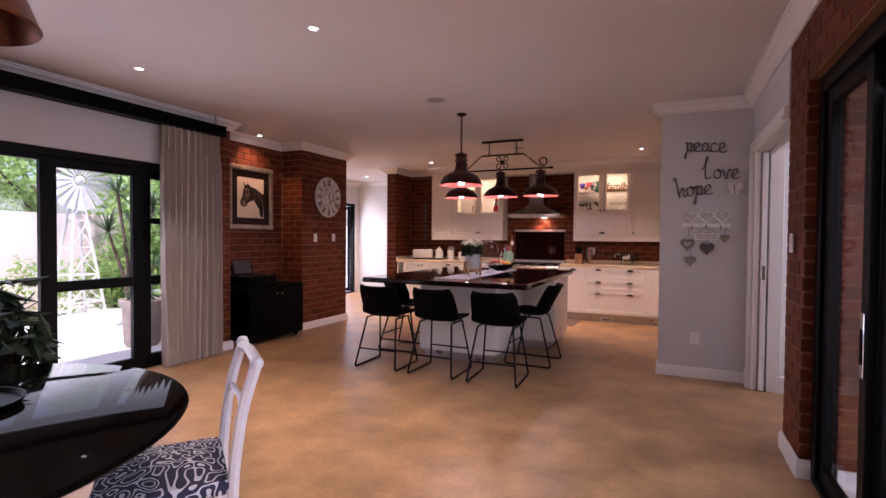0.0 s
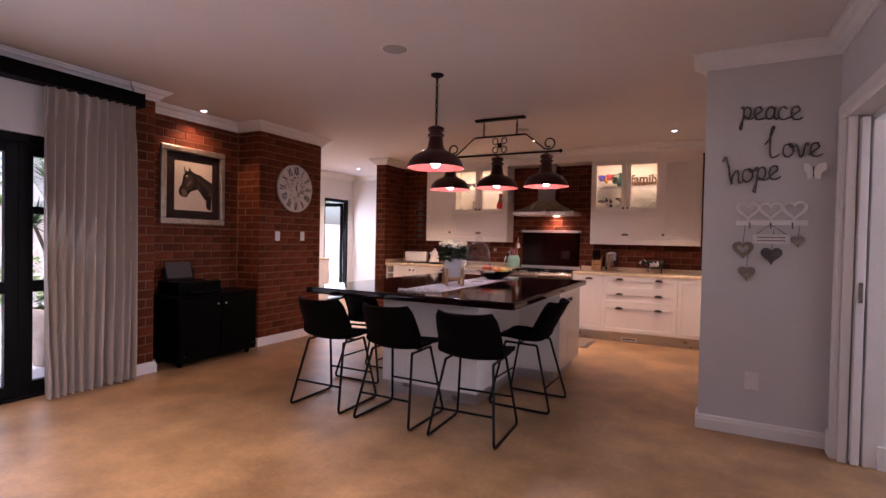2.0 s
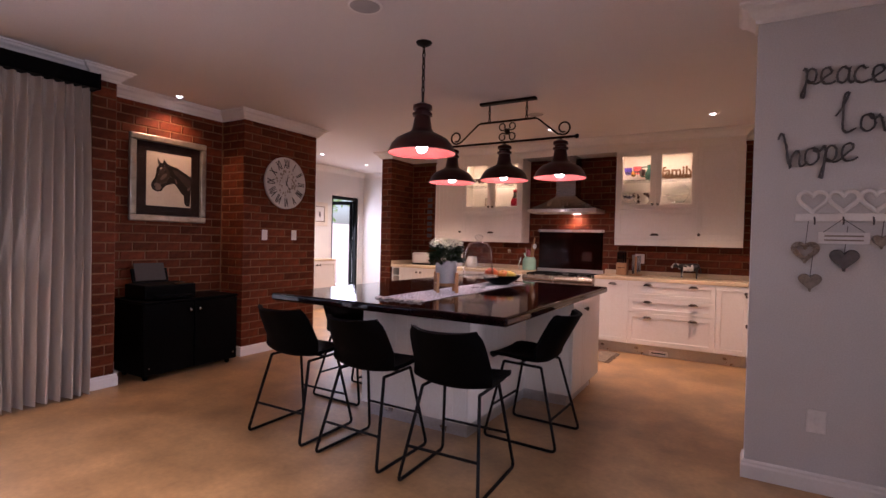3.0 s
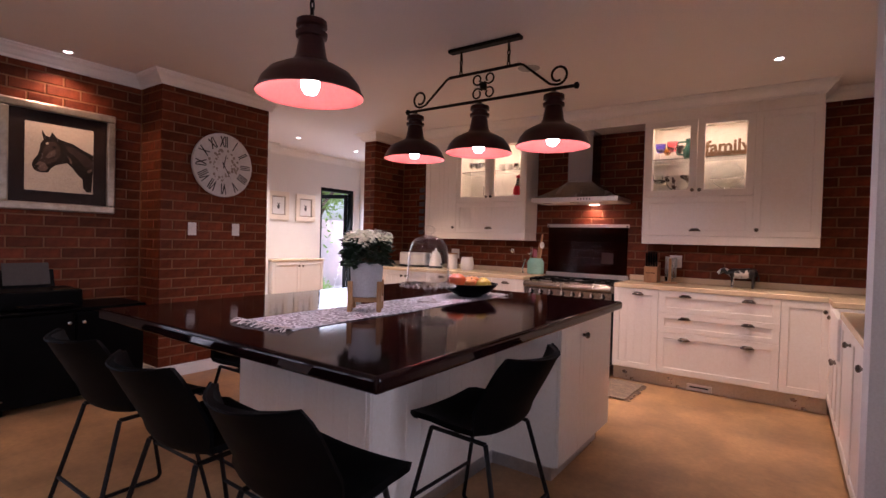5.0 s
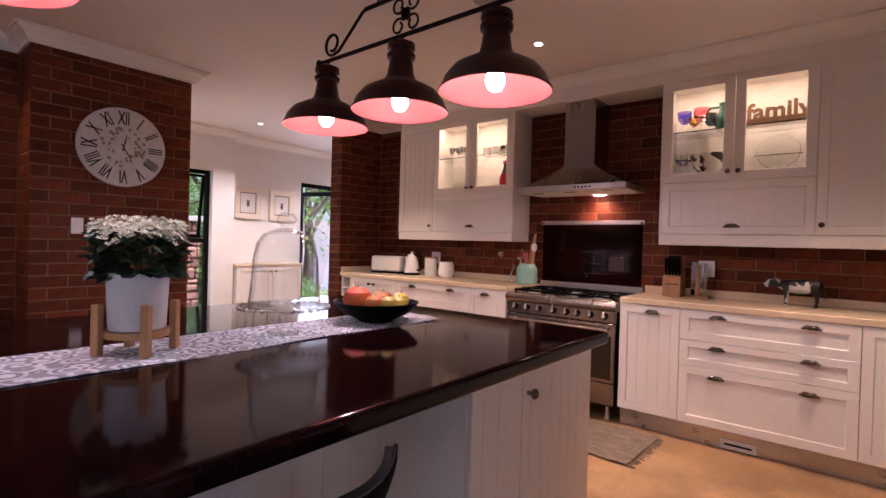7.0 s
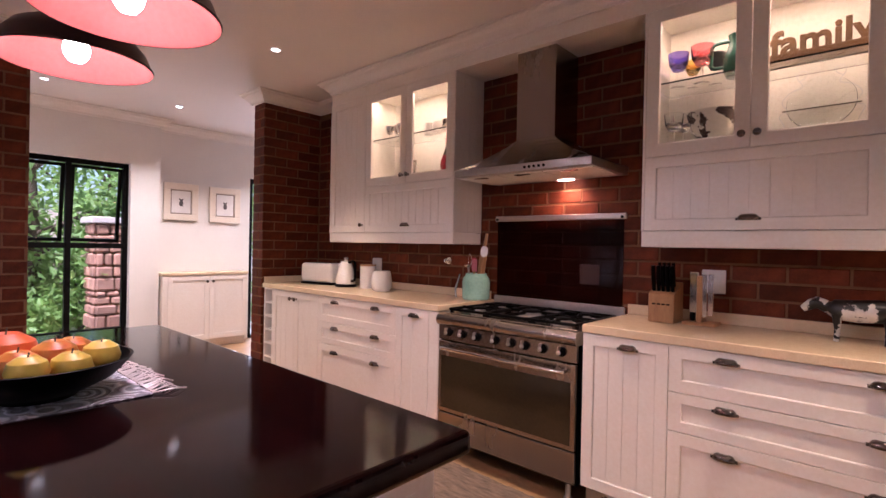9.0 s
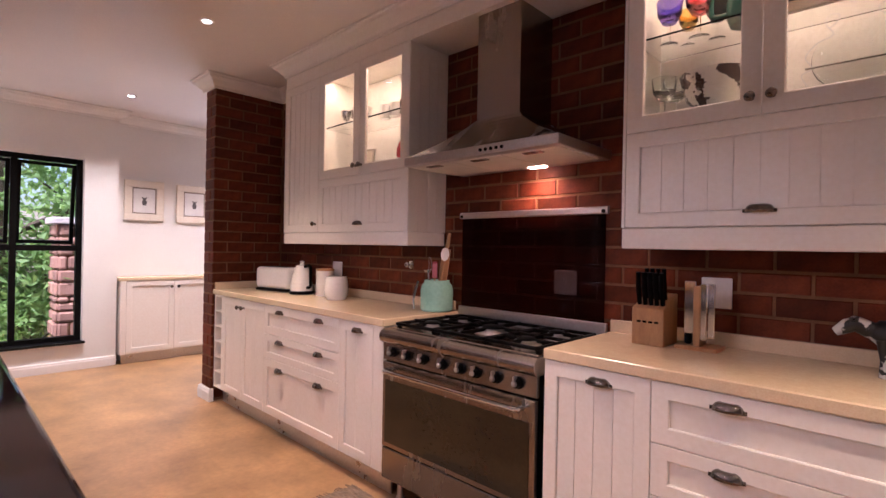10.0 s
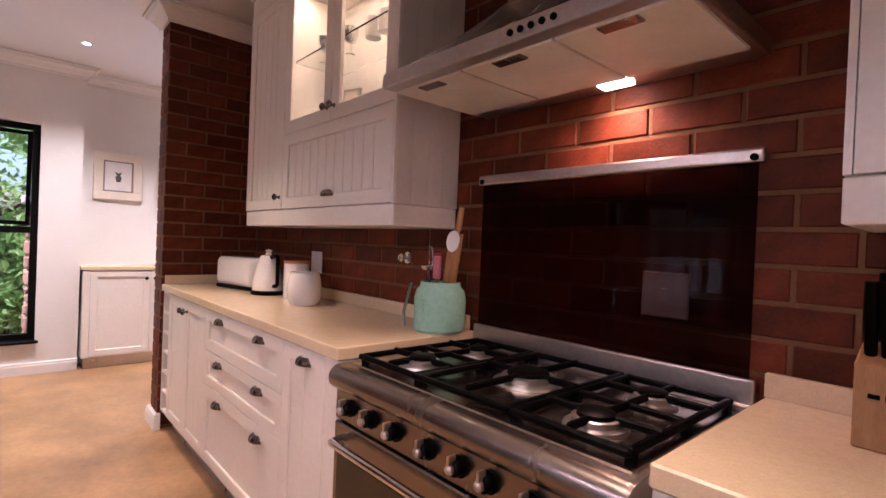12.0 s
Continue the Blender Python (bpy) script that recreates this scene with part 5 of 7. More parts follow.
# ---- nib wall: wire words, heart rack ----
STROKES = {
    "p": [(0.0, 0.62), (0.08, 0.72), (0.12, 0.4), (0.05, -0.45), (0.0, -0.5), (-0.04, -0.4), (0.1, 0.1), (0.15, 0.55), (0.3, 0.7), (0.45, 0.55), (0.42, 0.2), (0.25, 0.08), (0.15, 0.2), (0.4, 0.05), (0.55, 0.1)],
    "e": [(0.0, 0.1), (0.2, 0.32), (0.4, 0.5), (0.32, 0.7), (0.12, 0.62), (0.06, 0.3), (0.16, 0.06), (0.38, 0.04), (0.55, 0.14)],
    "a": [(0.42, 0.6), (0.22, 0.7), (0.05, 0.45), (0.08, 0.12), (0.26, 0.06), (0.4, 0.3), (0.44, 0.66), (0.42, 0.2), (0.5, 0.04), (0.6, 0.12)],
    "c": [(0.42, 0.58), (0.24, 0.7), (0.06, 0.45), (0.08, 0.14), (0.28, 0.03), (0.52, 0.14)],
    "l": [(-0.2, 0.7), (0.0, 1.0), (0.18, 1.5), (0.14, 1.62), (0.06, 1.4), (0.03, 0.6), (0.06, 0.12), (0.2, 0.03), (0.4, 0.15)],
    "o": [(0.3, 0.7), (0.08, 0.6), (0.05, 0.2), (0.25, 0.04), (0.46, 0.25), (0.42, 0.6), (0.28, 0.68), (0.4, 0.52), (0.6, 0.6)],
    "v": [(0.0, 0.66), (0.1, 0.5), (0.2, 0.06), (0.3, 0.1), (0.42, 0.68), (0.55, 0.6)],
    "h": [(-0.3, 1.2), (-0.22, 1.42), (-0.12, 1.3), (0.0, 0.7), (0.12, 0.0), (0.14, 0.35), (0.3, 0.66), (0.42, 0.5), (0.42, 0.12), (0.52, 0.03), (0.62, 0.12)],
}


def smooth_line(pts, steps=5):
    out = []
    p = [Vector((a, 0, c)) for a, c in pts]
    for i in range(len(p) - 1):
        a, b, c, d = p[max(i - 1, 0)], p[i], p[i + 1], p[min(i + 2, len(p) - 1)]
        for k in range(steps):
            t = k / steps
            out.append(0.5 * ((2 * b) + (c - a) * t + (2 * a - 5 * b + 4 * c - d) * t * t + (3 * b - a - 3 * c + d) * t ** 3))
    return out + [p[-1]]


def wire_word(word, x, z, size, slope, label):
    g = thing("wire_word", (x, 5.288, z), 0, label, "wall decor", "wire words")
    adv = 0.0
    for ch in word:
        pts = [(q.x * size + adv, 0, q.z * size + slope * (q.x * size + adv)) for q in smooth_line(STROKES[ch])]
        b = tube(pts, 0.0055, 6)
        wound, run = [], 0.0
        for k, p in enumerate(pts):
            run += math.dist(p, pts[k - 1]) if k else 0.0
            wound.append((p[0] + 0.006 * math.cos(run * 260), -0.004 + 0.006 * math.sin(run * 260), p[2] + 0.005 * math.sin(run * 260 + 1)))
        tube(wound, 0.0028, 5, bm=b)
        part("letter_" + ch, b, M["wire"], g, "", True)
        adv += size * 0.56
    return g


wire_word("peace", 0.13, 2.17, 0.125, -0.09, "twisted grey wire word reading peace on the wall")
wire_word("love", 0.30, 1.90, 0.130, -0.03, "twisted grey wire word reading love on the wall")
wire_word("hope", 0.07, 1.73, 0.135, 0.08, "twisted grey wire word reading hope on the wall")


def heart(cx, cz, s, n=40):
    out = []
    for i in range(n):
        t = 2 * math.pi * i / n
        out.append((cx + s * 16 * math.sin(t) ** 3 / 17, cz + s * (13 * math.cos(t) - 5 * math.cos(2 * t) - 2 * math.cos(3 * t) - math.cos(4 * t)) / 17))
    return out


def heart_rack():
    g = thing("heart_rack", (0, 5.30, 0), 0, "white wooden rack with three open hearts and hooks", "wall rack")
    part("rail", box(0.112, 0.528, -0.020, -0.002, 1.442, 1.484, bevel=0.005), M["trim"], g)
    for cx in (0.19, 0.32, 0.45):
        part("open_heart", tube([(x, -0.012, z) for x, z in heart(cx, 1.552, 0.066)], 0.0105, 8, closed=True), M["trim"], g, "", True)
    for cx in (0.20, 0.32, 0.44):
        part("hook", tube([(cx, -0.018, 1.465), (cx, -0.035, 1.445), (cx, -0.03, 1.425)], 0.004, 6), M["wire"], g, "", True)
    h = thing("hanging_plaque", (0, 5.30, 0), 0, "small white plaque on a string below the rack", "wall decor")
    part("board", box(0.22, 0.43, -0.02, -0.010, 1.325, 1.385, bevel=0.002), M["plastic_white"], h)
    part("string", tube([(0.24, -0.015, 1.385), (0.32, -0.02, 1.455), (0.41, -0.015, 1.385)], 0.002, 5), M["wire"], h)
    for k in range(2):
        part("text_bar", box(0.245, 0.405, -0.0215, -0.02, 1.362 - k * 0.022, 1.370 - k * 0.022), M["wicker"], h)
    for cx, cz, s, lab in ((0.165, 1.285, 0.062, "grey wicker heart hanging from the rack"), (0.33, 1.25, 0.066, "dark wire heart hanging from the rack"), (0.19, 1.125, 0.055, "small grey wicker heart hanging below another"), (0.475, 1.345, 0.04, "small pale heart with a ribbon on the rack")):
        o = thing("hanging_heart", (0, 5.30, 0), 0, lab, "wall decor", "hanging hearts")
        b = prism(heart(cx, cz, s), -0.026, -0.006)
        bmesh.ops.bevel(b, geom=list(b.edges), offset=0.004, segments=1, affect="EDGES")
        if s == 0.062:
            b.free()
            b = bmesh.new()
            for k in range(3):
                tube([(x, -0.014 - 0.006 * math.sin(2.1 * i + 2 * k), z) for i, (x, z) in enumerate(heart(cx, cz, s * (0.98 - 0.13 * k)))], 0.0075, 6, bm=b, closed=True)
        part("heart_body", b, M["wire"] if s > 0.065 else M["wicker"], o)
        part("cord", tube([(cx, -0.016, cz + s * 0.4), (cx + 0.01, -0.016, cz + s + 0.10)], 0.002, 5), M["wire"], o)


heart_rack()
bf = thing("butterfly_ornament", (0.545, 5.290, 1.795), 8, "small white butterfly ornament on the wall", "wall decor")
for s in (-1, 1):
    part("wing", turned(prism([(0, 0.005), (s * 0.026, 0.05), (s * 0.066, 0.058), (s * 0.072, 0.012), (s * 0.045, -0.008), (s * 0.04, -0.05), (s * 0.010, -0.038)], -0.004, 0.0), pose(0, 0, 0, 0, 0, -s * 25)), M["ceramic"], bf)
part("body", tube([(0, -0.004, -0.03), (0, -0.004, 0.035)], 0.004, 6), M["wire"], bf)

# ---- side room: prints and side cabinet ----


def framed_print(y, z, label):
    g = thing("framed_print", (-6.838, y, z), 90, label, "picture", "framed prints")
    w2, h2, f = 0.195, 0.22, 0.075
    for q in ((-w2, w2, h2 - f, h2), (-w2, w2, -h2, -h2 + f), (-w2, -w2 + f, -h2 + f, h2 - f), (w2 - f, w2, -h2 + f, h2 - f)):
        part("frame_side", box(q[0], q[1], -0.03, 0, q[2], q[3], bevel=0.004), M["frame_wood"], g)
    part("inner_bead", box(-w2 + f, w2 - f, -0.016, -0.004, -h2 + f, h2 - f), M["wicker"], g)
    part("sheet", box(-w2 + f + 0.014, w2 - f - 0.014, -0.018, -0.016, -h2 + f + 0.014, h2 - f - 0.014), M["plastic_white"], g)
    part("printed_vase", prism([(-0.016, -0.05), (0.016, -0.05), (0.026, -0.01), (0.014, 0.012), (0.03, 0.045), (0, 0.03), (-0.03, 0.045), (-0.014, 0.012), (-0.026, -0.01)], -0.0195, -0.018), M["wire"], g)


framed_print(8.24, 1.74, "pale wooden framed small botanical print")
framed_print(8.765, 1.735, "pale wooden framed small grey print")


def side_cabinet():
    g = thing("side_cabinet", (-6.585, 7.97, 0), 90, "low white two-door side cabinet under the prints", "cabinet")
    w = 0.98
    part("body", box(0, w, 0.001, 0.24, 0.10, 0.875), M["cabinet"], g)
    part("plinth", box(0.02, w, 0.03, 0.04, 0, 0.10), M["plinth"], g)
    part("top", box(-0.02, w + 0.01, -0.025, 0.245, 0.875, 0.91, bevel=0.004), M["counter"], g, "cream stone top")
    part("end_post", box(0, 0.05, -0.02, 0, 0.10, 0.875, bevel=0.003), M["cabinet"], g)
    front(g, 0.05, 0.515, 0.11, 0.87, [("knob", 0.43, 0.69)], grooves=False)
    front(g, 0.515, w, 0.11, 0.87, [("knob", 0.035, 0.69)], grooves=False)


side_cabinet()

# ---- dining side ----


def dining_table():
    g = thing("dining_table", (-2.10, 0.56, 0), 0, "round black polished dining table on a pedestal", "table")
    r = 0.855
    part("tabletop", lathe([(0, 0.705), (r - 0.05, 0.705), (r - 0.02, 0.712), (r - 0.004, 0.722), (r, 0.73), (r - 0.004, 0.737), (r - 0.012, 0.74), (0, 0.74)], 72), M["table_top"], g, "glossy black round top", True)
    part("pedestal", lathe([(0.0, 0.06), (0.10, 0.06), (0.12, 0.10), (0.07, 0.2), (0.06, 0.35), (0.09, 0.5), (0.07, 0.6), (0.14, 0.69), (0.3, 0.705), (0, 0.705)], 28), M["black"], g, "", True)
    for k in range(4):
        a = math.radians(45 + 90 * k)
        part("foot", tube([(0.08 * math.cos(a), 0.08 * math.sin(a), 0.10), (0.28 * math.cos(a), 0.28 * math.sin(a), 0.06), (0.42 * math.cos(a), 0.42 * math.sin(a), 0.028)], [0.045, 0.035, 0.028], 10), M["black"], g, "", True)
    t = thing("serving_tray", (-2.13, 0.80, 0.741), 0, "round dark tray on the dining table", "tray")
    part("dish", lathe([(0, 0), (0.16, 0), (0.175, 0.012), (0.18, 0.024), (0.174, 0.024), (0.165, 0.010), (0, 0.008)], 40), M["black"], t, "", True)


dining_table()


def dining_chair():
    g = thing("dining_chair", (-1.70, 1.24, 0), 143, "white painted dining chair with a labyrinth-patterned seat", "chair")
    # local: front towards +y
    b = box(-0.225, 0.225, -0.20, 0.23, 0.40, 0.455, bevel=0.02, seg=3)
    for v in b.verts:
        if v.co.z > 0.44:
            v.co.z += 0.02 * (1 - (v.co.x / 0.23) ** 2) * (1 - ((v.co.y - 0.015) / 0.23) ** 2)
    bmesh.ops.subdivide_edges(b, edges=list(b.edges), cuts=2, use_grid_fill=True)
    for v in b.verts:
        if v.co.z > 0.45:
            v.co.z = 0.455 + 0.028 * max(0, 1 - (v.co.x / 0.23) ** 2) * max(0, 1 - ((v.co.y - 0.015) / 0.23) ** 2)
    part("seat", b, M["maze"], g, "cushion with a dark blue and white maze pattern", True)
    part("apron", box(-0.215, 0.215, -0.19, 0.22, 0.345, 0.402, bevel=0.004), M["white_paint"], g)
    for s in (-1, 1):
        part("back_post", tube(rounded([(s * 0.20, -0.215, 0.0), (s * 0.205, -0.205, 0.43), (s * 0.21, -0.24, 0.70), (s * 0.215, -0.29, 0.865)], 0.2), 0.021, 8), M["white_paint"], g, "", True)
        part("front_leg", tube([(s * 0.195, 0.195, 0.0), (s * 0.195, 0.195, 0.35)], [0.014, 0.022], 8), M["white_paint"], g, "", True)
        part("finial", lathe([(0, -0.02), (0.022, -0.012), (0.026, 0.004), (0.018, 0.02), (0, 0.026)], 14, (s * 0.215, -0.288, 0.86)), M["white_paint"], g, "", True)
    part("top_rail", tube([(-0.21, -0.285, 0.845), (-0.1, -0.30, 0.85), (0.1, -0.30, 0.85), (0.21, -0.285, 0.845)], 0.022, 8), M["white_paint"], g, "", True)
    part("mid_rail", tube([(-0.205, -0.243, 0.68), (0, -0.255, 0.685), (0.205, -0.243, 0.68)], 0.013, 8), M["white_paint"], g, "", True)


dining_chair()


def copper_pendant():
    x, y, z = -1.98, 0.72, 1.97
    g = thing("copper_pendant", (0, 0, 0), 0, "aged copper dome pendant hung over the dining table", "pendant lamp")
    part("ceiling_rose", lathe([(0, -0.03), (0.05, -0.012), (0.055, 0), (0, 0)], 24, (x, y, CEIL)), M["copper"], g, "", True)
    part("cord", tube([(x, y, CEIL - 0.02), (x, y, z + 0.28)], 0.005, 6), M["black"], g)
    part("shade", lathe([(0.235, 0.0), (0.24, 0.006), (0.232, 0.02), (0.205, 0.09), (0.15, 0.16), (0.07, 0.205), (0.05, 0.25), (0.03, 0.285), (0, 0.29)], 44, (x, y, z)), M["copper"], g, "", True)
    part("shade_lining", lathe([(0.232, 0.001), (0.198, 0.085), (0.144, 0.152), (0.06, 0.195), (0, 0.2)], 44, (x, y, z)), M["copper"], g, "", True)


copper_pendant()


def leaf_cloud(rng, centers, count, size, spread, droop=0.3, slim=0.45, bm=None):
    """Many small pointed leaves scattered round centres (x, y, z, radius)."""
    b = bm or bmesh.new()
    for _ in range(count):
        cx, cy, cz, r = centers[rng.randrange(len(centers))]
        while True:
            p = Vector((rng.uniform(-1, 1), rng.uniform(-1, 1), rng.uniform(-1, 1)))
            if p.length <= 1:
                break
        p = p * (0.55 + 0.45 * rng.random())
        c = Vector((cx, cy, cz)) + p * r * spread
        d = Vector((rng.uniform(-1, 1), rng.uniform(-1, 1), rng.uniform(-0.8, 0.5) - droop)).normalized()
        side = d.cross(Vector((rng.uniform(-1, 1), rng.uniform(-1, 1), 1))).normalized()
        L = size * rng.uniform(0.6, 1.3)
        n = d.cross(side) * L * 0.12
        v = [b.verts.new(c), b.verts.new(c + d * L * 0.45 + side * L * slim * 0.5 + n), b.verts.new(c + d * L), b.verts.new(c + d * L * 0.45 - side * L * slim * 0.5 + n)]
        b.faces.new(v)
    return b


def dining_plant():
    g = thing("potted_plant", (-3.28, 1.36, 0), 0, "leafy dark green houseplant in a pot on a stand", "plant")
    part("stand", lathe([(0, 0), (0.16, 0), (0.16, 0.02), (0.03, 0.04), (0.03, 0.46), (0.15, 0.48), (0.15, 0.5), (0, 0.5)], 24), M["black"], g, "", True)
    part("pot", lathe([(0, 0.5), (0.10, 0.5), (0.14, 0.62), (0.15, 0.72), (0.14, 0.72), (0.12, 0.68), (0, 0.68)], 28), M["black"], g, "", True)
    rng = random.Random(3)
    part("foliage", leaf_cloud(rng, [(0, 0, 0.92, 0.2), (0.08, 0.1, 0.86, 0.18), (-0.08, 0.05, 0.98, 0.16), (0.1, 0.16, 0.76, 0.1)], 150, 0.17, 1.0, 0.3, 0.36), M["leaf_dark"], g)
    for k in range(7):
        a = rng.uniform(0, 6.28)
        part("stem", tube([(0, 0, 0.66), (0.08 * math.cos(a), 0.08 * math.sin(a), 0.85), (0.2 * math.cos(a), 0.2 * math.sin(a), 1.0)], 0.005, 5), M["leaf_dark"], g)


dining_plant()

# ---- things on the island ----


def crochet_mat():
    """Pale lace: rings and dots, with grey gaps."""
    m = bpy.data.materials.new("lace_runner")
    m.use_nodes = True
    nt = m.node_tree
    bsdf = nt.nodes["Principled BSDF"]
    co = node(nt, "ShaderNodeTexCoord")
    vo = node(nt, "ShaderNodeTexVoronoi", Scale=15.0)
    nt.links.new(co.outputs["Object"], vo.inputs["Vector"])
    mul = node(nt, "ShaderNodeMath")
    mul.operation = "MULTIPLY"
    mul.inputs[1].default_value = 22.0
    nt.links.new(vo.outputs["Distance"], mul.inputs[0])
    sn = node(nt, "ShaderNodeMath")
    sn.operation = "SINE"
    nt.links.new(mul.outputs[0], sn.inputs[0])
    nz = node(nt, "ShaderNodeTexNoise", Scale=90.0, Detail=2.0)
    nt.links.new(co.outputs["Object"], nz.inputs["Vector"])
    add = node(nt, "ShaderNodeMath")
    nt.links.new(sn.outputs[0], add.inputs[0])
    nt.links.new(nz.outputs["Fac"], add.inputs[1])
    ramp = node(nt, "ShaderNodeValToRGB")
    ramp.color_ramp.elements[0].position, ramp.color_ramp.elements[1].position = 0.15, 0.75
    ramp.color_ramp.elements[0].color, ramp.color_ramp.elements[1].color = (0.36, 0.37, 0.42, 1), (0.80, 0.82, 0.88, 1)
    nt.links.new(add.outputs[0], ramp.inputs["Fac"])
    nt.links.new(ramp.outputs["Color"], bsdf.inputs["Base Color"])
    bp = node(nt, "ShaderNodeBump", Strength=0.8, Distance=0.004)
    nt.links.new(add.outputs[0], bp.inputs["Height"])
    nt.links.new(bp.outputs[0], bsdf.inputs["Normal"])
    bsdf.inputs["Roughness"].default_value = 0.9
    return m


M["lace"] = crochet_mat()


def runner():
    g = thing("table_runner", (-2.03, 5.53, TOP), 0, "white lace table runner with frayed ends on the island", "table runner")
    rng = random.Random(11)
    nx, ny = 12, 60
    b = bmesh.new()
    rows = []
    for j in range(ny + 1):
        y = -0.86 + 1.72 * j / ny
        rows.append([b.verts.new((-0.175 + 0.35 * i / nx + 0.004 * math.sin(7 * y + i * 0.2), y + 0.008 * math.sin(i * 1.9) * (abs(j - ny / 2) > ny / 2 - 1), 0.004 + 0.0015 * math.sin(9 * y + i))) for i in range(nx + 1)])
    for r0, r1 in zip(rows, rows[1:]):
        for i in range(nx):
            b.faces.new((r0[i], r0[i + 1], r1[i + 1], r1[i]))
    bmesh.ops.recalc_face_normals(b, faces=b.faces)
    bmesh.ops.solidify(b, geom=list(b.faces), thickness=0.0025)
    part("cloth", b, M["lace"], g, "white lace cloth")
    for end in (-1, 1):
        fb = bmesh.new()
        for k in range(46):
            x = -0.175 + 0.35 * k / 45
            L = rng.uniform(0.03, 0.075)
            tube([(x, end * 0.855, 0.006), (x + rng.uniform(-0.015, 0.015), end * (0.86 + L * 0.6), 0.008 + rng.uniform(0, 0.01)), (x + rng.uniform(-0.025, 0.025), end * (0.86 + L), 0.003)], 0.0022, 4, bm=fb)
        part("fringe", fb, M["ceramic"], g, "frayed white fringe")


runner()


def planter():
    g = thing("flower_planter", (-2.03, 5.25, TOP + 0.006), 38, "white flowering kalanchoe in a pale pot on a wooden stand", "plant")
    for sx in (-1, 1):
        for sy in (-1, 1):
            part("stand_leg", box(sx * 0.084 - 0.014, sx * 0.084 + 0.014, sy * 0.084 - 0.014, sy * 0.084 + 0.014, 0, 0.155, bevel=0.003), M["wood"], g, "light wooden leg")
    part("stand_bar", turned(box(-0.12, 0.12, -0.010, 0.010, 0.05, 0.072, bevel=0.002), pose(0, 0, 0, 0, 0, 45)), M["wood"], g)
    part("stand_bar", turned(box(-0.010, 0.010, -0.12, 0.12, 0.0495, 0.0715, bevel=0.002), pose(0, 0, 0, 0, 0, 45)), M["wood"], g)
    pot = lathe([(0, 0.073), (0.084, 0.073), (0.089, 0.080), (0.097, 0.240), (0.097, 0.246), (0.091, 0.246), (0.089, 0.228), (0, 0.226)], 40)
    part("pot", pot, M["concrete"], g, "smooth pale round pot", True)
    part("stand_ring", lathe([(0.072, 0.050), (0.100, 0.050), (0.100, 0.071), (0.072, 0.071), (0.072, 0.050)], 40), M["wood"], g, "light wooden ring", True)
    rng = random.Random(21)
    lb = bmesh.new()
    for k in range(260):
        a = rng.uniform(0, 6.28)
        r = 0.125 * math.sqrt(rng.random())
        z = rng.uniform(0.245, 0.375) - r * 0.2
        c = Vector((r * math.cos(a), r * math.sin(a), z))
        d = Vector((math.cos(a + rng.uniform(-0.7, 0.7)), math.sin(a + rng.uniform(-0.7, 0.7)), rng.uniform(-0.3, 0.6))).normalized()
        s = d.cross(Vector((0, 0, 1))).normalized()
        L, w = rng.uniform(0.04, 0.07), rng.uniform(0.018, 0.028)
        up = s.cross(d) * 0.01
        v = [lb.verts.new(c + q) for q in (Vector(), d * L * 0.35 + s * w + up, d * L * 0.75 + s * w * 0.8, d * L - up, d * L * 0.75 - s * w * 0.8, d * L * 0.35 - s * w + up)]
        m = lb.verts.new(c + d * L * 0.5 - up * 0.6)
        for i in range(6):
            lb.faces.new((v[i], v[(i + 1) % 6], m))
    part("leaves", lb, M["leaf_dark"], g, "dark glossy green leaves")
    fb = bmesh.new()
    for k in range(760):
        a = rng.uniform(0, 6.28)
        r = 0.15 * math.sqrt(rng.random())
        z = 0.405 - 1.4 * r * r + rng.uniform(-0.032, 0.014) + 0.012 * math.sin(5 * a) * r / 0.15
        c = Vector((r * math.cos(a), r * math.sin(a), z))
        R = rng.uniform(0.007, 0.011)
        tilt = Vector((rng.uniform(-0.5, 0.5) + c.x * 3, rng.uniform(-0.5, 0.5) + c.y * 3, 1)).normalized()
        s = tilt.cross(Vector((1, 0, 0))).normalized()
        t = tilt.cross(s)
        for p in range(5):
            q = 2 * math.pi * p / 5
            e0 = s * math.cos(q - 0.5) + t * math.sin(q - 0.5)
            e1 = s * math.cos(q) + t * math.sin(q)
            e2 = s * math.cos(q + 0.5) + t * math.sin(q + 0.5)
            fb.faces.new([fb.verts.new(c), fb.verts.new(c + e0 * R * 0.8 + tilt * 0.003), fb.verts.new(c + e1 * R * 1.25 + tilt * 0.004), fb.verts.new(c + e2 * R * 0.8 + tilt * 0.003)])
    part("blossoms", fb, M["petal"], g, "dense white blossoms")
    for k in range(14):
        a = rng.uniform(0, 6.28)
        r = rng.uniform(0.03, 0.12)
        part("stem", tube([(r * 0.4 * math.cos(a), r * 0.4 * math.sin(a), 0.22), (r * math.cos(a), r * math.sin(a), 0.38)], 0.003, 5), M["leaf"], g)
    g.scale = (0.85, 0.85, 0.97)


planter()


M["dome_glass"] = pane_mat("dome_glass", (0.965, 0.97, 0.975), 0.03, 1.0)


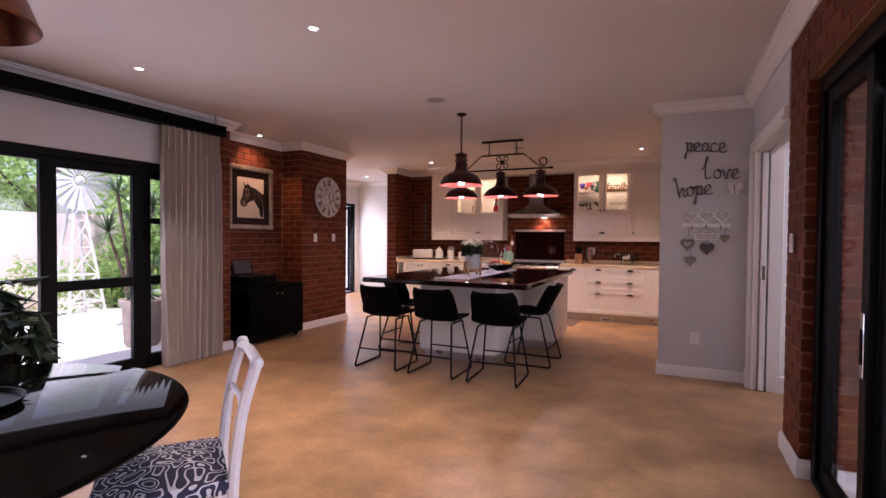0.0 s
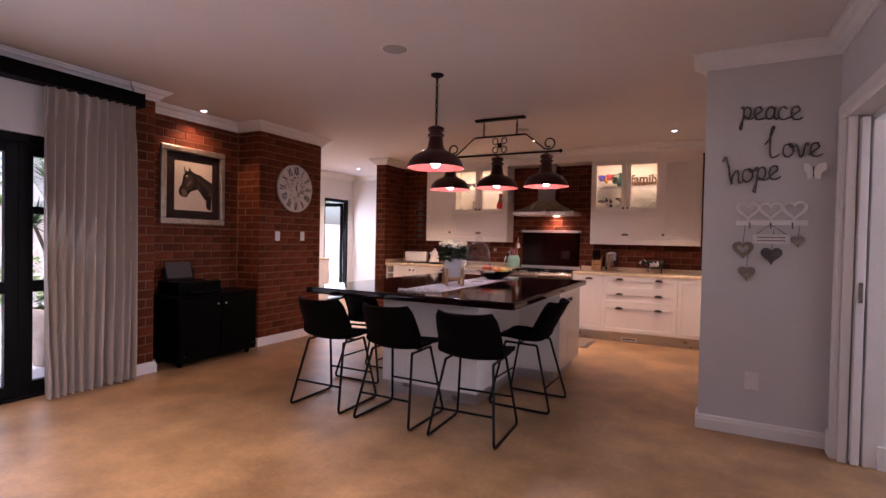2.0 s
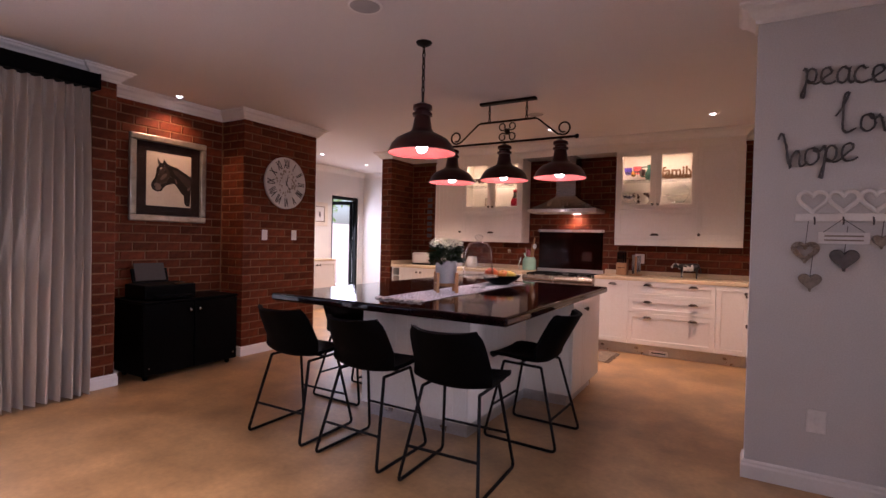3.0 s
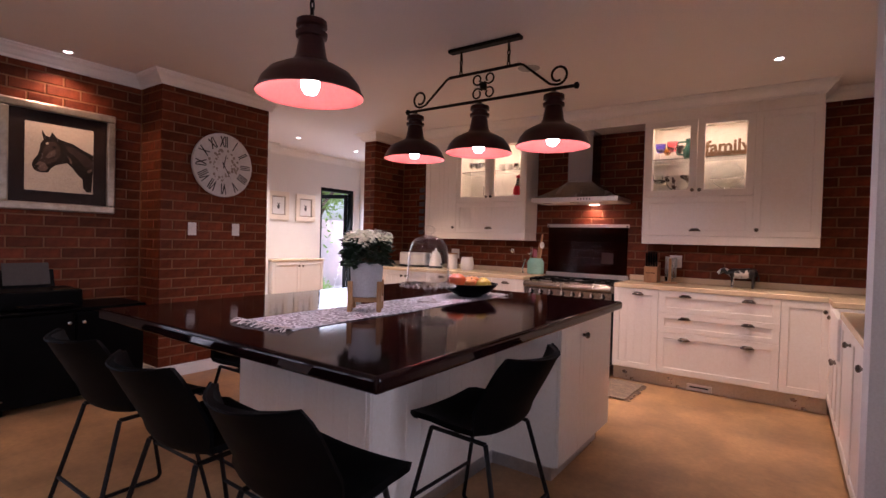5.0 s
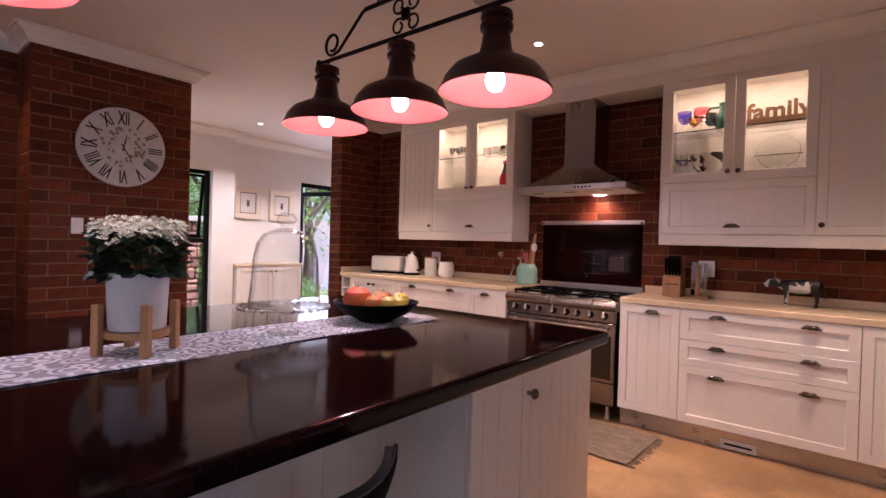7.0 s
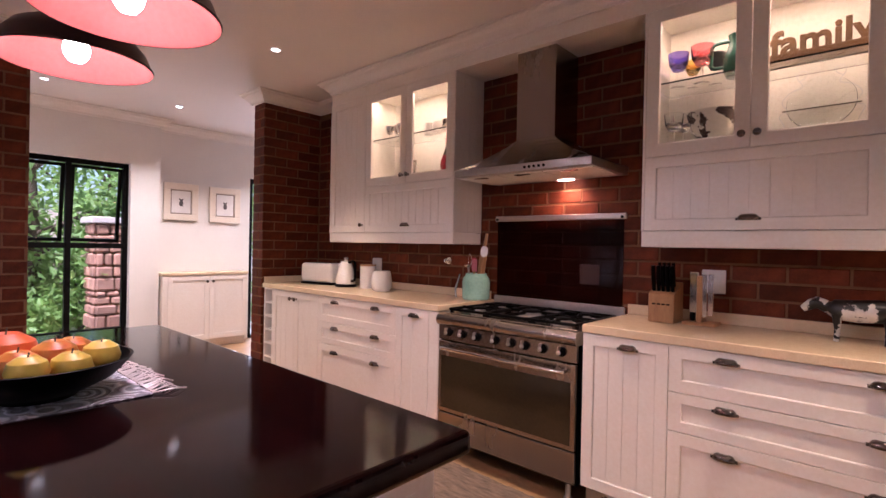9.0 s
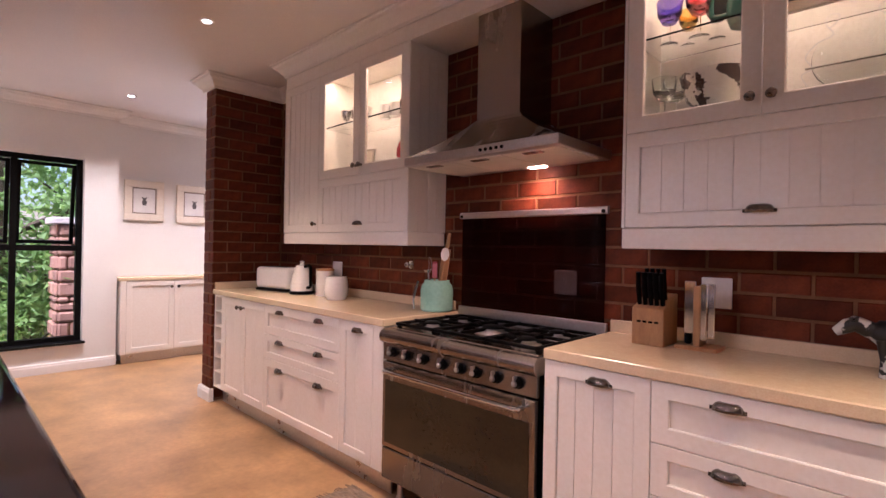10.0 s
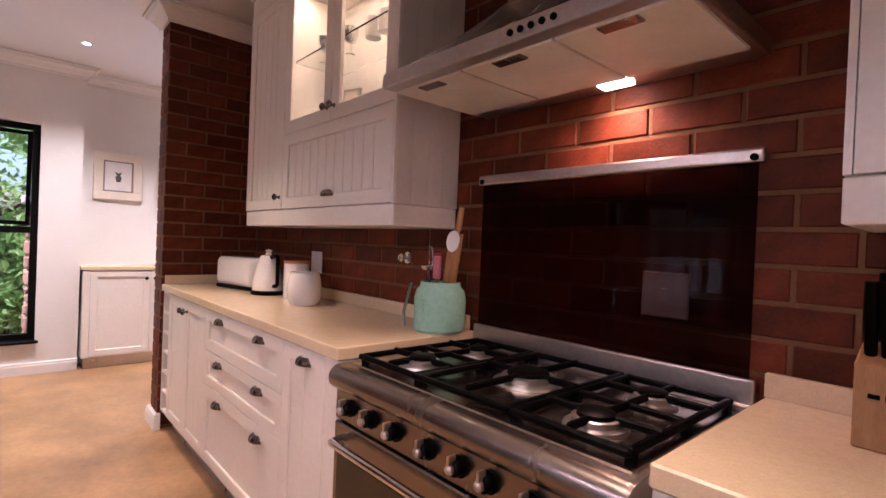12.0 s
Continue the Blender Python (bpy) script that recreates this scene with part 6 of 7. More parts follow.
def cake_dome():
    g = thing("cake_stand", (-2.0, 5.73, TOP + 0.006), 0, "clear glass cake stand with a tall glass dome", "cake stand")
    plate = [(0.0, 0.0), (0.075, 0.0), (0.078, 0.006), (0.04, 0.02), (0.018, 0.045), (0.022, 0.07), (0.05, 0.092), (0.175, 0.098), (0.195, 0.092), (0.2, 0.098), (0.196, 0.106), (0.05, 0.108), (0, 0.108)]
    plate = [(r * 0.8, z) for r, z in plate]
    b = lathe(plate, 48)
    for v in b.verts:
        r = math.hypot(v.co.x, v.co.y)
        if r > 0.14:
            a = math.atan2(v.co.y, v.co.x)
            v.co.z += 0.006 * math.cos(16 * a)
    part("footed_plate", b, M["thin_glass"], g, "scalloped glass plate", True)
    for k in range(30):
        a = math.tau * k / 30
        part("rim_bead", turned(lathe([(0, -0.008), (0.006, -0.0055), (0.0085, 0), (0.006, 0.0055), (0, 0.008)], 8), pose(0.160 * math.cos(a), 0.160 * math.sin(a), 0.099)), M["glass"], g, "", True)
    outer = [(0.157, 0.112), (0.150, 0.14), (0.145, 0.20), (0.138, 0.29), (0.124, 0.352), (0.095, 0.388), (0.05, 0.405), (0.022, 0.41), (0.018, 0.42), (0.034, 0.432), (0.038, 0.448), (0.03, 0.464), (0.012, 0.472), (0.0, 0.473)]
    inner = [(0.0, 0.404), (0.05, 0.400), (0.092, 0.384), (0.120, 0.35), (0.134, 0.289), (0.141, 0.20), (0.146, 0.14), (0.153, 0.112), (0.157, 0.112)]
    part("dome", lathe([(r * (0.84 if z < 0.406 else 0.95), 0.112 + (z - 0.112) * 0.93) for r, z in outer + inner], 48), M["dome_glass"], g, "clear glass dome with a knob", True)


cake_dome()


def fruit_bowl():
    g = thing("fruit_bowl", (-2.0, 6.19, TOP + 0.006), 0, "shallow black fruit bowl on the runner", "bowl")
    part("dish", lathe([(0, 0.0), (0.075, 0.0), (0.085, 0.010), (0.10, 0.016), (0.150, 0.042), (0.180, 0.074), (0.188, 0.086), (0.181, 0.087), (0.143, 0.05), (0.08, 0.024), (0, 0.018)], 44), M["black"], g, "", True)
    red = mat("red_apple_skin", (0.46, 0.035, 0.02), (0.66, 0.36, 0.06), rough=0.3, scale=9, bump=0.01)
    yel = mat("yellow_apple_skin", (0.72, 0.50, 0.06), (0.66, 0.50, 0.10), rough=0.35, scale=9, bump=0.01)
    peach = mat("orange_fruit_skin", (0.72, 0.17, 0.03), (0.62, 0.09, 0.03), rough=0.4, scale=7, bump=0.02)
    for x, y, z, r, m, lab in ((-0.068, -0.05, 0.088, 0.066, peach, "large orange and red mango"), (0.012, 0.028, 0.086, 0.050, red, "red apple"), (0.038, -0.042, 0.078, 0.046, red, "red and yellow apple"), (0.092, 0.045, 0.075, 0.043, yel, "yellow apple"), (0.115, -0.035, 0.084, 0.040, yel, "small yellow apple"), (0.035, 0.115, 0.084, 0.042, yel, "yellow apple"), (-0.05, 0.075, 0.082, 0.046, red, "red apple")):
        o = thing("fruit", (-2.0 + x, 6.19 + y, TOP + 0.006 + z - r * 0.9), 0, lab + " in the black fruit bowl", "fruit", "fruit in the bowl")
        prof = [(0, r * 0.12), (r * 0.35, 0), (r * 0.8, r * 0.35), (r, r * 0.9), (r * 0.85, r * 1.45), (r * 0.4, r * 1.75), (r * 0.1, r * 1.66), (0, r * 1.6)]
        part("flesh", lathe(prof, 22), m, o, "", True)
        part("stalk", tube([(0, 0, r * 1.6), (0.003, 0.002, r * 1.95)], 0.0018, 5), M["bark"], o)


fruit_bowl()

# ---- things on the kitchen worktops ----


def toaster():
    g = thing("toaster", (-4.32, 8.56, CT), 12, "white retro four-slice toaster with chrome lever", "toaster")
    b = box(-0.21, 0.17, -0.09, 0.09, 0.018, 0.19, bevel=0.032, seg=4)
    part("housing", b, M["ceramic"], g, "glossy white rounded housing", True)
    part("base", box(-0.205, 0.165, -0.085, 0.085, 0.0, 0.022, bevel=0.004), M["black"], g, "black base")
    for yy in (-0.035, 0.035):
        part("slot", box(-0.16, 0.12, yy - 0.012, yy + 0.012, 0.186, 0.192), M["black"], g)
    part("control_plate", box(-0.213, -0.208, -0.03, 0.03, 0.06, 0.15), M["chrome"], g)
    for zz in (0.075, 0.105, 0.135):
        part("button", box(-0.218, -0.212, -0.014, 0.014, zz - 0.008, zz + 0.008, bevel=0.002), M["black"], g)
    part("lever", tube([(-0.21, 0, 0.165), (-0.24, 0, 0.168)], 0.009, 8), M["chrome"], g, "", True)


def kettle():
    g = thing("kettle", (-3.99, 8.55, CT), 0, "white cone-shaped electric kettle with a black handle", "kettle")
    part("base", lathe([(0, 0), (0.088, 0), (0.09, 0.018), (0.08, 0.024), (0, 0.024)], 30), M["black"], g, "black power base", True)
    part("body", lathe([(0.082, 0.024), (0.084, 0.04), (0.078, 0.09), (0.06, 0.165), (0.046, 0.205), (0.04, 0.215), (0, 0.22)], 34), M["ceramic"], g, "white enamelled cone body", True)
    part("lid_knob", lathe([(0, 0.218), (0.018, 0.22), (0.012, 0.232), (0.02, 0.244), (0, 0.252)], 18), M["ceramic"], g, "", True)
    part("handle", tube(rounded([(0.035, 0, 0.205), (0.122, 0, 0.222), (0.128, 0, 0.055), (0.07, 0, 0.05)], 0.03), 0.011, 8), M["black"], g, "black curved handle", True)
    part("spout", tube([(-0.06, 0, 0.14), (-0.095, 0, 0.185)], [0.02, 0.012], 10), M["ceramic"], g, "", True)


def canister(x, y, r, h, lab):
    g = thing("canister", (x, y, CT), 0, lab, "canister", "white canisters")
    if h > 0.16:
        part("body", lathe([(0, 0), (r, 0), (r, h), (r - 0.004, h), (0, h - 0.004)], 34), M["ceramic"], g, "", True)
        part("lid", lathe([(0, h - 0.002), (r + 0.001, h - 0.002), (r + 0.001, h + 0.012), (0, h + 0.014)], 34), M["wood"], g, "wooden lid", True)
    else:
        part("body", lathe([(0, 0), (r * 0.75, 0), (r * 0.98, h * 0.2), (r, h * 0.5), (r * 0.92, h * 0.85), (r * 0.84, h), (r * 0.78, h), (0, h - 0.01)], 34), M["ceramic"], g, "", True)
        part("lid", lathe([(0, h - 0.004), (r * 0.82, h - 0.004), (r * 0.84, h + 0.008), (0, h + 0.010)], 34), M["ceramic"], g, "", True)


def utensil_jar():
    g = thing("utensil_jar", (-2.65, 8.65, CT), 0, "mint green stoneware jar holding kitchen utensils", "jar")
    part("body", lathe([(0, 0), (0.085, 0), (0.094, 0.01), (0.096, 0.12), (0.088, 0.15), (0.075, 0.165), (0.073, 0.18), (0.066, 0.18), (0.066, 0.16), (0.08, 0.14), (0.086, 0.02), (0, 0.014)], 40), M["mint"], g, "", True)
    for k in range(3):
        part("embossed_bar", box(-0.022, 0.022, -0.0975, -0.0925, 0.112 - k * 0.016, 0.119 - k * 0.016), M["mint"], g)
    pin = thing("rolling_pin", (-2.65, 8.65, CT), 0, "wooden rolling pin standing in the mint jar", "rolling pin")
    part("roller", tube([(0.012, 0.01, 0.03), (0.045, 0.03, 0.36)], 0.025, 14), M["wood"], pin, "", True)
    part("grip", tube([(0.045, 0.03, 0.36), (0.048, 0.032, 0.378), (0.058, 0.038, 0.455)], [0.008, 0.013, 0.010], 12), M["wood"], pin, "", True)
    red = mat("red_silicone", (0.42, 0.03, 0.05), rough=0.4, bump=0)
    pink = mat("pink_silicone", (0.62, 0.18, 0.22), rough=0.4, bump=0)
    for name, pts, r, m, lab in (("spatula", [(-0.01, -0.01, 0.03), (0.0, -0.02, 0.20)], 0.006, M["wood"], "pink silicone spatula in the mint jar"), ("spatula", [(-0.02, 0.0, 0.03), (-0.03, 0.01, 0.21)], 0.006, M["wood"], "red silicone spatula in the mint jar"), ("slotted_spoon", [(0.02, -0.02, 0.03), (0.075, -0.02, 0.30)], 0.006, M["wood"], "pale slotted spoon in the mint jar"), ("whisk", [(-0.03, -0.01, 0.03), (-0.055, -0.015, 0.22)], 0.006, M["chrome"], "steel utensil in the mint jar"), ("ladle", [(-0.04, 0.0, 0.03), (-0.075, 0.0, 0.22)], 0.005, M["chrome"], "steel ladle in the mint jar")):
        o = thing(name, (-2.65, 8.65, CT), 0, lab, "utensil", "utensils in the jar")
        part("handle", tube(pts, r, 8), m, o, "", True)
        e = Vector(pts[1])
        if name == "spatula":
            part("blade", box(e.x - 0.02, e.x + 0.02, e.y - 0.005, e.y + 0.005, e.z - 0.01, e.z + 0.075, bevel=0.004), pink if "pink" in lab else red, o)
        elif name == "slotted_spoon":
            part("bowl", turned(lathe([(0, -0.006), (0.018, -0.004), (0.026, 0.003), (0.02, 0.001), (0, -0.003)], 18), Matrix.Translation(e + Vector((0.006, 0, 0.03))) @ pose(0, 0, 0, 80, 0, 20) @ Matrix.Diagonal((1, 1.5, 1, 1))), M["ceramic"], o, "", True)
        elif name == "whisk":
            for a in range(4):
                q = math.pi * a / 4
                w = [(e.x + 0.022 * math.sin(math.pi * k / 8) * math.cos(q) * (1 if k < 9 else 1), e.y + 0.022 * math.sin(math.pi * k / 8) * math.sin(q), e.z + 0.09 * (1 - math.cos(math.pi * k / 8)) / 2) for k in range(9)]
                part("wire_loop", tube(w, 0.0016, 5), M["chrome"], o, "", True)
        else:
            part("cup", lathe([(0, -0.02), (0.02, -0.016), (0.03, 0), (0.028, 0), (0.018, -0.013), (0, -0.016)], 20, (e.x, e.y, e.z + 0.015)), M["chrome"], o, "", True)
    fl = thing("fish_slice", (-2.77, 8.60, CT), 0, "steel kitchen tongs leaning on the mint jar", "utensil")
    part("arm", tube([(0.0, -0.02, 0.004), (-0.015, -0.01, 0.06), (0.012, 0.0, 0.17)], 0.007, 8), M["chrome"], fl, "", True)


def knife_block():
    g = thing("knife_block", (-1.385, 8.62, CT), 0, "light wooden knife block with black handled knives", "knife block")
    side = [(-0.08, 0.0), (0.07, 0.0), (0.07, 0.20), (-0.08, 0.145)]
    b = bmesh.new()
    a = [b.verts.new((-0.062, y, z)) for y, z in side]
    c = [b.verts.new((0.062, y, z)) for y, z in side]
    b.faces.new(a)
    b.faces.new(c)
    for i in range(4):
        b.faces.new((a[i], a[(i + 1) % 4], c[(i + 1) % 4], c[i]))
    bmesh.ops.bevel(b, geom=list(b.edges), offset=0.003, segments=1, affect="EDGES")
    part("block", b, M["wood"], g)
    for k in range(5):
        x = -0.045 + k * 0.0225
        part("knife_handle", tube([(x, -0.045, 0.155), (x, -0.062, 0.22), (x, -0.068, 0.285)], [0.009, 0.011, 0.010], 8), M["black"], g, "black knife handle", True)
    for k in range(4):
        x = -0.034 + k * 0.0225
        part("slit", box(x - 0.008, x + 0.008, -0.0815, -0.0795, 0.088, 0.096), M["black"], g)
        part("knife_handle", tube([(x, 0.01, 0.175), (x, -0.004, 0.24), (x, -0.01, 0.30)], [0.009, 0.010, 0.009], 8), M["black"], g, "", True)


def knife_stand():
    g = thing("knife_stand", (-1.22, 8.63, CT), 0, "upright dark wooden magnetic stand with steel blades", "knife stand")
    part("foot", box(-0.075, 0.075, -0.06, 0.05, 0, 0.016, bevel=0.003), M["wood"], g)
    part("upright", box(-0.012, 0.012, -0.05, 0.04, 0.016, 0.24, bevel=0.003), M["wood"], g)
    for x, w, z0, z1 in ((-0.040, 0.040, 0.06, 0.258), (0.016, 0.022, 0.04, 0.250), (0.042, 0.024, 0.05, 0.252)):
        part("blade", box(x - 0.006, x - 0.006 + w, -0.042, -0.036, z0, z1, bevel=0.002), M["chrome"], g, "steel blade")
    part("grip", box(-0.045, -0.022, -0.04, -0.012, 0.02, 0.08, bevel=0.004), M["black"], g)


def cow():
    """A small standing animal figurine in one plain mesh."""
    m = mat("piebald_glaze", (0.62, 0.60, 0.57), (0.006, 0.0055, 0.0055), rough=0.35, scale=8, bump=0.02)
    m.node_tree.nodes["Color Ramp"].color_ramp.elements[0].position = 0.52
    m.node_tree.nodes["Color Ramp"].color_ramp.elements[1].position = 0.535
    b = tube([(-0.13, 0, 0.145), (-0.10, 0, 0.148), (-0.02, 0, 0.145), (0.06, 0, 0.15), (0.11, 0, 0.15), (0.13, 0, 0.14)], [0.02, 0.046, 0.052, 0.054, 0.048, 0.02], 16)
    tube([(-0.12, 0, 0.155), (-0.165, 0, 0.175), (-0.19, 0, 0.165), (-0.225, 0, 0.14)], [0.03, 0.028, 0.026, 0.015], 12, bm=b)
    for x in (-0.09, 0.095):
        for y in (-0.028, 0.028):
            tube([(x, y, 0.13), (x + 0.004, y, 0.06), (x, y, 0.0)], [0.022, 0.013, 0.012], 10, bm=b)
    for y in (-1, 1):
        tube([(-0.175, y * 0.02, 0.19), (-0.17, y * 0.05, 0.195)], [0.010, 0.004], 8, bm=b)
    tube([(0.13, 0, 0.15), (0.148, 0, 0.12), (0.146, 0, 0.07)], [0.006, 0.005, 0.008], 8, bm=b)
    ob = single("cow_figurine", turned(b, pose(-0.62, 8.60, CT, 0, 0, 2) @ Matrix.Diagonal((0.86, 0.9, 0.88, 1))), m, "black and white cow figurine standing on the worktop", "figurine", smooth=True)
    return ob


toaster()
kettle()
canister(-3.78, 8.62, 0.066, 0.185, "tall white canister with a wooden lid on the worktop")
canister(-3.50, 8.53, 0.082, 0.15, "rounded white ceramic canister on the worktop")
utensil_jar()
tap = thing("wall_hook", (-3.01, 8.775, 1.165), 0, "small round chrome hook on the brick above the worktop", "hook")
part("base", turned(lathe([(0, 0), (0.026, 0), (0.026, 0.006), (0.012, 0.010), (0, 0.010)], 22), pose(0, 0, 0, 90, 0, 0)), M["chrome"], tap, "", True)
part("ball", turned(lathe([(0, 0.009), (0.008, 0.010), (0.009, 0.024), (0.017, 0.032), (0.018, 0.042), (0.010, 0.052), (0, 0.054)], 20), pose(0, 0, 0, 90, 0, 0)), M["chrome"], tap, "", True)
knife_block()
knife_stand()
cow()

# ---- inside the glazed wall cabinets ----
ZLOW, ZSHELF = 1.7335 + 0.072, 1.732 + 0.369
lav = glass_mat("purple_glass", (0.30, 0.24, 0.80), 0.08)
ros = glass_mat("pink_glass", (0.90, 0.30, 0.33), 0.08)
amb = glass_mat("amber_glass", (0.92, 0.62, 0.16), 0.08)
grn = mat("green_glaze", (0.05, 0.16, 0.11), (0.03, 0.10, 0.08), rough=0.2, scale=7, bump=0.02)
redg = mat("red_glaze", (0.42, 0.02, 0.03), rough=0.15, bump=0)
sign_wood = mat("brown_sign_wood", (0.20, 0.10, 0.035), (0.13, 0.065, 0.025), rough=0.6, scale=10, bump=0.1)
spotted = mat("spotted_glaze", (0.70, 0.67, 0.60), (0.06, 0.035, 0.03), rough=0.2, scale=13, bump=0)
spotted.node_tree.nodes["Color Ramp"].color_ramp.elements[0].position = 0.47
spotted.node_tree.nodes["Color Ramp"].color_ramp.elements[1].position = 0.49


def goblet(x, y, z, m, lab, s=1.0):
    g = thing("goblet", (x, y, z), 0, lab, "glassware", "glassware in the wall cabinets")
    part("cup", lathe([(0.0, 0.055 * s), (0.02 * s, 0.06 * s), (0.034 * s, 0.085 * s), (0.038 * s, 0.125 * s), (0.035 * s, 0.125 * s), (0.03 * s, 0.088 * s), (0, 0.064 * s)], 22), m, g, "", True)
    part("stem", lathe([(0, 0), (0.026 * s, 0), (0.004 * s, 0.006 * s), (0.004 * s, 0.055 * s), (0, 0.056 * s)], 16), M["glass"], g, "clear foot", True)


def shelf_things():
    y = 8.60
    goblet(-1.345, y, ZSHELF, lav, "purple striped glass goblet on the cabinet shelf", 1.3)
    goblet(-1.29, y + 0.05, ZSHELF, amb, "amber glass goblet on the cabinet shelf", 1.0)
    goblet(-1.235, y, ZSHELF, ros, "pink striped glass goblet on the cabinet shelf", 1.4)
    goblet(-1.19, y + 0.06, ZSHELF, M["wire"], "grey striped glass goblet on the cabinet shelf", 1.15)
    j = thing("green_jug", (-1.085, y, ZSHELF), 0, "dark green glazed jug on the cabinet shelf", "jug")
    part("body", lathe([(0, 0), (0.045, 0), (0.058, 0.03), (0.06, 0.08), (0.04, 0.13), (0.032, 0.16), (0.04, 0.19), (0.036, 0.19), (0.028, 0.16), (0, 0.15)], 28), grn, j, "", True)
    part("handle", tube(rounded([(-0.03, 0, 0.168), (-0.11, 0, 0.17), (-0.11, 0, 0.05), (-0.055, 0, 0.05)], 0.045), 0.009, 8), grn, j, "", True)
    b = thing("spotted_bowl", (-1.18, y, ZLOW), 0, "white bowl with large dark spots in the cabinet", "bowl")
    part("dish", lathe([(0, 0), (0.05, 0), (0.095, 0.045), (0.118, 0.135), (0.113, 0.135), (0.09, 0.05), (0, 0.012)], 36), spotted, b, "", True)
    for x in (-1.36, -1.33):
        goblet(x, y + 0.04 * (x + 1.36) / 0.03, ZLOW, M["glass"], "clear wine glass in the wall cabinet", 1.25)
    s = thing("family_sign", (-0.775, y, ZSHELF), 0, "brown cut-out wooden sign reading family", "sign")
    part("letters", turned(text_mesh("family", 0.155, 0.008, 0.004), pose(0, 0, 0.095, 90, 0, 0)), sign_wood, s, "cut-out wooden word")
    part("base_board", box(-0.19, 0.19, -0.012, 0.012, 0.0, 0.055, bevel=0.003), sign_wood, s)
    p = thing("glass_platter", (-0.775, y + 0.10, ZLOW), 0, "pale glass platter on a scrolled wire stand", "platter")
    part("plate", turned(lathe([(0, 0), (0.09, 0.004), (0.125, 0.018), (0.123, 0.022), (0.088, 0.009), (0, 0.005)], 40), pose(0, 0.0, 0.13, 78, 0, 0)), M["glass"], p, "", True)
    for sx in (-1, 1):
        pts = smooth_line([(sx * 0.075, 0.235), (sx * 0.055, 0.25), (sx * 0.05, 0.272), (sx * 0.075, 0.278), (sx * 0.085, 0.25), (sx * 0.065, 0.21), (sx * 0.11, 0.19), (sx * 0.14, 0.15), (sx * 0.12, 0.11), (sx * 0.15, 0.09), (sx * 0.13, 0.04), (sx * 0.14, 0.0)])
        part("wire_scroll", tube([(q.x, -0.03, q.z) for q in pts], 0.0018, 6), M["galv"], p, "", True)
    part("wire_bar", tube([(-0.14, -0.03, 0.11), (0.14, -0.03, 0.11)], 0.003, 6), M["pewter"], p)
    # cabinet beside the brick pier
    for k in range(4):
        goblet(-3.52 + k * 0.065, y + 0.03 * (k % 2), ZSHELF, M["chrome"], "silver goblet on the cabinet shelf", 0.95)
    for k, mm in enumerate((M["ceramic"], M["ceramic"], spotted)):
        c = thing("mug", (-3.09 + k * 0.095, y, ZSHELF), 0, "small patterned mug on the cabinet shelf", "mug", "mugs on the shelf")
        part("cup", lathe([(0, 0), (0.034, 0), (0.036, 0.08), (0.032, 0.08), (0.03, 0.006), (0, 0.006)], 22), mm, c, "", True)
        part("handle", tube([(0.034, 0, 0.065), (0.055, 0, 0.055), (0.055, 0, 0.03), (0.035, 0, 0.02)], 0.005, 6), mm, c, "", True)
    r = thing("rooster_decanter", (-2.86, y - 0.02, ZLOW), 0, "red and grey glazed bird-shaped decanter", "decanter")
    part("belly", lathe([(0, 0), (0.05, 0), (0.062, 0.03), (0.06, 0.07), (0.045, 0.11), (0, 0.115)], 26), redg, r, "", True)
    part("neck", lathe([(0.046, 0.108), (0.035, 0.14), (0.025, 0.17), (0.024, 0.20), (0, 0.21)], 22), M["pewter"], r, "grey neck", True)
    part("comb", prism([(-0.03, 0.20), (0.03, 0.20), (0.035, 0.235), (0.015, 0.225), (0.005, 0.25), (-0.01, 0.228), (-0.03, 0.24)], -0.006, 0.006), redg, r, "red comb")
    f = thing("photo_frame", (-3.30, y + 0.02, ZLOW), 20, "small silver photo frame in the wall cabinet", "photo frame")
    part("border", turned(box(-0.05, 0.05, -0.006, 0.006, 0, 0.13, bevel=0.003), pose(0, 0, 0.002, -10, 0, 0)), M["silver_frame"], f)
    part("sheet", turned(box(-0.036, 0.036, -0.0075, -0.006, 0.016, 0.114), pose(0, 0, 0.002, -10, 0, 0)), M["paper"], f)


shelf_things()

# ---- floor ----


def rug():
    g = thing("kitchen_rug", (-2.05, 7.86, 0.0), -2, "worn grey-brown woven rag rug before the cooker", "rug")
    rng = random.Random(8)
    m = mat("rag_weave", (0.30, 0.22, 0.16), (0.13, 0.095, 0.075), rough=0.95, scale=10, fine=130, bump=0.6, stretch=(1, 5, 1))
    nx, ny = 70, 24
    b = bmesh.new()
    rows = [[b.verts.new((-0.72 + 1.44 * i / nx + rng.uniform(-0.004, 0.004), -0.28 + 0.56 * j / ny + rng.uniform(-0.004, 0.004), 0.007 + rng.uniform(0, 0.005))) for i in range(nx + 1)] for j in range(ny + 1)]
    for r0, r1 in zip(rows, rows[1:]):
        for i in range(nx):
            b.faces.new((r0[i], r0[i + 1], r1[i + 1], r1[i]))
    bmesh.ops.recalc_face_normals(b, faces=b.faces)
    bmesh.ops.solidify(b, geom=list(b.faces), thickness=0.006)
    part("weave", b, m, g)
    for end in (-1, 1):
        fb = bmesh.new()
        for k in range(40):
            y = -0.28 + 0.56 * k / 39
            tube([(end * 0.715, y, 0.007), (end * (0.74 + rng.uniform(0, 0.03)), y + rng.uniform(-0.012, 0.012), 0.004)], 0.003, 4, bm=fb)
        part("fringe", fb, m, g)


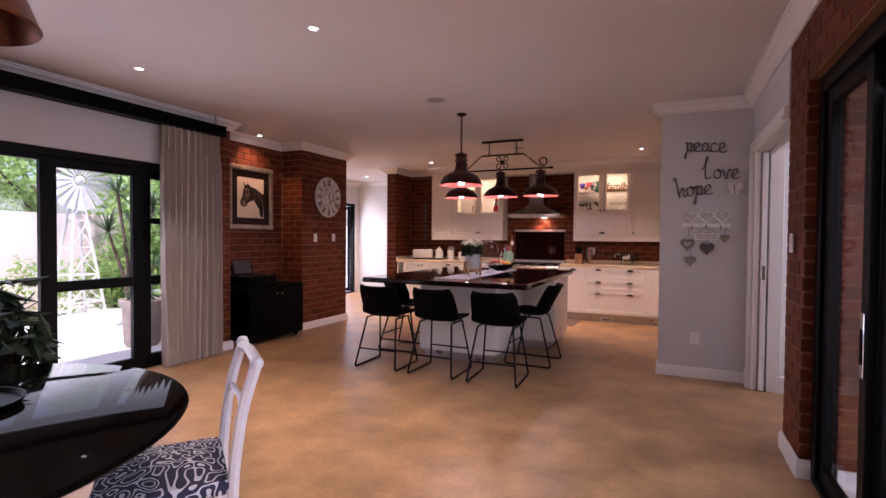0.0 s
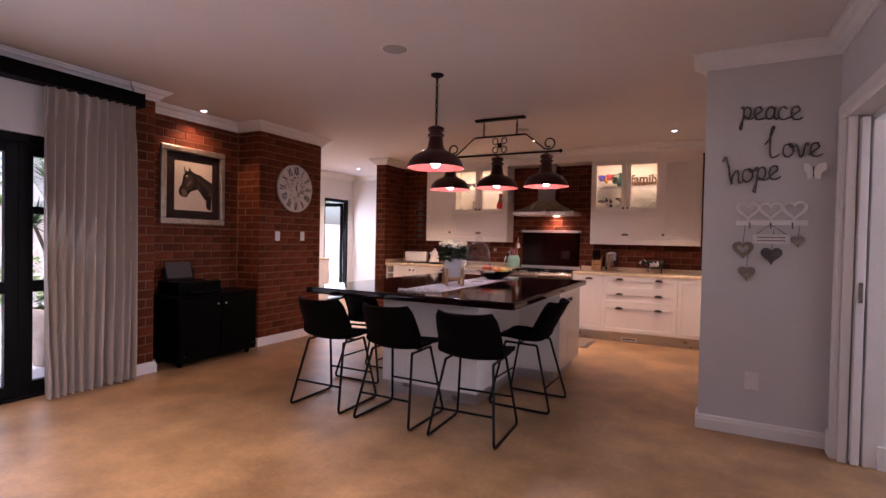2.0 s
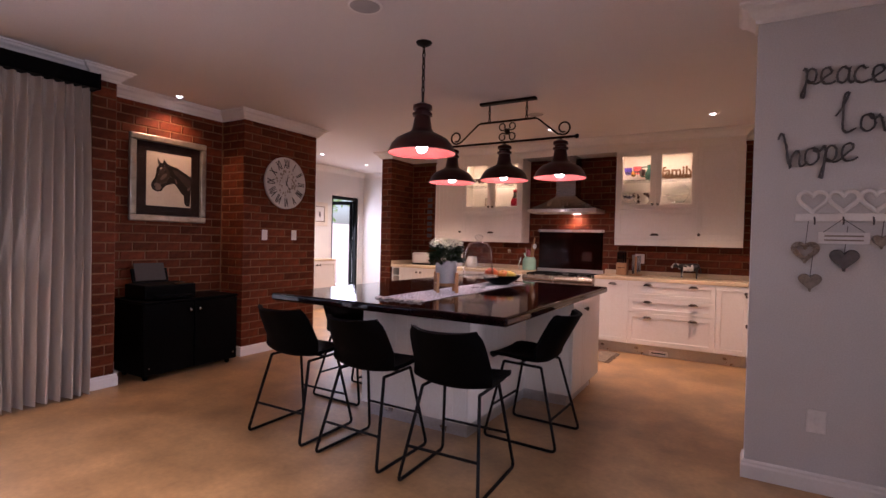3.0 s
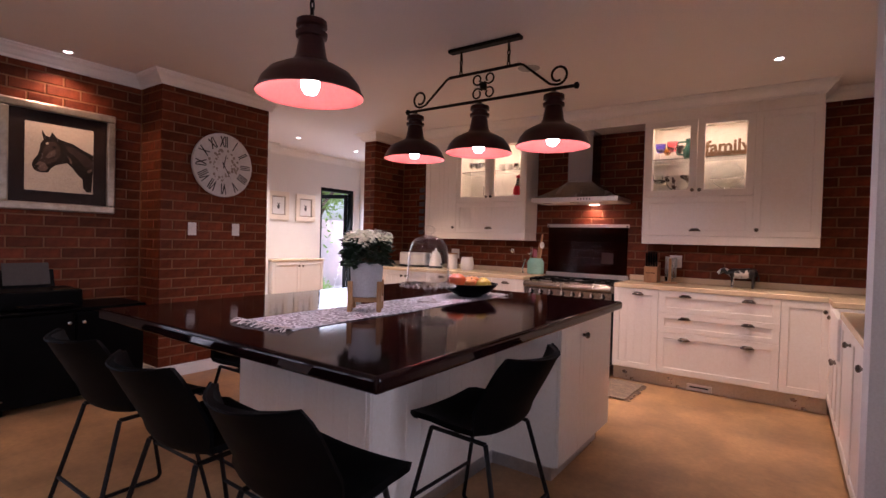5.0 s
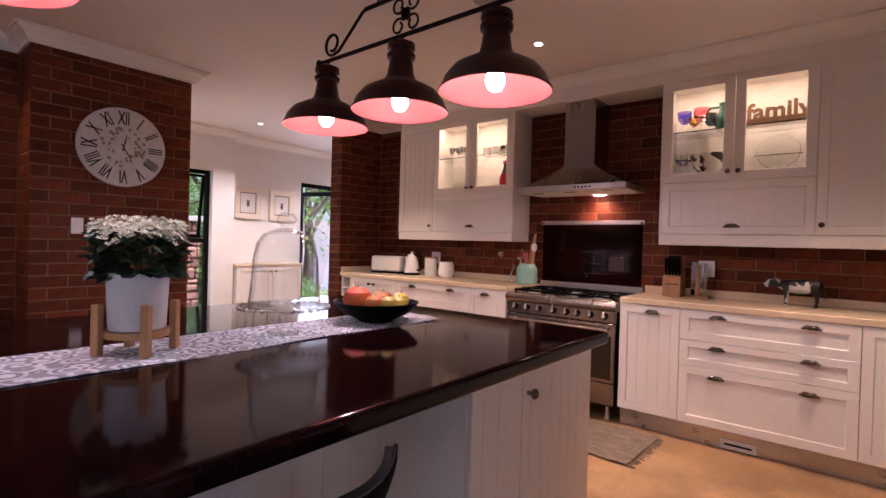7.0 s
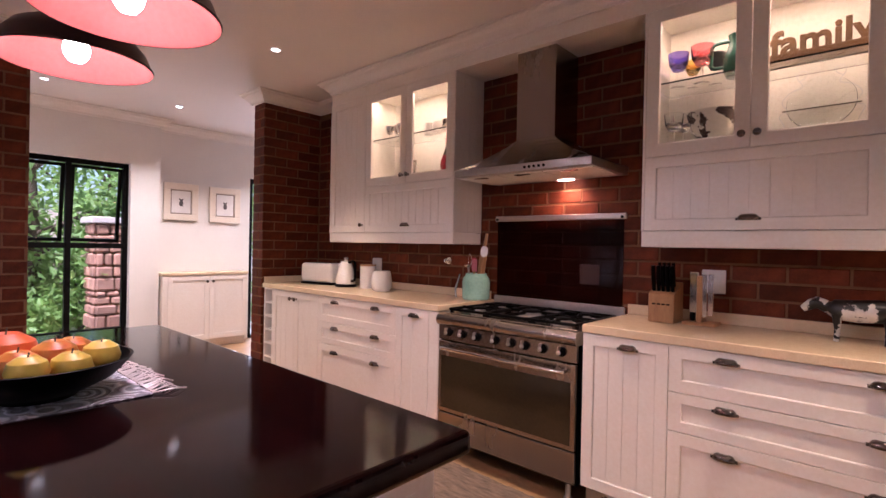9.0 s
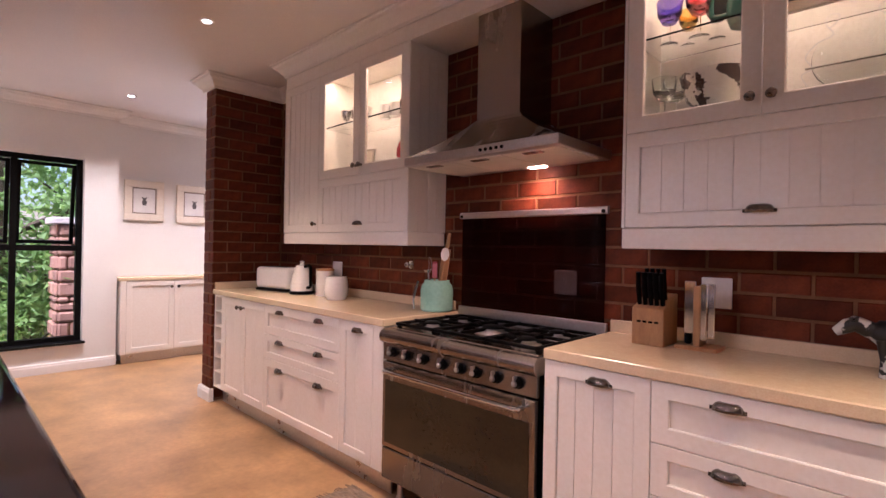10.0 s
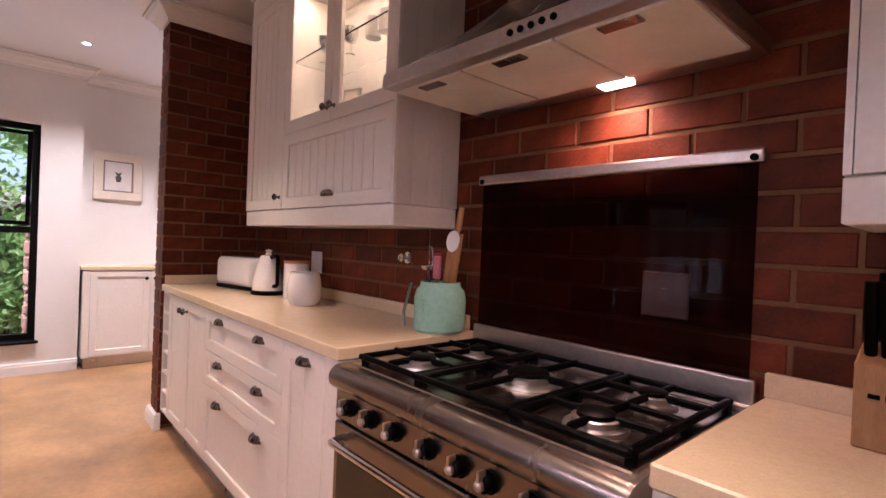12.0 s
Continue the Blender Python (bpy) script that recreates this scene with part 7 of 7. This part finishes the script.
rug()
v = thing("plinth_vent", (-0.89, 8.26, 0.0), 0, "white slotted vent set in the cabinet plinth", "vent")
part("cover", box(-0.10, 0.10, -0.012, 0.0, 0.005, 0.06, bevel=0.003), M["plastic_white"], v)
part("slot", box(-0.075, 0.075, -0.0135, -0.0118, 0.03, 0.042), M["black"], v)
dw = thing("wall_letters", (-4.40, 8.764, 1.62), 0, "narrow vertical dark metal lettering on the brick", "wall decor")
for k in range(7):
    part("bar", box(-0.045, 0.045, -0.008, 0, 0.29 - k * 0.095, 0.35 - k * 0.095, bevel=0.004), M["wire"], dw)

# ---- outside ----
single("ground", box(-600, 600, -600, 600, -0.35, -0.14), M["paving"], "pale garden ground reaching the horizon", "ground", kind="structure")
single("terrace", box(-9.2, -4.91, -8, 6.09, -0.139, -0.03), M["paving"], "bright pale paved terrace outside the patio door", "paving", kind="structure")
single("garden_wall", box(-11.2, -11.0, -12, 16, -0.14, 1.75), M["render"], "plain rendered garden boundary wall", "wall", kind="structure")
single("side_terrace", box(0.845, 9, -8, 3.34, -0.139, -0.03), M["paving"], "pale paved patio outside the sliding door", "paving", kind="structure")
# unseen cover, added to keep sun and sky off the outer bricks
shell("unseen_patio_cover", [(0.845, 6.2, -8.0, 3.60, 2.78, 2.92)], M["render"], "unseen slab over the side patio, added for its shade", "roof")
wall_patio = shell("wall_patio", [(0.845, 5.5, 3.352, 3.595, -0.1, 2.776)], M["mortar"], "red face-brick outer wall beside the patio")
single("baseboard", box(0.86, 3.0, 3.325, 3.34, -0.03, 0.07), M["trim"], "white painted strip along the outer brick wall", "skirting", kind="structure")
single("patio_garden_wall", box(9, 9.3, -10, 8, -0.14, 2.6), M["render"], "plain rendered wall closing the patio", "wall", kind="structure")


def tree(x, y, h, seed, lab, spread=1.6, leaves=2600):
    rng = random.Random(seed)
    g = thing("garden_tree", (x, y, -0.14), 0, lab, "tree", "garden trees")
    part("trunk", tube([(0, 0, 0), (0.05, 0.03, h * 0.25), (-0.06, 0.02, h * 0.5), (0.05, -0.04, h * 0.75)], [0.14, 0.11, 0.08, 0.04], 10), M["bark"], g, "", True)
    centers = []
    for k in range(8):
        a = rng.uniform(0, 6.28)
        z0 = h * rng.uniform(0.25, 0.6)
        r = spread * rng.uniform(0.5, 1.1)
        e = (r * math.cos(a), r * math.sin(a), z0 + h * rng.uniform(0.1, 0.35))
        part("limb", tube([(0, 0, z0), (e[0] * 0.5, e[1] * 0.5, (z0 + e[2]) / 2 + 0.1), e], [0.05, 0.035, 0.015], 7), M["bark"], g, "", True)
        centers.append((*e, rng.uniform(0.5, 0.95)))
        centers.append((e[0] * 0.6, e[1] * 0.6, e[2] - 0.3, rng.uniform(0.4, 0.8)))
    part("crown", leaf_cloud(rng, centers, leaves, 0.16, 1.0, 0.25, 0.5), M["leaf_bright"], g)


def bush(x, y, r, seed, lab, leaves=1100, size=0.11):
    rng = random.Random(seed)
    g = thing("garden_bush", (x, y, -0.14), 0, lab, "bush", "garden bushes")
    cs = [(rng.uniform(-r, r) * 0.7, rng.uniform(-r, r) * 0.7, rng.uniform(0.25, 1.0) * r, r * rng.uniform(0.35, 0.6)) for _ in range(8)]
    for c in cs[:5]:
        part("branch", tube([(0, 0, 0), (c[0] * 0.5, c[1] * 0.5, c[2] * 0.6), (c[0], c[1], c[2])], [0.02, 0.014, 0.006], 6), M["bark"], g)
    part("foliage", leaf_cloud(rng, cs, leaves, size, 1.1, 0.2, 0.5), M["leaf_bright"], g)


for i, (x, y, h) in enumerate(((-13.2, 3.2, 5.2), (-12.8, 6.4, 4.6), (-13.6, 9.2, 5.6), (-12.6, 0.6, 4.8), (-9.6, 9.0, 4.4), (-9.9, 11.4, 4.6), (-9.4, 7.2, 4.0))):
    tree(x, y, h, 40 + i, "broad-leaved green garden tree with an open crown")
for i, (x, y, r) in enumerate(((-10.3, 2.6, 0.8), (-10.4, 4.6, 0.9), (-10.2, 6.3, 0.9), (-8.8, 7.5, 0.75), (-8.7, 8.5, 0.7), (-8.9, 9.6, 0.85), (-8.6, 6.7, 0.7), (-8.9, 10.7, 0.6), (-9.7, 6.9, 1.3), (-9.9, 7.9, 1.8), (-10.2, 9.2, 1.7))):
    bush(x, y, r, 70 + i, "loose green shrub in the garden bed", 1100 if r < 1 else 3400, 0.11 if r < 1 else 0.14)


def windmill():
    g = thing("garden_windmill", (-9.0, 4.95, -0.14), 0, "pale metal ornamental garden windmill at rest", "windmill")
    top = 2.25
    for sx in (-1, 1):
        for sy in (-1, 1):
            part("leg", tube([(sx * 0.30, sy * 0.30, 0), (sx * 0.04, sy * 0.04, top)], 0.022, 6), M["galv"], g)
    for k, z in enumerate((0.35, 0.8, 1.25, 1.7)):
        s = 0.30 - 0.26 * z / top
        part("brace", tube([(-s, -s, z), (s, -s, z), (s, s, z), (-s, s, z)], 0.012, 5, closed=True), M["galv"], g)
        s2 = 0.30 - 0.26 * (z + 0.45) / top
        part("diagonal", tube([(s, -s, z), (s2, s2, z + 0.45)], 0.010, 5), M["galv"], g)
        part("diagonal", tube([(s, s, z), (s2, -s2, z + 0.45)], 0.010, 5), M["galv"], g)
    part("hub", turned(lathe([(0, -0.04), (0.07, -0.04), (0.08, 0.04), (0, 0.06)], 16), pose(0.06, 0, top + 0.12, 0, 90, 0)), M["galv"], g)
    for k in range(18):
        a = 2 * math.pi * k / 18
        bl = prism([(-0.02, 0.10), (0.02, 0.10), (0.065, 0.50), (-0.065, 0.50)], -0.003, 0.003)
        m = pose(0.10, 0, top + 0.12, 0, 0, 90) @ Matrix.Rotation(a, 4, "Y") @ Matrix.Rotation(radians(28), 4, "Z")
        part("blade", turned(bl, m), M["galv"], g)
    part("tail_vane", turned(prism([(0, -0.03), (0.5, -0.16), (0.62, 0.16), (0, 0.03)], -0.004, 0.004), pose(-0.08, 0, top + 0.12, 0, 0, 180)), M["galv"], g)


windmill()


def dracaena():
    g = thing("spiky_plant", (-7.3, 4.75, -0.03), 0, "tall spiky green dracaena on bare stems", "plant")
    rng = random.Random(31)
    for hx, hy, hz in ((0.1, -0.25, 1.95), (-0.1, 0.1, 1.5), (0.15, -0.05, 1.15), (0.0, 0.35, 1.8), (0.1, 0.3, 0.9), (0.2, -0.45, 1.4)):
        part("stem", tube([(0, 0, 0), (hx * 0.4, hy * 0.3, hz * 0.5), (hx, hy, hz)], [0.035, 0.028, 0.02], 8), M["bark"], g, "", True)
        b = bmesh.new()
        for k in range(46):
            a, e = rng.uniform(0, 6.28), rng.uniform(-0.5, 1.2)
            d = Vector((math.cos(a) * math.cos(e), math.sin(a) * math.cos(e), math.sin(e)))
            s = d.cross(Vector((0, 0, 1))).normalized() * 0.014
            L = rng.uniform(0.3, 0.48)
            c = Vector((hx, hy, hz))
            p1, p2 = c + d * L * 0.5, c + d * L + Vector((0, 0, -0.12 * L))
            b.faces.new([b.verts.new(q) for q in (c - s * 0.6, c + s * 0.6, p1 + s, p1 - s)])
            b.faces.new([b.verts.new(q) for q in (p1 - s, p1 + s, p2)])
        part("leaf_rosette", b, M["leaf"], g, "long narrow leaves")


dracaena()
pot = thing("garden_pot", (-5.9, 3.98, -0.03), 0, "large pale weathered garden pot on the terrace", "pot")
part("body", lathe([(0, 0), (0.17, 0), (0.20, 0.05), (0.22, 0.45), (0.25, 0.52), (0.25, 0.57), (0.22, 0.57), (0.20, 0.5), (0, 0.48)], 30), M["terracotta"], pot, "", True)
part("foliage", leaf_cloud(random.Random(9), [(0, 0, 0.62, 0.2)], 160, 0.12, 1.0, 0.0, 0.4), M["leaf"], pot)


def stone_pillar():
    g = thing("stone_pillar", (-8.15, 7.86, -0.14), 0, "red rough stone garden pillar with a pale cap", "pillar")
    rng = random.Random(77)
    part("core", box(-0.20, 0.20, -0.20, 0.20, 0, 1.62), M["mortar"], g)
    z = 0.0
    while z < 1.58:
        h = rng.uniform(0.07, 0.20)
        for face in range(4):
            u = -0.22
            while u < 0.20:
                w = min(rng.uniform(0.09, 0.26), 0.22 - u)
                b = box(u + 0.006, u + w - 0.006, -0.235 - rng.uniform(0, 0.02), -0.195, z + 0.006, min(z + h, 1.62) - 0.006, bevel=0.022)
                part("stone", turned(b, pose(0, 0, 0, 0, 0, 90 * face)), M["stone"], g)
                u += w
        z += h
    part("cap", box(-0.28, 0.28, -0.28, 0.28, 1.62, 1.70, bevel=0.01), M["render"], g, "pale cap stone")


stone_pillar()

# ---- bricks ----
BL, BH, PITCH_U, PITCH_Z, PROUD = 0.222, 0.0735, 0.2335, 0.0855, 0.005
BRICKS = {}


def brick_mesh(length):
    """A chamfered brick face of that length, standing out from its wall."""
    key = round(length, 3)
    if key not in BRICKS:
        c = 0.003
        vs, fs = [], []
        for y, i in ((0.002, 0.0), (-PROUD + c, 0.0), (-PROUD, c)):
            vs += [(i, y, i), (key - i, y, i), (key - i, y, BH - i), (i, y, BH - i)]
        for r in (0, 4):
            for k in range(4):
                j = (k + 1) % 4
                fs.append((r + k, r + j, r + 4 + j, r + 4 + k))
        fs.append((8, 9, 10, 11))
        me = bpy.data.meshes.new("brick")
        me.from_pydata(vs, [], fs)
        me.materials.append(M["brick"])
        BRICKS[key] = me
    return BRICKS[key]


def lay(parent, x, y, rz, width, z0, z1, holes=(), shift=0.0):
    """Running bond from the point x, y along the local x axis of a face turned by rz; holes are (u0, u1, z0, z1)."""
    z, course = z0, 0
    base = pose(x, y, 0, 0, 0, rz)
    while z + BH <= z1 + 0.03:
        u = -(PITCH_U / 2 if course % 2 else 0) - shift
        while u < width:
            a, b = max(u, 0.0), min(u + BL, width)
            if b - a > 0.035 and not any(a >= h[0] - 0.001 and b <= h[1] + 0.001 and z >= h[2] - 0.001 and z + BH <= h[3] + 0.001 for h in holes):
                ob = new("brick", brick_mesh(b - a))
                ob.parent = parent
                ob.matrix_basis = base @ Matrix.Translation((a, 0, z))
            u += PITCH_U
        z += PITCH_Z
        course += 1


TOPZ = 2.56
lay(wall_alcove, -5.072, 4.212, 90, 1.27, 0.02, TOPZ)
lay(wall_end, -4.662, 4.022, 90, 0.18, 0.02, TOPZ)
lay(wall_chimney, -4.702, 5.484, 90, 1.054, 0.02, TOPZ)
lay(wall_chimney, -5.06, 5.492, 0, 0.366, 0.02, TOPZ, shift=0.1)
# kitchen: only what the cabinets leave open
lay(wall_kitchen, -4.74, 8.782, 0, 5.34, 0.02, TOPZ, holes=((0.03, 2.06, -1, 0.89), (2.1, 3.1, -1, 0.80), (2.9, 5.4, -1, 0.89), (0.70, 1.95, 1.36, 3.0), (3.36, 4.58, 1.36, 3.0), (0, 4.6, 2.47, 3.0)))
lay(wall_pier, -4.938, 8.192, 0, 0.186, 0.02, TOPZ)
lay(wall_pier, -4.752, 8.184, 90, 0.59, 0.02, TOPZ, shift=0.11)
lay(wall_east_pier, 0.692, 3.772, -90, 0.44, 0.02, TOPZ)
lay(wall_east_pier, 0.682, 3.332, 0, 0.12, 0.02, TOPZ, shift=0.11)
lay(wall_east_pier, 0.692, 3.332, -90, 2.6, 2.22, TOPZ)
lay(wall_patio, 0.86, 3.352, 0, 1.5, -0.02, 2.6)
